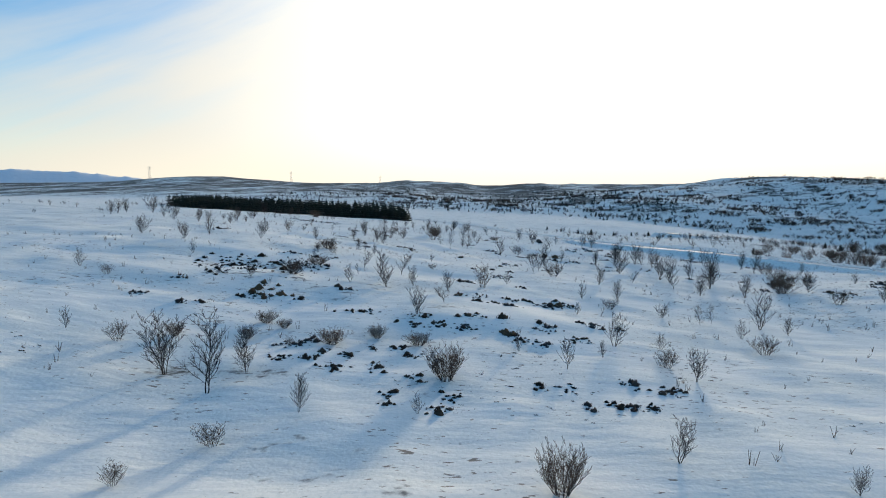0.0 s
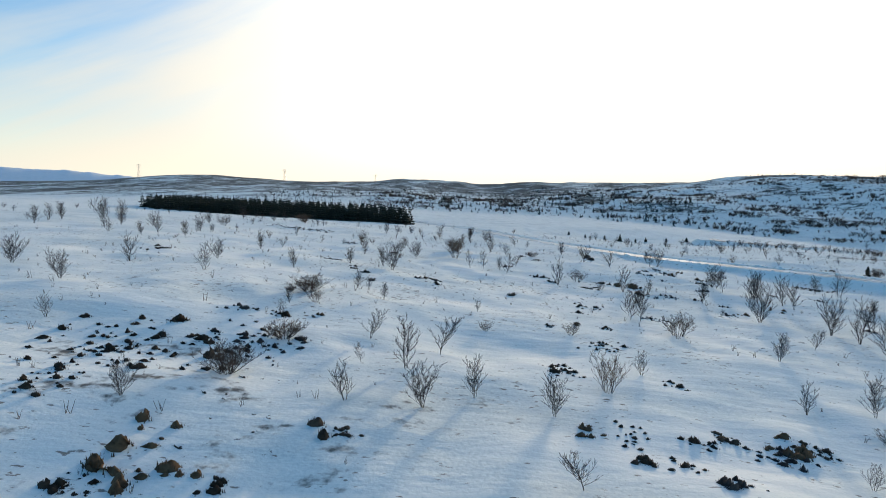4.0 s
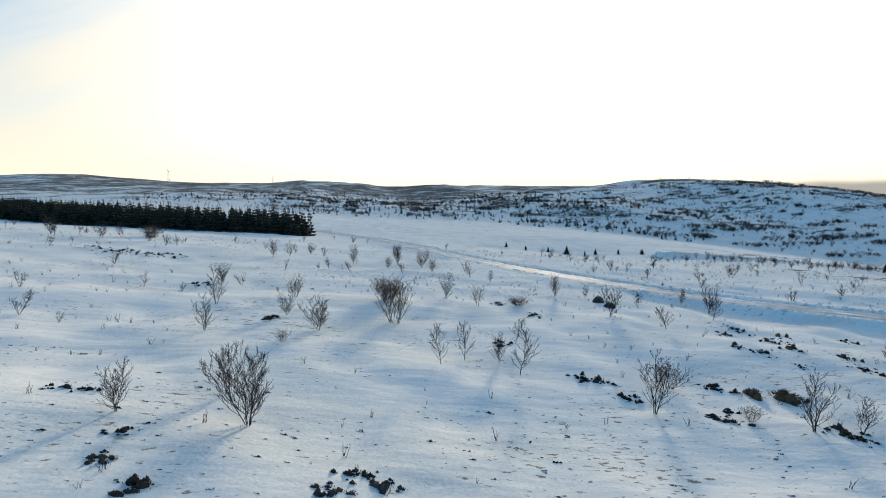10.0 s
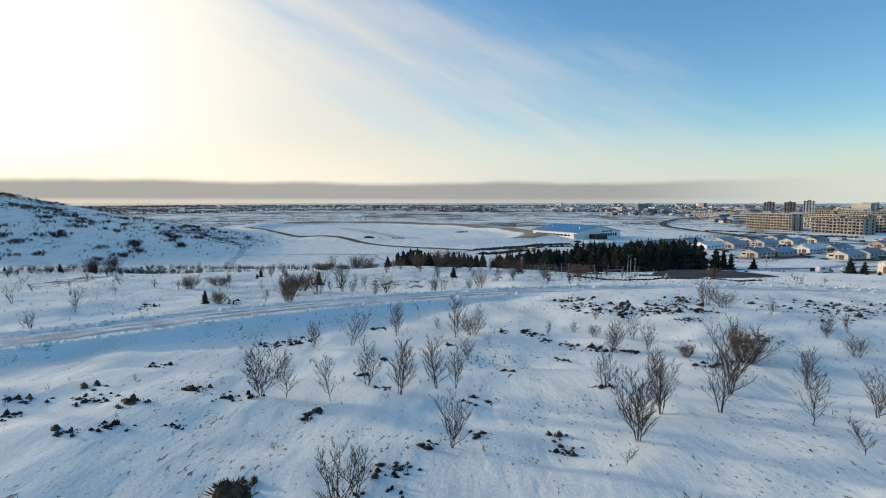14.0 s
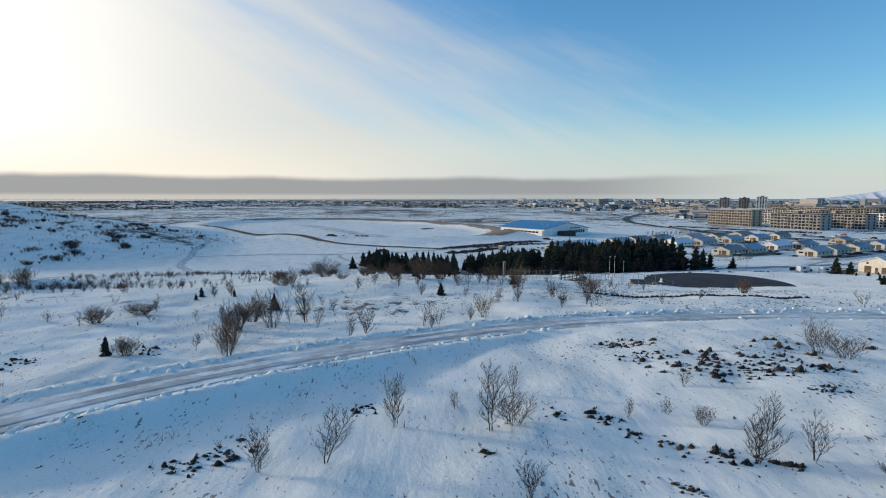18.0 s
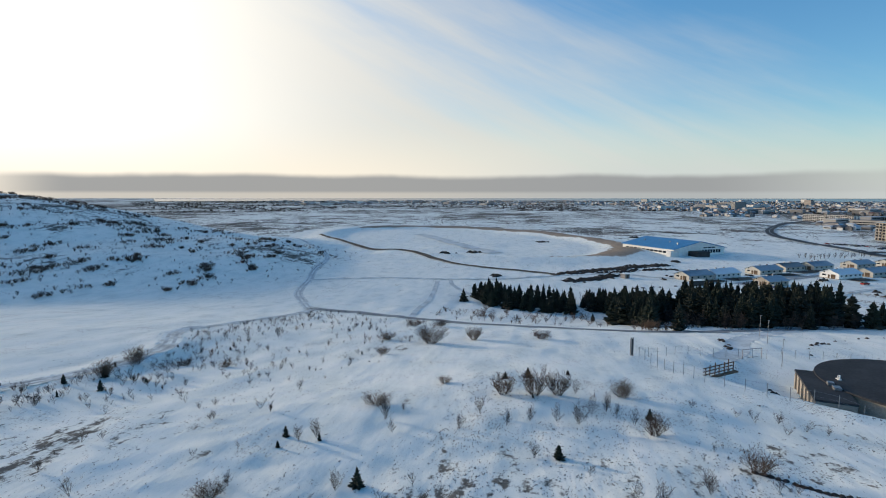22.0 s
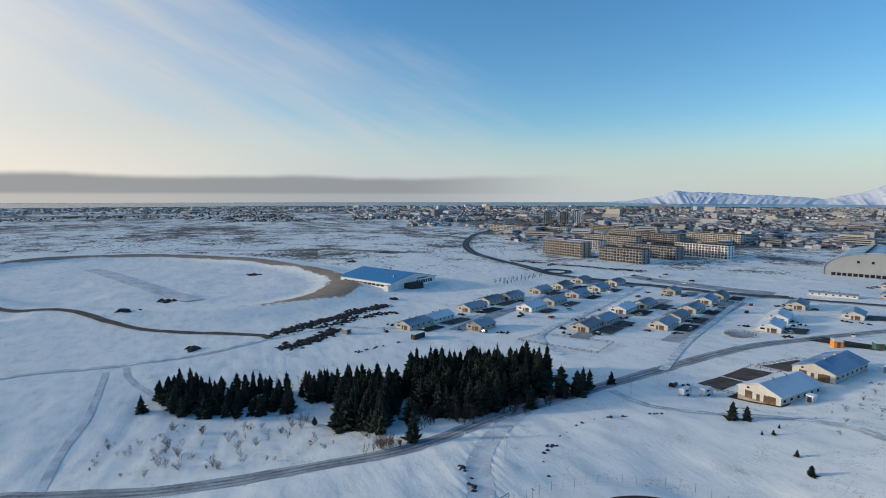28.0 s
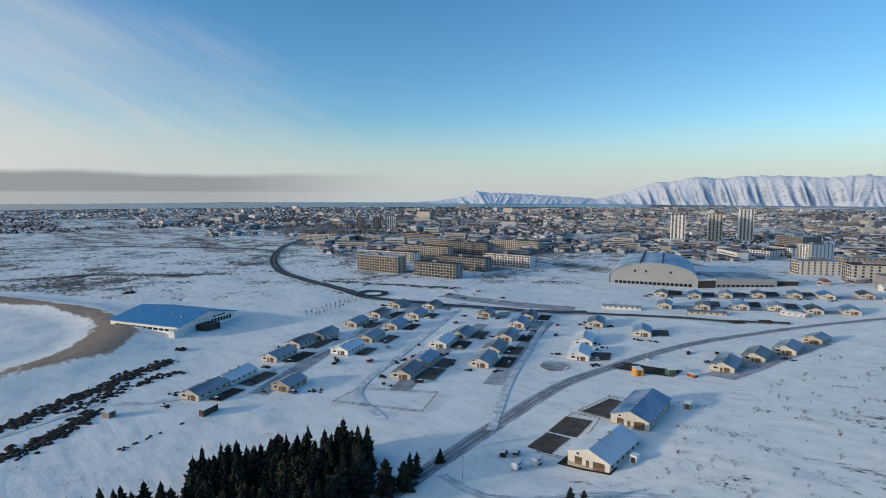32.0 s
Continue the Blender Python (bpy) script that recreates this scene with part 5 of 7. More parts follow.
scatter_shrubs("hillside_thickets", thickets, WILLOW, "dark brown willow thickets on the hillside", 1.2, 2.5, 1.6, FAR_SHRUBS)

# heather and stones that break through the snow, patch by patch: x, y, half breadth, half depth, the way it lies
for rows, brown in ((CRUSTS_A + CRUSTS_B + CRUSTS_C + CRUSTS_D + CRUSTS_E + CRUSTS_F + CRUSTS_G, False), (TUSSOCKS_A, True)):
    for x, y, w, dep, turn in rows:
        c, q = math.cos(radians(turn)), math.sin(radians(turn))
        pieces = []
        n = int(8 + 14 * min(w, 3) + 14 * min(w, 3) * min(dep, 3)) if not brown else int(4 + 7 * w)
        for _ in range(n):
            a, b = max(-1.4, min(1.4, rnd.gauss(0, 0.7))) * w, max(-1.4, min(1.4, rnd.gauss(0, 0.75))) * max(dep, 0.3)
            px, py = x + a * c - b * q, y + a * q + b * c
            if not off_roads(np.array(px), np.array(py), 2.6):
                continue
            v, f = rnd.choice(CLUMPS)
            s = (0.03 + abs(rnd.gauss(0, 0.05))) * (1.8 if brown else 1.0) * (0.85 + 0.15 * min(w, 2.5))
            pieces.append((v, f, (px, py, level(px, py) - 0.3 * s), (s * rnd.uniform(1.0, 2.2), s, s * rnd.uniform(0.8, 1.7)), radians(turn) + rnd.uniform(-0.5, 0.5)))
        if pieces:
            joined("heather_patch", pieces, GRASS if brown else rnd.choice((TUFT, TUFT, ROCK)), "brown grass hummocks bare of snow" if brown else "dark heather and stones breaking through the snow", "heather")

pieces = []
for x, y in in_box(12000, -55, 6, 66, 150, lambda a, b: off_roads(a, b, 2.7) & (rough_noise(a, b, 11, 31) + 0.6 * rough_noise(a, b, 2.2, 32) + 0.012 * a > 0.3)):
    v, f = rnd.choice(FLAKES)
    s = rnd.uniform(0.02, 0.065) * (1.6 if rnd.random() < 0.12 else 1.0)
    pieces.append((v, f, (x, y, level(x, y) - 0.008), (s * rnd.uniform(1.2, 3.4), s, s * rnd.uniform(0.3, 0.8)), rnd.uniform(-0.5, 0.3)))
for x, y in in_box(1800, 58, 20, 180, 150, lambda a, b: off_roads(a, b, 3.4) & (rough_noise(a, b, 12, 33) > 0.0)) + in_box(4200, 60, 14, 112, 78, lambda a, b: off_roads(a, b, 3.2) & (rough_noise(a, b, 9, 36) + 0.5 * rough_noise(a, b, 3, 37) > 0.05)):
    v, f = rnd.choice(FLAKES)
    s = rnd.uniform(0.05, 0.14)
    pieces.append((v, f, (x, y, level(x, y) - 0.01), (s * rnd.uniform(1.0, 2.4), s, s * rnd.uniform(0.4, 0.8)), rnd.uniform(-0.6, 0.4)))
joined("heather_tufts", pieces, TUFT, "small dark heather tufts poking through the snow", "heather")

# dead stalks
pieces = []
stalk = []
for k in range(6):
    v, f = [], []
    for _ in range(5):
        a, t = rnd.uniform(0, 6.28), rnd.uniform(0.1, 0.6)
        p = Vector((rnd.uniform(-0.15, 0.15), rnd.uniform(-0.15, 0.15), -0.03))
        tube(v, f, p, p + Vector((math.cos(a) * t, math.sin(a) * t, 1)).normalized() * rnd.uniform(0.5, 1.0), 0.02, 0.01)
    stalk.append((np.array([tuple(c) for c in v]), np.array(f)))
for x, y in in_box(1700, -55, 6, 75, 150, lambda a, b: off_roads(a, b, 2.8) & (rough_noise(a, b, 14, 35) > -0.15)):
    v, f = rnd.choice(stalk)
    s = rnd.uniform(0.15, 0.5)
    pieces.append((v, f, (x, y, level(x, y)), (s, s, s), rnd.uniform(0, 6.28)))
joined("dead_stalks", pieces, WILLOW, "thin dead stalks standing out of the snow", "grass")

# dark crusts on the snowy knoll
for x, y in KNOLL:
    pieces = []
    for _ in range(30):
        px, py = x + rnd.gauss(0, 2.6), y + rnd.gauss(0, 1.4)
        v, f = rnd.choice(FLAKES)
        s = rnd.uniform(0.12, 0.4)
        pieces.append((v, f, (px, py, level(px, py) - 0.01), (s * rnd.uniform(1.4, 3.0), s, s * 0.5), rnd.uniform(-0.6, 0.4)))
    joined("heather_patch", pieces, TUFT, "dark heather breaking through the snowy knoll", "heather")
# lumpy snow thrown up by the plough
pieces = []
for chain, w, n in ((ROAD_NEAR, 2.3, 2600), (ROAD_FORK, 3.7, 900), (ROAD_MEADOW[:9], 2.4, 700)):
    sides = [offset_chain(chain, w, 0.5), offset_chain(chain, -w, 0.5)]
    for _ in range(n):
        px, py = rnd.choice(rnd.choice(sides))
        px, py = px + rnd.gauss(0, 0.35), py + rnd.gauss(0, 0.35)
        v, f = rnd.choice(LOW)
        s = 0.05 + abs(rnd.gauss(0, 0.10))
        pieces.append((v, f, (px, py, level(px, py)), (s * 1.2, s, s * rnd.uniform(0.5, 0.9)), rnd.uniform(0, 6.28)))
joined("snow_clods", pieces, FRESH_SNOW, "lumpy snow clods along the ploughed road edges", "snow")

# single stones and tussocks
for x, y, s, tall, stuff, label in (
        (14.8, 91.8, 0.55, 0.45, 1, "dark lava boulder bare of snow"), (14.7, 89.6, 0.45, 0.4, 1, "dark lava boulder bare of snow"),
        (13.6, 70.9, 0.42, 0.42, 0, "rounded brown grass tussock in the snow"), (12.4, 71.4, 0.34, 0.3, 0, "rounded brown grass tussock in the snow")):
    name = "boulder" if stuff else "tussock"
    thing(name, label, "rock" if stuff else "tussock", Matrix.LocRotScale((x, y, level(x, y) - 0.02), Euler((0, 0, rnd.uniform(0, 6))), (s * 1.25, s, tall)), data=rnd.choice(MOUND_MESHES[stuff]))


# ---------------- conifers ----------------


def spruce_lists(seed, whorls, per, width):
    """A spruce 1 m high: trunk lists, crown lists."""
    r = random.Random(seed)
    tv, tf, cv, cf = [], [], [], []
    tube(tv, tf, (0, 0, -0.03), (0, 0, 0.5), 0.022, 0.012, 6)
    tube(tv, tf, (0, 0, 0.5), (0, 0, 0.98), 0.012, 0.003, 6)
    for k in range(whorls):
        u = k / (whorls - 1)
        z = 0.08 + 0.88 * u ** 0.92
        reach = width * (1 - u) ** 0.8 * r.uniform(0.6, 1.3) + 0.012
        for i in range(per):
            a = 2 * math.pi * (i + r.random()) / per
            le = reach * r.uniform(0.5, 1.35)
            d = Vector((math.cos(a), math.sin(a), 0))
            s = Vector((-math.sin(a), math.cos(a), 0))
            p0 = Vector((0, 0, z + 0.015))
            p1 = d * le * 0.55 + Vector((0, 0, z - 0.02 - 0.1 * le))
            p2 = d * le + Vector((0, 0, z - 0.05 * le + r.uniform(-0.03, 0.02)))
            w = le * r.uniform(0.18, 0.3)
            k0 = len(cv)
            cv.extend([p0, p1 + s * w, p1 - s * w, p2, p1 + Vector((0, 0, 0.035)), p1 - Vector((0, 0, 0.05 + 0.1 * le))])
            cf.extend([(k0, k0 + 1, k0 + 4), (k0, k0 + 4, k0 + 2), (k0 + 1, k0 + 3, k0 + 4), (k0 + 4, k0 + 3, k0 + 2), (k0, k0 + 5, k0 + 1), (k0, k0 + 2, k0 + 5), (k0 + 1, k0 + 5, k0 + 3), (k0 + 5, k0 + 2, k0 + 3)])
    cv.extend([Vector((0.012, 0, 0.93)), Vector((-0.006, 0.01, 0.93)), Vector((-0.006, -0.01, 0.93)), Vector((0, 0, 1.03))])
    k0 = len(cv) - 4
    cf.extend([(k0, k0 + 1, k0 + 3), (k0 + 1, k0 + 2, k0 + 3), (k0 + 2, k0, k0 + 3)])
    return tv, tf, cv, cf


SPRUCES = []
for k in range(7):
    tv, tf, cv, cf = spruce_lists(400 + k, 17, 9, (0.20, 0.25, 0.30, 0.22, 0.34, 0.27, 0.23)[k])
    SPRUCES.append((mesh_of("trunk", tv, tf, BARK), mesh_of("crown", cv, cf, NEEDLES)))


def plant_spruce(x, y, h, kind=None, wide=1.0, label="dark green spruce in the snowy shelter belt", group="spruces of the shelter belt"):
    t, c = SPRUCES[rnd.randrange(7) if kind is None else kind]
    m = Matrix.LocRotScale((x, y, level(x, y)), Euler((0, 0, rnd.uniform(0, 6.28))), (h * wide, h * wide, h))
    ob = thing("spruce_tree", label, "tree", m, group)
    part("trunk", t, None, ob)
    part("crown", c, None, ob)


def fill_wood(n, ring, gap):
    """Even but irregular places inside a ring."""
    out, tries = [], 0
    x0, x1, y0, y1 = min(p[0] for p in ring), max(p[0] for p in ring), min(p[1] for p in ring), max(p[1] for p in ring)
    while len(out) < n and tries < 9000:
        tries += 1
        x, y = rnd.uniform(x0, x1), rnd.uniform(y0, y1)
        inside = False
        for (ax, ay), (bx, by) in zip(ring, ring[1:] + ring[:1]):
            if (ay > y) != (by > y) and x < ax + (y - ay) * (bx - ax) / (by - ay):
                inside = not inside
        if inside and all((x - a) ** 2 + (y - b) ** 2 > gap * gap for a, b in out):
            out.append((x, y))
    return out


WOOD_A = [(271, 96), (249, 85), (247, 67), (243, 52), (264, 51), (274, 72), (282, 93)]
WOOD_B = [(257, 49), (245, 34), (260, 31), (271, 45)]
WOOD_C = [(243, 36), (223, 40), (210, 30), (234, 19), (250, 14), (261, 31)]
WOOD_D = [(244, 13), (221, 15), (207, 1), (215, -14), (223, -33), (241, -41), (257, -22), (260, 5)]
for ring, n, gap, lo, hi in ((WOOD_A, 66, 2.5, 5, 9), (WOOD_B, 24, 2.6, 5, 9.5), (WOOD_C, 80, 2.5, 7, 11.5), (WOOD_D, 150, 2.5, 8, 14)):
    for x, y in fill_wood(n, ring, gap):
        plant_spruce(x, y, lo + (hi - lo) * rnd.random() ** 0.8, None, rnd.uniform(0.8, 1.3))
for x, y, h in ((215, -32, 11), (217, -42, 8.5), (219, -55, 5), (213, -37, 9), (219, -46, 7), (198, 24, 9), (259, 98, 6), (251, 77, 4.5), (246, 69, 4.5), (208, -17, 8), (222, 30, 9), (263, 92, 3), (230, 46, 3), (214, 20, 9)):
    plant_spruce(x, y, h, None, 1.15)
for x, y, h in ((174, -61, 5.5), (172, -64, 4.2)):
    plant_spruce(x, y, h, 4, 1.1, "lone dark spruce beside the yard lane", "lone conifers")
for x, y, h in ((150, -54, 2.2), (142.6, -48.5, 3.2), (162, -57.5, 1.6), (161, -60.3, 1.7), (163.7, -65.7, 1.5), (42.3, 164.3, 2.6), (39, 167, 1.6), (46, 163, 1.4), (49, 164, 1.8), (54, 163, 1.5), (58, 160, 1.6), (34, 168, 1.4), (30, 170, 1.4), (63, 158, 1.5), (70, 155, 1.4), (97, 125, 0.9), (121, 137, 1.0), (128, 130, 1.1), (130, -60, 1.4), (126, -64, 1.2), (134, -66, 1.0), (138, -70, 1.3), *YOUNG_CONIFERS):
    plant_spruce(x, y, 0.8 * h, rnd.choice((1, 2, 4)), rnd.uniform(0.9, 1.5), "small young conifer standing in the snow", "young conifers")
# the dark plantation beyond the plain, and conifers in the far heath
pieces = []
base_spruce = []
for k in range(4):
    tv, tf, cv, cf = spruce_lists(500 + k, 9, 6, 0.26 + 0.03 * k)
    base_spruce.append((np.array([tuple(c) for c in cv]), np.array(cf)))
belt = fill_wood(820, [(-14, 181), (-22, 200), (-60, 216), (-108, 232), (-108, 203), (-50, 187)], 1.9)
zs = mesh_height(np.array([p[0] for p in belt]), np.array([p[1] for p in belt]))
for (x, y), z in zip(belt, zs):
    v, f = rnd.choice(base_spruce)
    h = max(3.5, 6.6 + 3.5 * min(1, max(0, (-15 - x) / 85)) - z) * rnd.uniform(0.82, 1.08)
    pieces.append((v, f, (x, y, z), (h, h, h), rnd.uniform(0, 6.28)))
joined("spruce_plantation", pieces, NEEDLES, "dense dark spruce plantation behind the snow plain", "trees")
pieces = []
for x, y in in_box(500, -150, 420, 140, 800) + in_box(240, -40, 230, 150, 430, lambda a, b: 0.45 * a + 0.89 * b > 290):
    v, f = rnd.choice(base_spruce)
    h = rnd.uniform(1.2, 3.0)
    pieces.append((v, f, (x, y, level(x, y)), (h * 1.3, h * 1.3, h), rnd.uniform(0, 6.28)))
joined("hillside_conifers", pieces, NEEDLES, "small dark conifers dotted over the snowy hillside", "trees")

# ---------------- buildings ----------------
AXIS = -60.0     # degrees: the way the stable rows run


def gable_wall(bm, length, width, eave, ridge):
    """A closed house body along +x with its ridge on the axis."""
    h = width / 2
    lo, hi = [], []
    for x in (0, length):
        ring = [bm.verts.new((x, y, z)) for y, z in ((-h, -1.5), (h, -1.5), (h, eave), (0, ridge), (-h, eave))]
        (lo if x == 0 else hi).append(ring)
    a, b = lo[0], hi[0]
    bm.faces.new(a), bm.faces.new(b[::-1])
    for i in range(5):
        j = (i + 1) % 5
        bm.faces.new((a[i], b[i], b[j], a[j]))


def gable_roof(bm, length, width, eave, ridge, over=0.45, thick=0.22):
    h = width / 2 + over
    drop = (ridge - eave) / (width / 2) * over
    prof = [(-h, eave - drop + 0.02), (0, ridge + 0.02), (h, eave - drop + 0.02), (h, eave - drop + thick), (0, ridge + thick), (-h, eave - drop + thick)]
    a = [bm.verts.new((-over, y, z)) for y, z in prof]
    b = [bm.verts.new((length + over, y, z)) for y, z in prof]
    bm.faces.new((a[0], a[1], a[4], a[5])), bm.faces.new((a[1], a[2], a[3], a[4]))
    bm.faces.new((b[5], b[4], b[1], b[0])), bm.faces.new((b[4], b[3], b[2], b[1]))
    for i in range(6):
        j = (i + 1) % 6
        bm.faces.new((a[j], a[i], b[i], b[j]))


PANE = bm_mesh("pane", box(-0.5, -0.04, -0.5, 0.5, 0.04, 0.5), GLASS)
FRAME_BM = bmesh.new()
for args in ((-0.58, -0.03, 0.5, 0.58, 0.06, 0.58), (-0.58, -0.03, -0.58, 0.58, 0.06, -0.5), (-0.58, -0.03, -0.5, -0.5, 0.06, 0.5), (0.5, -0.03, -0.5, 0.58, 0.06, 0.5)):
    block(FRAME_BM, *args)
WINDOW_FRAME = bm_mesh("window_frame", FRAME_BM, WHITE)
DOOR = bm_mesh("door", box(-0.5, -0.05, -0.5, 0.5, 0.05, 0.5), TIMBER)


def window(parent, x, y, z, w, h, turn=0, frame_too=True):
    m = pose(x, y, z, 0, 0, turn) @ Matrix.Diagonal((w, 1, h, 1))
    p = part("window", PANE, None, parent, "", m)
    if frame_too:
        part("window_frame", WINDOW_FRAME, None, p)


def stable_template(name, label, length, width, eave, ridge, wall, roof, wide_door=True):
    ob = thing(name, label, "stable", Matrix(), "stables of the riding estate")
    bm = bmesh.new()
    gable_wall(bm, length, width, eave, ridge)
    part("wall", bm, wall, ob)
    bm = bmesh.new()
    gable_roof(bm, length, width, eave, ridge)
    roof_ob = part("roof", bm, roof, ob)
    for k in (0.3, 0.62):
        part("roof_vent", box(length * k - 0.4, -0.4, ridge + 0.05, length * k + 0.4, 0.4, ridge + 0.75, 0.06), STEEL, roof_ob)
    n = max(3, int(length / 3.6))
    for i in range(n):
        x = (i + 0.5) * length / n
        for s in (-1, 1):
            window(ob, x, s * (width / 2 + 0.02), 1.75, 1.2, 0.8, 0 if s > 0 else 180, False)
    window(ob, -0.02, width * 0.26, 1.8, 2.0, 0.9, 90)
    window(ob, -0.02, width * 0.26, 3.35 if ridge > 4.4 else 3.0, 0.9, 0.6, 90)
    part("door", DOOR, None, ob, "", pose(-0.03, -width * 0.2, 1.2, 0, 0, 90) @ Matrix.Diagonal((2.4 if wide_door else 1.1, 1, 2.4, 1)))
    part("door", DOOR, None, ob, "", pose(-0.03, width * 0.02, 1.1, 0, 0, 90) @ Matrix.Diagonal((1.0, 1, 2.1, 1)))
    part("plinth", box(-0.08, -width / 2 - 0.08, -1.5, length + 0.08, width / 2 + 0.08, 0.25), CONCRETE, ob)
    return ob


S_BLUE = stable_template("stable", "cream stable with a blue sheet-metal roof", 17, 10.2, 2.7, 4.7, CREAM, ROOF_BLUE)
S_GREY = stable_template("stable", "cream stable with a snow-dusted grey roof", 17.5, 10.2, 2.7, 4.7, CREAM, ROOF_GREY)
S_SNOW = stable_template("stable", "white stable with a snow-covered roof", 18.5, 10.6, 2.7, 4.8, WHITE, ROOF_SNOW)
S_DARK = stable_template("stable", "cream stable with a nearly black roof", 16.5, 10, 2.7, 4.6, CREAM, ROOF_DARK)
S_TAN = stable_template("stable", "tan timber stable with a grey roof", 13, 9.6, 2.8, 4.7, TAN, ROOF_GREY)
TEMPLATES = {"b": S_BLUE, "g": S_GREY, "s": S_SNOW, "d": S_DARK, "t": S_TAN}
USED = set()


def put_stable(kind, x, y, turn):
    """Place a stable by the middle of its near gable."""
    m = pose(x, y, level(x, y) + 0.05, 0, 0, turn)
    if kind in USED:
        return copy_thing(TEMPLATES[kind], m)
    USED.add(kind)
    TEMPLATES[kind].matrix_basis = m
    return TEMPLATES[kind]


ROWS = "gsgdggddtsgbbddbsgtgdgbdssgb"
ROW_AT = [(333.6, -11), (344.2, -27.6), (364.2, -57.6), (380.6, -77.8), (387, -96), (403.1, -127.8), (418.3, -155.8), (435.2, -184.7), (319, -45), (350.7, -91.4), (365, -115.8), (380.6, -144.3), (398.1, -174.7), (415.2, -202.4), (296.6, -94.1), (306.3, -111.8), (327.1, -140.7), (335.7, -163.4), (368.1, -215.9), (285.5, -133.7), (299.2, -155.3), (312.7, -179.1), (331.6, -210.5), (343.1, -233.1), (259.4, -179.5), (276.4, -206.3), (299.3, -250.5), (264.3, -248.1)]
for kind, (x, y) in zip(ROWS, ROW_AT):
    put_stable(kind, x, y, AXIS + rnd.uniform(-2, 2))
# second estate below the arched hall
for kind, (x, y) in zip("dbgdgbdb", [(327, -384), (305, -398), (288, -417), (270, -437), (248, -451), (227, -457), (205, -472), (183, -449)]):
    put_stable(kind, x, y, -66 + rnd.uniform(-3, 3))
for kind, (x, y) in zip("gdbgdb", [(299, -338), (278, -355), (257, -371), (237, -380), (214, -383), (195, -390)]):
    put_stable(kind, x, y, -66 + rnd.uniform(-3, 3))
for kind, (x, y), turn in zip("gdgt", [(198.5, -203.5), (195, -229), (189.5, -252), (187, -284)], (-78, -80, -83, -92)):
    put_stable(kind, x, y, turn)

# the two large stables beside the yard
for x, y, turn, length, roof, wall, label in ((185, -84, -80, 23, ROOF_SNOW, CREAM, "large cream stable with a snow-covered roof and dark doors"), (191.8, -117, -76, 27, ROOF_BLUE, CREAM, "large cream stable with a blue metal roof")):
    big = stable_template("large_stable", label, length, 13.2, 3.2, 5.6, wall, roof)
    big.matrix_basis = pose(x, y, level(x, y) + 0.6, 0, 0, turn)
    for k, h in ((-3.9, 2.6), (3.2, 2.4)):
        part("gate", DOOR, None, big, "dark wide stable gate", pose(-0.06, k, h / 2, 0, 0, 90) @ Matrix.Diagonal((2.3, 1, h, 1)))

# long low sheds
for x0, y0, x1, y1, wall, roof in ((332, -307, 309, -322, WHITE, ROOF_GREY), (278, -332, 258, -347, CREAM, ROOF_DARK), (230, -372, 214, -368, CREAM, ROOF_SNOW)):
    d = Vector((x1 - x0, y1 - y0, 0))
    low = stable_template("long_shed", "long low shed with a row of small windows", d.length, 6.5, 2.5, 3.3, wall, roof)
    low.matrix_basis = pose(x0, y0, level(x0, y0) + 0.05, 0, 0, math.degrees(math.atan2(d.y, d.x)))


def ground_sheet(name, x, y, lx, ly, turn, mat, label, lift=0.09, category="yard"):
    """A flat yard surface laid on the snow."""
    n, m = max(2, int(lx / 2)), max(2, int(ly / 2))
    c, s = math.cos(radians(turn)), math.sin(radians(turn))
    u, v = np.meshgrid(np.linspace(0, lx, n + 1), np.linspace(-ly / 2, ly / 2, m + 1), indexing="ij")
    px, py = x + u * c - v * s, y + u * s + v * c
    pz = mesh_height(px.ravel(), py.ravel()) + lift + 0.22 * (x > 230)
    k = (np.arange(n)[:, None] * (m + 1) + np.arange(m)[None, :]).ravel()
    return tagged(new(name, mesh_of(name, np.stack([px.ravel(), py.ravel(), pz], 1), np.stack([k, k + m + 1, k + m + 2, k + 1], 1), mat, True)), label, category, kind="structure")


POST = mesh_of("post", *(lambda v, f: (tube(v, f, (0, 0, -0.3), (0, 0, 1.25), 0.06, 0.05, 4), (v, f))[1])([], []), TIMBER)
RAIL = bm_mesh("rail", box(0, -0.03, -0.06, 1, 0.03, 0.06), TIMBER)


def paddock_fence(ring, label, gap=3.0):
    fence = thing("paddock_fence", label, "fence", pose(*ring[0], level(*ring[0])), "paddock fences")
    inv = fence.matrix_basis.inverted()
    for (ax, ay), (bx, by) in zip(ring, ring[1:] + ring[:1]):
        n = max(1, round(math.hypot(bx - ax, by - ay) / gap))
        for i in range(n):
            p = Vector((ax + (bx - ax) * i / n, ay + (by - ay) * i / n, 0))
            q = Vector((ax + (bx - ax) * (i + 1) / n, ay + (by - ay) * (i + 1) / n, 0))
            p.z, q.z = level(p.x, p.y), level(q.x, q.y)
            part("post", POST, None, fence, "", inv @ Matrix.Translation(p))
            for h in (0.6, 1.1):
                m = Matrix.Translation(p + Vector((0, 0, h))) @ (q - p).to_track_quat("X", "Z").to_matrix().to_4x4() @ Matrix.Diagonal(((q - p).length, 1, 1, 1))
                part("rail", RAIL, None, fence, "", inv @ m)


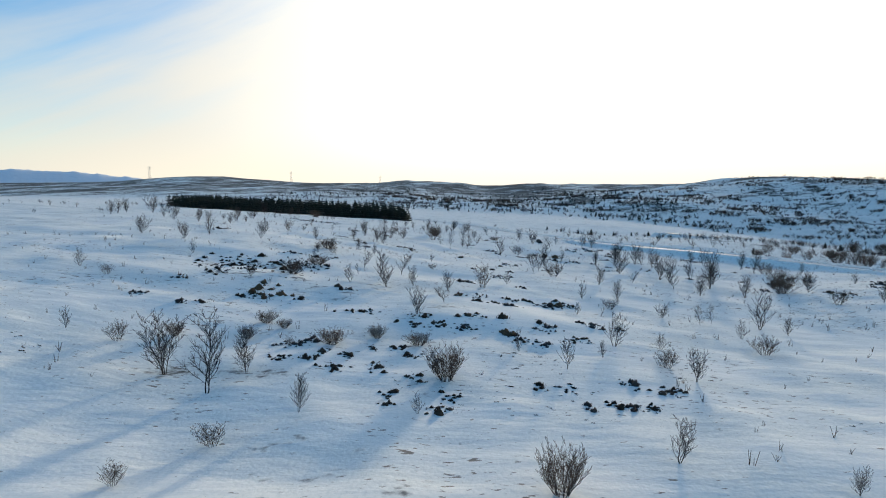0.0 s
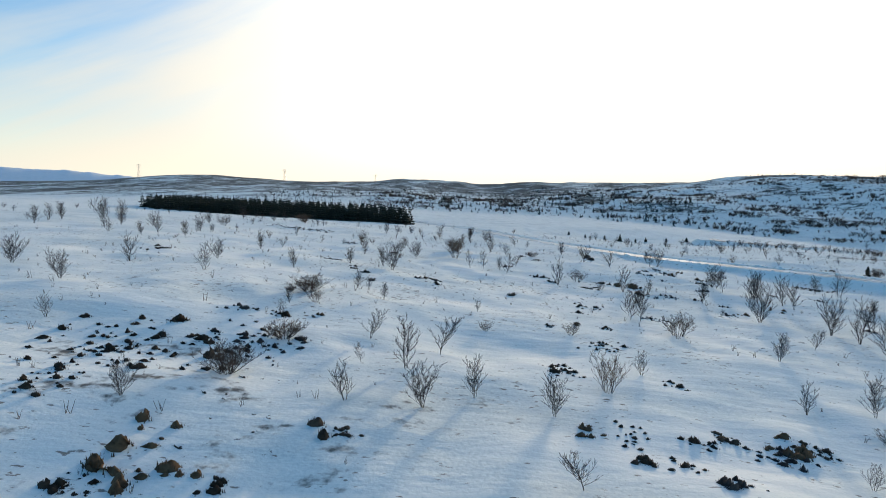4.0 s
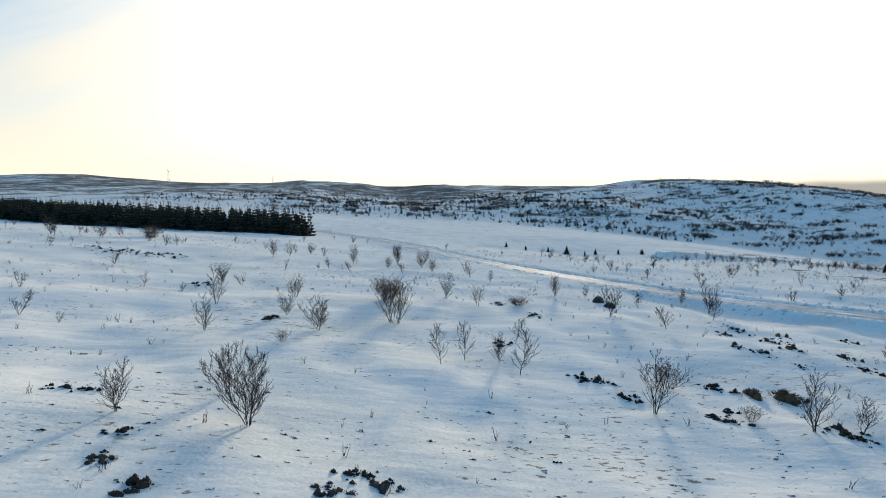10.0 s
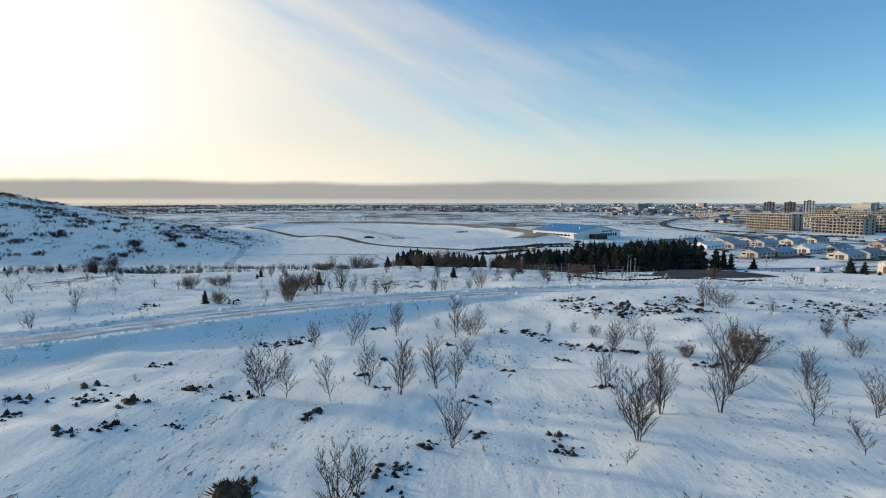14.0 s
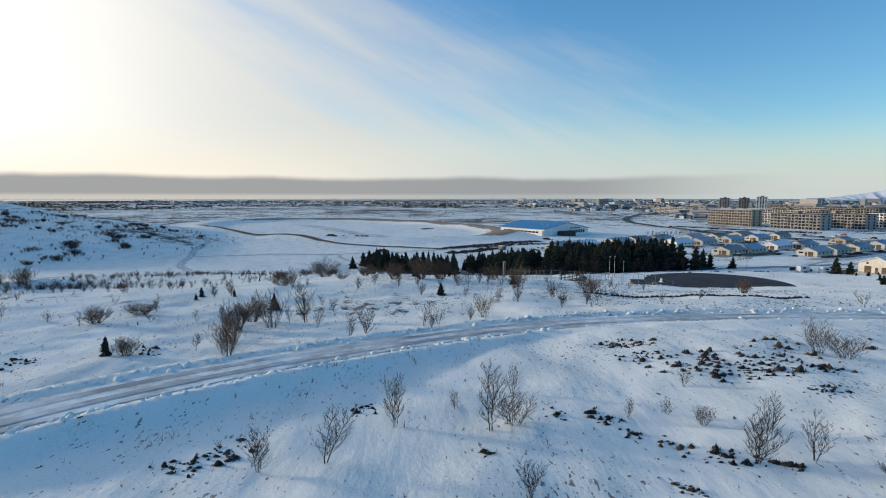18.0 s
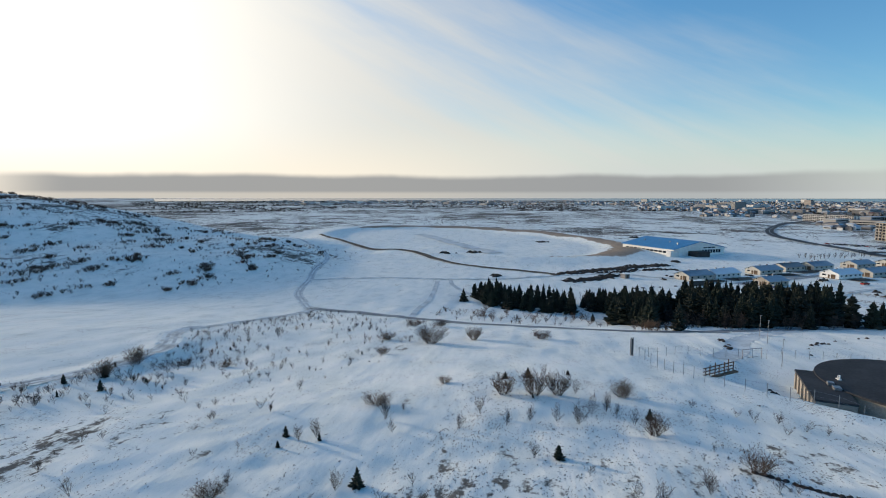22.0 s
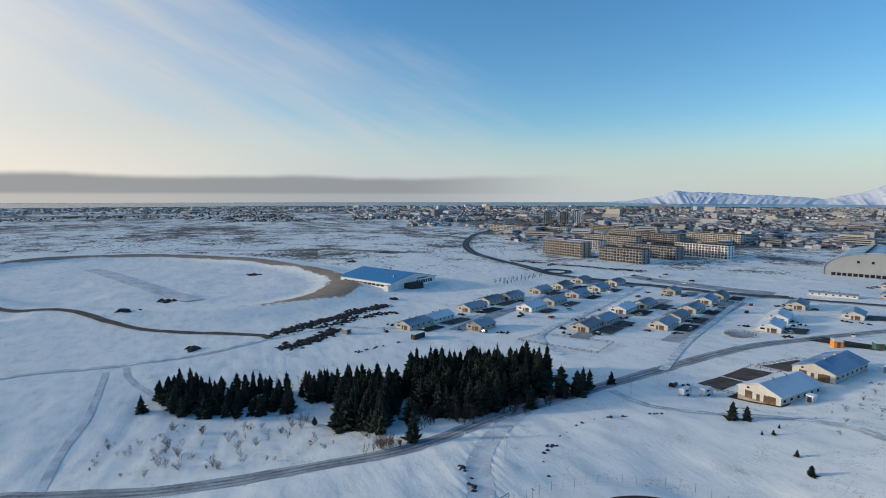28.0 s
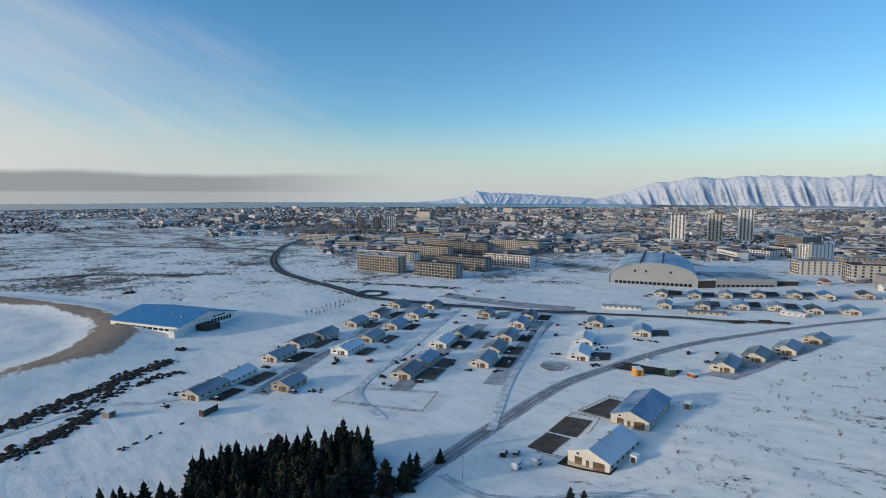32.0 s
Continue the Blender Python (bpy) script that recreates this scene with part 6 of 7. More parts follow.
paddock_fence([(291, -56), (297, -72), (270, -95), (257, -77)], "timber rail fence round a snowy riding paddock")
paddock_fence([(203, -82), (214.5, -115), (203.5, -117), (193, -85)], "timber rail fence round a trodden brown paddock", 3.2)
paddock_fence([(214, -118), (215, -140), (203, -142), (201, -119)], "timber rail fence round a grey sand paddock", 3.2)
ground_sheet("yard_1", 204, -84, 14, 9, -78, GRAVEL, "trodden brown paddock ground")
ground_sheet("yard_2", 206.5, -99, 15, 10.5, -76, GRAVEL, "frozen grey paddock ground")
ground_sheet("yard_3", 208, -120, 20, 12, -88, GRAVEL, "frozen grey paddock ground")
k = 4
axis = Vector((math.cos(radians(AXIS)), math.sin(radians(AXIS))))
for i, (x, y) in enumerate(ROW_AT):
    if i in (4, 8, 25, 26):
        continue
    lx = rnd.uniform(15, 22)
    px, py = x - 0.87 * 10.5 + 3 * axis.x, y - 0.5 * 10.5 + 3 * axis.y
    ground_sheet("yard_%d" % k, px, py, lx, rnd.uniform(7, 9.5), AXIS, rnd.choice((GRAVEL, GRAVEL, SOIL, TRODDEN)), "frozen sand paddock beside a stable", 0.14)
    k += 1
for x, y in ((330, -395), (308, -408), (290, -428), (272, -448), (250, -462), (285, -366), (262, -382), (240, -392)):
    ground_sheet("yard_%d" % k, x - 6, y - 6, 22, 12, -64, rnd.choice((GRAVEL, SOIL)), "dark trodden yard between stables", 0.2)
    k += 1
ground_sheet("yard_%d" % k, 212, -190, 30, 13, 8, SOIL, "dark muddy storage yard beside the road", 0.12)
ground_sheet("yard_%d" % (k + 1), 186, -82.5, 6, 17, -80, SOIL, "wet dark apron before the large stable", 0.12)
ground_sheet("yard_%d" % (k + 2), 182, -84, 28, 3.6, -80, GRAVEL, "dark wet strip beside the large stable", 0.1)

ground_sheet("yard_%d" % (k + 3), 676, 208, 238, 15, -153, TRACK, "grey trodden strip across the arena floor", 0.25)

# small huts and containers
for x, y, turn, w, d, h, mat, label in ((223, -176, -40, 5.5, 3.5, 3.0, ORANGE, "bright orange storage hut"), (212, -185, -40, 4.5, 3.2, 2.8, GREEN, "dark green storage container"), (203, -188.5, -20, 4.5, 2.0, 1.2, RED, "rust-red skip in the storage yard"), (334, 17, 30, 4.0, 3.0, 2.4, STONE, "grey hut standing alone in the snow"), (312, -10, -60, 7.5, 2.6, 2.7, DARKWALL, "dark container beside a stable"), (186, -146, -70, 4.0, 2.6, 2.2, STEEL, "grey tank trailer behind the stable"), (177, -95, -80, 2.4, 2.0, 2.2, WHITE, "white wrapped fodder tank")):
    hut = thing("storage_hut", label, "hut", pose(x, y, level(x, y), 0, 0, turn))
    part("wall", box(0, -d / 2, -0.4, w, d / 2, h, 0.05), mat, hut)
    part("roof", box(-0.15, -d / 2 - 0.15, h, w + 0.15, d / 2 + 0.15, h + 0.18, 0.05), FRESH_SNOW, hut, "thin snow cover")
    part("door", DOOR, None, hut, "", pose(-0.04, 0, h * 0.45, 0, 0, 90) @ Matrix.Diagonal((1.2, 1, h * 0.8, 1)))

# ---------------- riding hall ----------------
hall = thing("riding_hall", "large riding hall with a wide blue metal roof and window front", "hall", pose(452, -35, level(470, -50), 0, 0, 30))
HL, HW = 58, 50
bm = bmesh.new()
for ring in ([(0, 0), (HL, 0), (HL, -HW), (0, -HW)],):
    lo = [bm.verts.new((*p, -2)) for p in ring]
    mid = [bm.verts.new((*p, 5.0)) for p in ring]
    for i in range(4):
        j = (i + 1) % 4
        bm.faces.new((lo[i], lo[j], mid[j], mid[i]))
    r0, r1 = bm.verts.new((0, -HW / 2, 10.0)), bm.verts.new((HL, -HW / 2, 10.0))
    bm.faces.new((mid[3], mid[0], r0)), bm.faces.new((mid[1], mid[2], r1))
part("wall", bm, WHITE, hall)
bm = bmesh.new()
prof = [(1.2, 4.85), (-HW / 2, 10.1), (-HW - 1.2, 4.85), (-HW - 1.2, 5.2), (-HW / 2, 10.5), (1.2, 5.2)]
a = [bm.verts.new((-1.2, y, z)) for y, z in prof]
b = [bm.verts.new((HL + 1.2, y, z)) for y, z in prof]
bm.faces.new((a[0], a[1], a[4], a[5])), bm.faces.new((a[1], a[2], a[3], a[4])), bm.faces.new((b[5], b[4], b[1], b[0])), bm.faces.new((b[4], b[3], b[2], b[1]))
for i in range(6):
    j = (i + 1) % 6
    bm.faces.new((a[j], a[i], b[i], b[j]))
roof = part("roof", bm, ROOF_HALL, hall)
for x, y in ((8, -12), (20, -16), (34, -18), (46, -14)):
    part("roof_vent", box(x, y, 7.2, x + 1, y + 1, 9.2, 0.08), STEEL, roof)
for i in range(11):
    window(hall, 4.5 + i * 4.7, 0.03, 2.3, 3.8, 1.5)
part("porch", box(-4.5, -1.0, -2, 0.5, 7, 4.2, 0.1), WHITE, hall, "white porch block")
part("porch", box(-9, -26, -2, 0.2, -14, 3.4, 0.1), DARKWALL, hall, "dark glazed entrance")
for i in range(7):
    window(hall, -0.03, -28.5 - i * 2.7, 2.6, 2.0, 2.6, 90)
for y in (-32, -36, -40):
    part("sign_bar", box(-0.12, y, 5.0, -0.02, y + 3.2, 5.9), DARKWALL, hall)

# ---------------- arched sports hall ----------------
arena = thing("arched_sports_hall", "huge pale arched sports hall with a bluish snowy roof", "hall", pose(400, -418, level(370, -440), 0, 0, math.degrees(math.atan2(-37, -70))))
AW, AL, AH = 80, 105, 21
prof = [(0, -2), (0, 5)] + [(AW / 2 - AW / 2 * math.cos(t), 5 + (AH - 5) * math.sin(t) ** 0.9) for t in np.linspace(0.10, math.pi - 0.10, 22)] + [(AW, 5), (AW, -2)]
bm = bmesh.new()
a = [bm.verts.new((x, 0, z)) for x, z in prof]
bm.faces.new(a)
part("wall", bm, ARCH_SKIN, arena, "pale clad gable wall")
bm = bmesh.new()
bm.faces.new([bm.verts.new((x, AL, z)) for x, z in prof][::-1])
part("wall", bm, ARCH_SKIN, arena, "pale clad gable wall")
bm = bmesh.new()
a, b = [bm.verts.new((x, -0.8, z + 0.15)) for x, z in prof], [bm.verts.new((x, AL + 0.8, z + 0.15)) for x, z in prof]
c, d = [bm.verts.new((x, -0.8, z + 0.65)) for x, z in prof], [bm.verts.new((x, AL + 0.8, z + 0.65)) for x, z in prof]
for i in range(len(prof) - 1):
    bm.faces.new((c[i], c[i + 1], d[i + 1], d[i])), bm.faces.new((a[i + 1], a[i], b[i], b[i + 1]))
    bm.faces.new((a[i], a[i + 1], c[i + 1], c[i])), bm.faces.new((b[i + 1], b[i], d[i], d[i + 1]))
roof = part("roof", bm, roof_material("pale_blue_sheet", (0.13, 0.25, 0.35), 0.35), arena)
for x in (28, 48):
    part("roof_walkway", box(x, 0, AH - 1.2, x + 1.2, AL, AH + 1.0), DARKWALL, roof)
for i in range(18):
    window(arena, 7 + i * 3.9, -0.06, 1.6, 3.0, 2.6, 0, False)
for x in (24, 34, 56):
    window(arena, x, -0.06, 13, 2.0, 2.0, 0, False)
annex = thing("sports_annex", "long low pale annex with snowy roof beside the arched hall", "hall", pose(329, -455, level(310, -470), 0, 0, math.degrees(math.atan2(-70, -62))))
part("wall", box(0, 0, -2, 16, 30, 7), DARKWALL, annex, "dark glazed link")
part("wall", box(16.01, 0, -2, 72, 42, 8.5), ARCH_SKIN, annex)
part("wall", box(72.01, 4, -2, 94, 36, 6), DARKWALL, annex, "dark glazed end block")
part("roof", box(-0.3, -0.3, 7.0, 15.9, 30.3, 7.5), FRESH_SNOW, annex)
part("roof", box(16.1, -0.3, 8.5, 72.2, 42.3, 9.0), ROOF_GREY, annex)
part("roof", box(72.3, 3.7, 6.0, 94.3, 36.3, 6.5), FRESH_SNOW, annex)
for i in range(12):
    window(annex, 19 + i * 4.4, -0.06, 2.0, 3.2, 1.8, 0, False)


# ---------------- apartment blocks ----------------
BALCONY = bm_mesh("balcony", box(-1.6, -1.3, -0.1, 1.6, 0.05, 1.0, 0.04), STONE)
FLAT_PANE = bm_mesh("flat_pane", box(-0.5, -0.12, -0.5, 0.5, 0.05, 0.5), GLASS)


def apartment(x0, y0, x1, y1, floors, depth, wall, label, balcony=0.4, name="apartment_block", roof=None, storey=2.95, bays=3.6, group="apartment blocks", shift=0.0):
    """A block whose front runs from one corner to the next, its body behind it."""
    d = Vector((x1 - x0, y1 - y0))
    L, h = d.length, floors * storey
    z = level((x0 + x1) / 2, (y0 + y1) / 2)
    ob = thing(name, label, "apartment building", pose(x0, y0, z + shift, 0, 0, math.degrees(math.atan2(d.y, d.x))), group)
    part("wall", box(0, 0, -3 - shift, L, depth, h + 0.3), wall, ob)
    r = part("roof", box(-0.25, -0.25, h + 0.3, L + 0.25, depth + 0.25, h + 0.75), roof or rnd.choice((ROOF_FELT, ROOF_FELT, ROOF_GREY)), ob)
    part("stairhead", box(L * 0.4, depth * 0.3, h + 0.75, L * 0.4 + 5, depth * 0.7, h + 2.9), STONE, r)
    n = max(2, int(L / bays))
    for f in range(floors):
        for i in range(n):
            wx = (i + 0.5) * L / n
            m = pose(wx, 0, f * storey + 1.55) @ Matrix.Diagonal((2.9 if (i + f) % 3 else 2.0, 1, 2.1, 1))
            part("window", FLAT_PANE, None, ob, "", m)
            if f and (i * 7 + 3) % 10 < balcony * 10:
                part("balcony", BALCONY, None, ob, "", pose(wx, 0, f * storey + 0.1))
        for i in range(max(1, int(depth / 6))):
            part("window", FLAT_PANE, None, ob, "", pose(L, (i + 0.5) * depth / max(1, int(depth / 6)), f * storey + 1.55, 0, 0, 90) @ Matrix.Diagonal((1.9, 1, 1.7, 1)))
    return ob


apartment(642, -274, 583, -290, 6, 15, TAN, "tan apartment block with rows of balconies", 0.6)
apartment(563, -298, 513, -314, 5, 15, STONE, "grey apartment block with dark balconies", 0.5)
apartment(595, -358, 531, -374, 5, 15, STONE, "dark grey apartment block with pale window bands", 0.4)
apartment(582, -420, 520, -436, 5, 14, WHITE, "pale apartment block with dark bays", 0.3)
apartment(729, -338, 655, -366, 4, 14, WHITE, "long apartment block framed in white", 0.8)
apartment(742, -402, 660, -426, 5, 14, CREAM, "cream apartment block with brown bays", 0.4)
apartment(784, -480, 728, -498, 6, 15, TAN, "tan apartment block in the second row", 0.4)
apartment(712, -470, 645, -486, 6, 15, STONE, "dark grey apartment block in the second row", 0.4)
apartment(900, -520, 830, -540, 6, 15, TAN, "tan apartment block in the third row", 0.3)
apartment(716, -572, 640, -590, 5, 14, CREAM, "pale apartment block near the school", 0.3)
apartment(980, -450, 910, -480, 4, 14, CREAM, "low cream apartment block beyond the main road", 0.3)
apartment(1080, -400, 1000, -440, 4, 14, WHITE, "low white apartment block beyond the main road", 0.3)
apartment(312, -634, 297, -617, 5, 42, CREAM, "cream apartment block seen from its end", 0.1)
apartment(253, -592, 241, -575, 6, 45, CREAM, "cream apartment block with a snow roof", 0.1)
apartment(351, -778, 332, -770, 7, 40, WHITE, "white apartment block with black bays", 0.4)
apartment(295, -726, 281, -714, 4, 45, TAN, "tan apartment block behind the white one", 0.2)
apartment(403, -824, 366, -808, 4, 40, WHITE, "white block with a flat snowy roof", 0.2)
apartment(447, -980, 400, -960, 6, 40, STONE, "blue-grey glazed apartment block", 0.4)
apartment(412, -775, 381, -770, 3, 40, WHITE, "low white hall with a flat roof", 0.0)
apartment(222, -640, 205, -615, 6, 40, STONE, "grey apartment block at the edge of the district", 0.3)
apartment(205, -700, 180, -690, 4, 40, WHITE, "white low block at the edge of the district", 0.2)
for x, y, floors, mat, label in ((585, -912, 17, WHITE, "white residential tower with dark corner bays"), (556, -997, 17, CREAM, "cream residential tower with stacked balconies"), (527, -1063, 20, WHITE, "tall grey and white residential tower")):
    apartment(x + 11, y + 6, x - 11, y - 6, floors, 18, mat, label, 0.5, "tower_block", None, 2.95, 6.0, "residential towers")
for x, y, floors, mat in ((1272, -655, 10, STONE), (1252, -690, 10, STONE), (1235, -722, 11, WHITE)):
    apartment(x + 6, y + 9, x - 6, y - 9, floors, 16, mat, "far slab tower above the town", 0.3, "tower_block", None, 2.95, 5.0, "residential towers")

# ---------------- water tank and sports yard ----------------
TX, TY, TZ = 130.9, 0.9, -10.5
tank = thing("water_tank", "round concrete water tank with a dark felt roof", "water tank", pose(TX, TY, TZ))
bm = bmesh.new()
bmesh.ops.create_cone(bm, cap_ends=True, segments=72, radius1=15.0, radius2=15.0, depth=5.5, matrix=Matrix.Translation((0, 0, -3.0)))
part("wall", bm, CONCRETE, tank)
bm = bmesh.new()
bmesh.ops.create_cone(bm, cap_ends=True, segments=72, radius1=15.4, radius2=15.3, depth=0.35, matrix=Matrix.Translation((0, 0, -0.06)))
part("roof", bm, ROOF_FELT, tank)
bm = bmesh.new()
block(bm, 0.3, 12.1, 0.1, 1.3, 12.7, 0.3, 0.04)
for vx, vh in ((0.5, 0.75), (1.0, 0.65)):
    bmesh.ops.create_cone(bm, cap_ends=True, segments=12, radius1=0.13, radius2=0.13, depth=vh, matrix=Matrix.Translation((vx, 12.4, 0.25 + vh / 2)))
part("roof_vent", bm, WHITE, tank, "white roof vent")
pump = thing("pump_house", "brown concrete pump house with a flat dark roof", "building", pose(121.2, 21.9, -10.9, 0, 0, -13.7))
part("wall", box(0, -5.7, -5, 16.6, 0, 0), CONCRETE, pump)
part("roof", box(-0.15, -5.85, 0, 16.7, 0.15, 0.35), ROOF_FELT, pump)
for i in range(6):
    part("pilaster", box(0.8 + i * 2.8, -0.01, -5, 1.5 + i * 2.8, 0.28, -0.1), TAN, pump)
part("hatch", box(6, -5, 0.35, 7.6, -3.8, 0.8, 0.05), STEEL, pump)
part("hatch", box(8.4, -4.4, 0.35, 9.4, -3.4, 0.95, 0.05), STEEL, pump)
part("door", DOOR, None, pump, "", pose(-0.04, -3.2, -2.4, 0, 0, 90) @ Matrix.Diagonal((3.6, 1, 3.2, 1)))

FENCE_POST = mesh_of("post", *(lambda v, f: (tube(v, f, (0, 0, -0.3), (0, 0, 2.1), 0.05, 0.05, 5), (v, f))[1])([], []), STEEL)
WIRE = mesh_of("wire", *(lambda v, f: (tube(v, f, (0, 0, 0), (1, 0, 0), 0.012, 0.012, 3), (v, f))[1])([], []), STEEL)


def post_fence(chain, label, gap=3.0, closed=False):
    fence = thing("wire_fence", label, "fence", pose(*chain[0], level(*chain[0])), "wire fences")
    inv = fence.matrix_basis.inverted()
    for (ax, ay), (bx, by) in zip(chain, chain[1:]):
        n = max(1, round(math.hypot(bx - ax, by - ay) / gap))
        for i in range(n):
            p = Vector((ax + (bx - ax) * i / n, ay + (by - ay) * i / n, 0))
            q = Vector((ax + (bx - ax) * (i + 1) / n, ay + (by - ay) * (i + 1) / n, 0))
            p.z, q.z = level(p.x, p.y), level(q.x, q.y)
            part("post", FENCE_POST, None, fence, "", inv @ Matrix.Translation(p))
            for h in (0.5, 1.2, 1.9):
                m = Matrix.Translation(p + Vector((0, 0, h))) @ (q - p).to_track_quat("X", "Z").to_matrix().to_4x4() @ Matrix.Diagonal(((q - p).length, 1, 1, 1))
                part("wire", WIRE, None, fence, "", inv @ m)


post_fence([(141, 46), (128, 44), (118, 40), (112, 33), (108, 22), (106, 8), (108, -10), (118, -22)], "grey steel wire fence round the tank site")
post_fence([(141, 46), (149, 37), (155, 22), (158, 6), (158, -8), (152, -22), (140, -27), (118, -22)], "grey steel wire fence behind the tank site")
goal = thing("goal_frame", "grey steel ball-game goal frame", "goal", pose(154, 21.5, level(155, 19), 0, 0, -66))
for x in (0, 5.2):
    part("post", box(x - 0.06, -0.06, -0.2, x + 0.06, 0.06, 2.2), STEEL, goal)
part("crossbar", box(-0.06, -0.06, 2.2, 5.26, 0.06, 2.32), STEEL, goal)
part("net_rail", box(0, 0.9, 0.0, 5.2, 0.98, 0.08), STEEL, goal)
board = thing("screen_board", "tall dark board at the corner of the fence", "board", pose(141, 47.5, level(141, 47), 0, 0, 114))
part("panel", box(-0.35, -0.06, 0.3, 0.35, 0.06, 3.7, 0.03), DARKWALL, board)
for x in (-0.22, 0.22):
    part("post", box(x - 0.08, 0.06, -0.3, x + 0.08, 0.2, 4.0), STEEL, board)
rack = thing("timber_rack", "dark timber rack with upright poles in the snow", "rack", pose(126, 37.5, level(128, 36), 0, 0, -52))
for i in range(7):
    part("pole", box(i * 1.3 - 0.07, -0.07 + 0.1 * (i % 2), -0.2, i * 1.3 + 0.07, 0.07 + 0.1 * (i % 2), 1.9 + 0.3 * (i % 3)), TIMBER, rack)
for h in (0.5, 1.1, 1.7):
    part("rail", box(-0.3, 0.2, h - 0.07, 8.1, 0.34, h + 0.07), TIMBER, rack)
part("deck", box(-0.2, -0.9, 0.1, 8.0, -0.2, 0.35), TIMBER, rack)
for (ax, ay), (bx, by), n in zip([(79, 47), (76.5, 42), (74.5, 37)], [(76.5, 42), (74.5, 37), (71, 24)], (9, 10, 24)):
    for i in range(n):
        t = i / n
        px, py = ax + (bx - ax) * t + rnd.uniform(-0.1, 0.1), ay + (by - ay) * t + rnd.uniform(-0.1, 0.1)
        stone = thing("kerb_stone", "brown rough stone in a low row", "stone", Matrix.LocRotScale((px, py, level(px, py)), Euler((0, 0, rnd.uniform(0, 6))), (0.42, 0.35, 0.22)), "row of stones", data=rnd.choice(MOUND_MESHES[1]))
for x, y, h in ((150, 15, 6), (174, 8.5, 6), (188, 5, 6), (205, -52, 7)):
    lamp = thing("street_lamp", "slim grey street lamp standing in the snow", "street lamp", pose(x, y, level(x, y)), "street lamps")
    v, f = [], []
    tube(v, f, (0, 0, -0.3), (0, 0, h), 0.09, 0.05, 8)
    part("pole", mesh_of("pole", v, f, STEEL), None, lamp)
    part("head", box(-0.6, -0.12, h - 0.04, 0.15, 0.12, h + 0.1, 0.03), STEEL, lamp)

# stones and soil along tracks and banks
for chain, n, lo, hi, mat, nm, label in (
        ([(163, 3), (174, -1), (181, -10), (186, -16), (189.5, -31), (184, -52)], 30, 0.25, 0.7, 1, "bank_stones", "dark stones along the snow bank"),
        ([(301, 19), (310, -3)], 16, 0.5, 1.0, 1, "kerb_stones", "row of dark stones beside the wood"),
        ([(133, 23.3), (127, 23.8), (121, 24.4)], 60, 0.3, 0.8, 1, "soil_strip", "dark strip of soil and stones beside the pump house"),
        ([(174.5, 19), (170, 20), (163, 21)], 14, 0.4, 0.9, 1, "heaped_stones", "heap of dark stones beside the track")):
    line = smooth_chain(chain, 0.6)
    pieces = []
    for _ in range(n):
        px, py = rnd.choice(line)
        px, py = px + rnd.gauss(0, 0.5), py + rnd.gauss(0, 0.5)
        v, f = rnd.choice(LOW)
        s = rnd.uniform(lo, hi)
        pieces.append((v, f, (px, py, level(px, py)), (s, s * 0.8, s * 0.6), rnd.uniform(0, 6)))
    joined(nm, pieces, ROCK, label, "stones")
pieces = []
for chain, n in (([(345, 52), (362, 34), (372, 18), (386, 0), (400, -19)], 620), ([(318, 50), (332, 34), (345, 20)], 260), ([(352, 30), (366, 8), (378, -18)], 150)):
    line = smooth_chain(chain, 0.8)
    for _ in range(n):
        px, py = rnd.choice(line)
        px, py = px + rnd.gauss(0, 2.4), py + rnd.gauss(0, 2.4)
        v, f = rnd.choice(LOW)
        s = rnd.uniform(0.5, 1.8)
        pieces.append((v, f, (px, py, level(px, py)), (s, s * 0.8, s * 0.45), rnd.uniform(0, 6)))
for cx, cy, r, n in ((417, -28, 3, 14), (242, -326, 4, 16), (228, -338, 4, 16), (420, 132, 5, 16), (470, 118, 6, 16), (330, 88, 4, 12), (585, 60, 7, 20), (640, -40, 8, 16)):
    for _ in range(n):
        px, py = cx + rnd.gauss(0, r * 0.6), cy + rnd.gauss(0, r * 0.35)
        v, f = rnd.choice(LOW)
        s = rnd.uniform(0.8, 2.2)
        pieces.append((v, f, (px, py, level(px, py)), (s * 1.3, s, s * 0.6), rnd.uniform(0, 6)))
joined("soil_heaps", pieces, SOIL, "heaps and strips of black soil on the snow", "soil")


# ---------------- vehicles ----------------
PAINTS = [plain("car_paint_" + n, c, 0.3, 0.2, vary=0.05, scale=1.0) for n, c in (("white", (0.7, 0.71, 0.72)), ("grey", (0.2, 0.21, 0.22)), ("black", (0.02, 0.02, 0.022)), ("red", (0.3, 0.03, 0.025)), ("blue", (0.04, 0.08, 0.2)))]
WHEEL_BM = bmesh.new()
bmesh.ops.create_cone(WHEEL_BM, cap_ends=True, segments=14, radius1=0.33, radius2=0.33, depth=0.22, matrix=Matrix.Rotation(radians(90), 4, "X"))
WHEEL = bm_mesh("wheel", WHEEL_BM, TYRE)


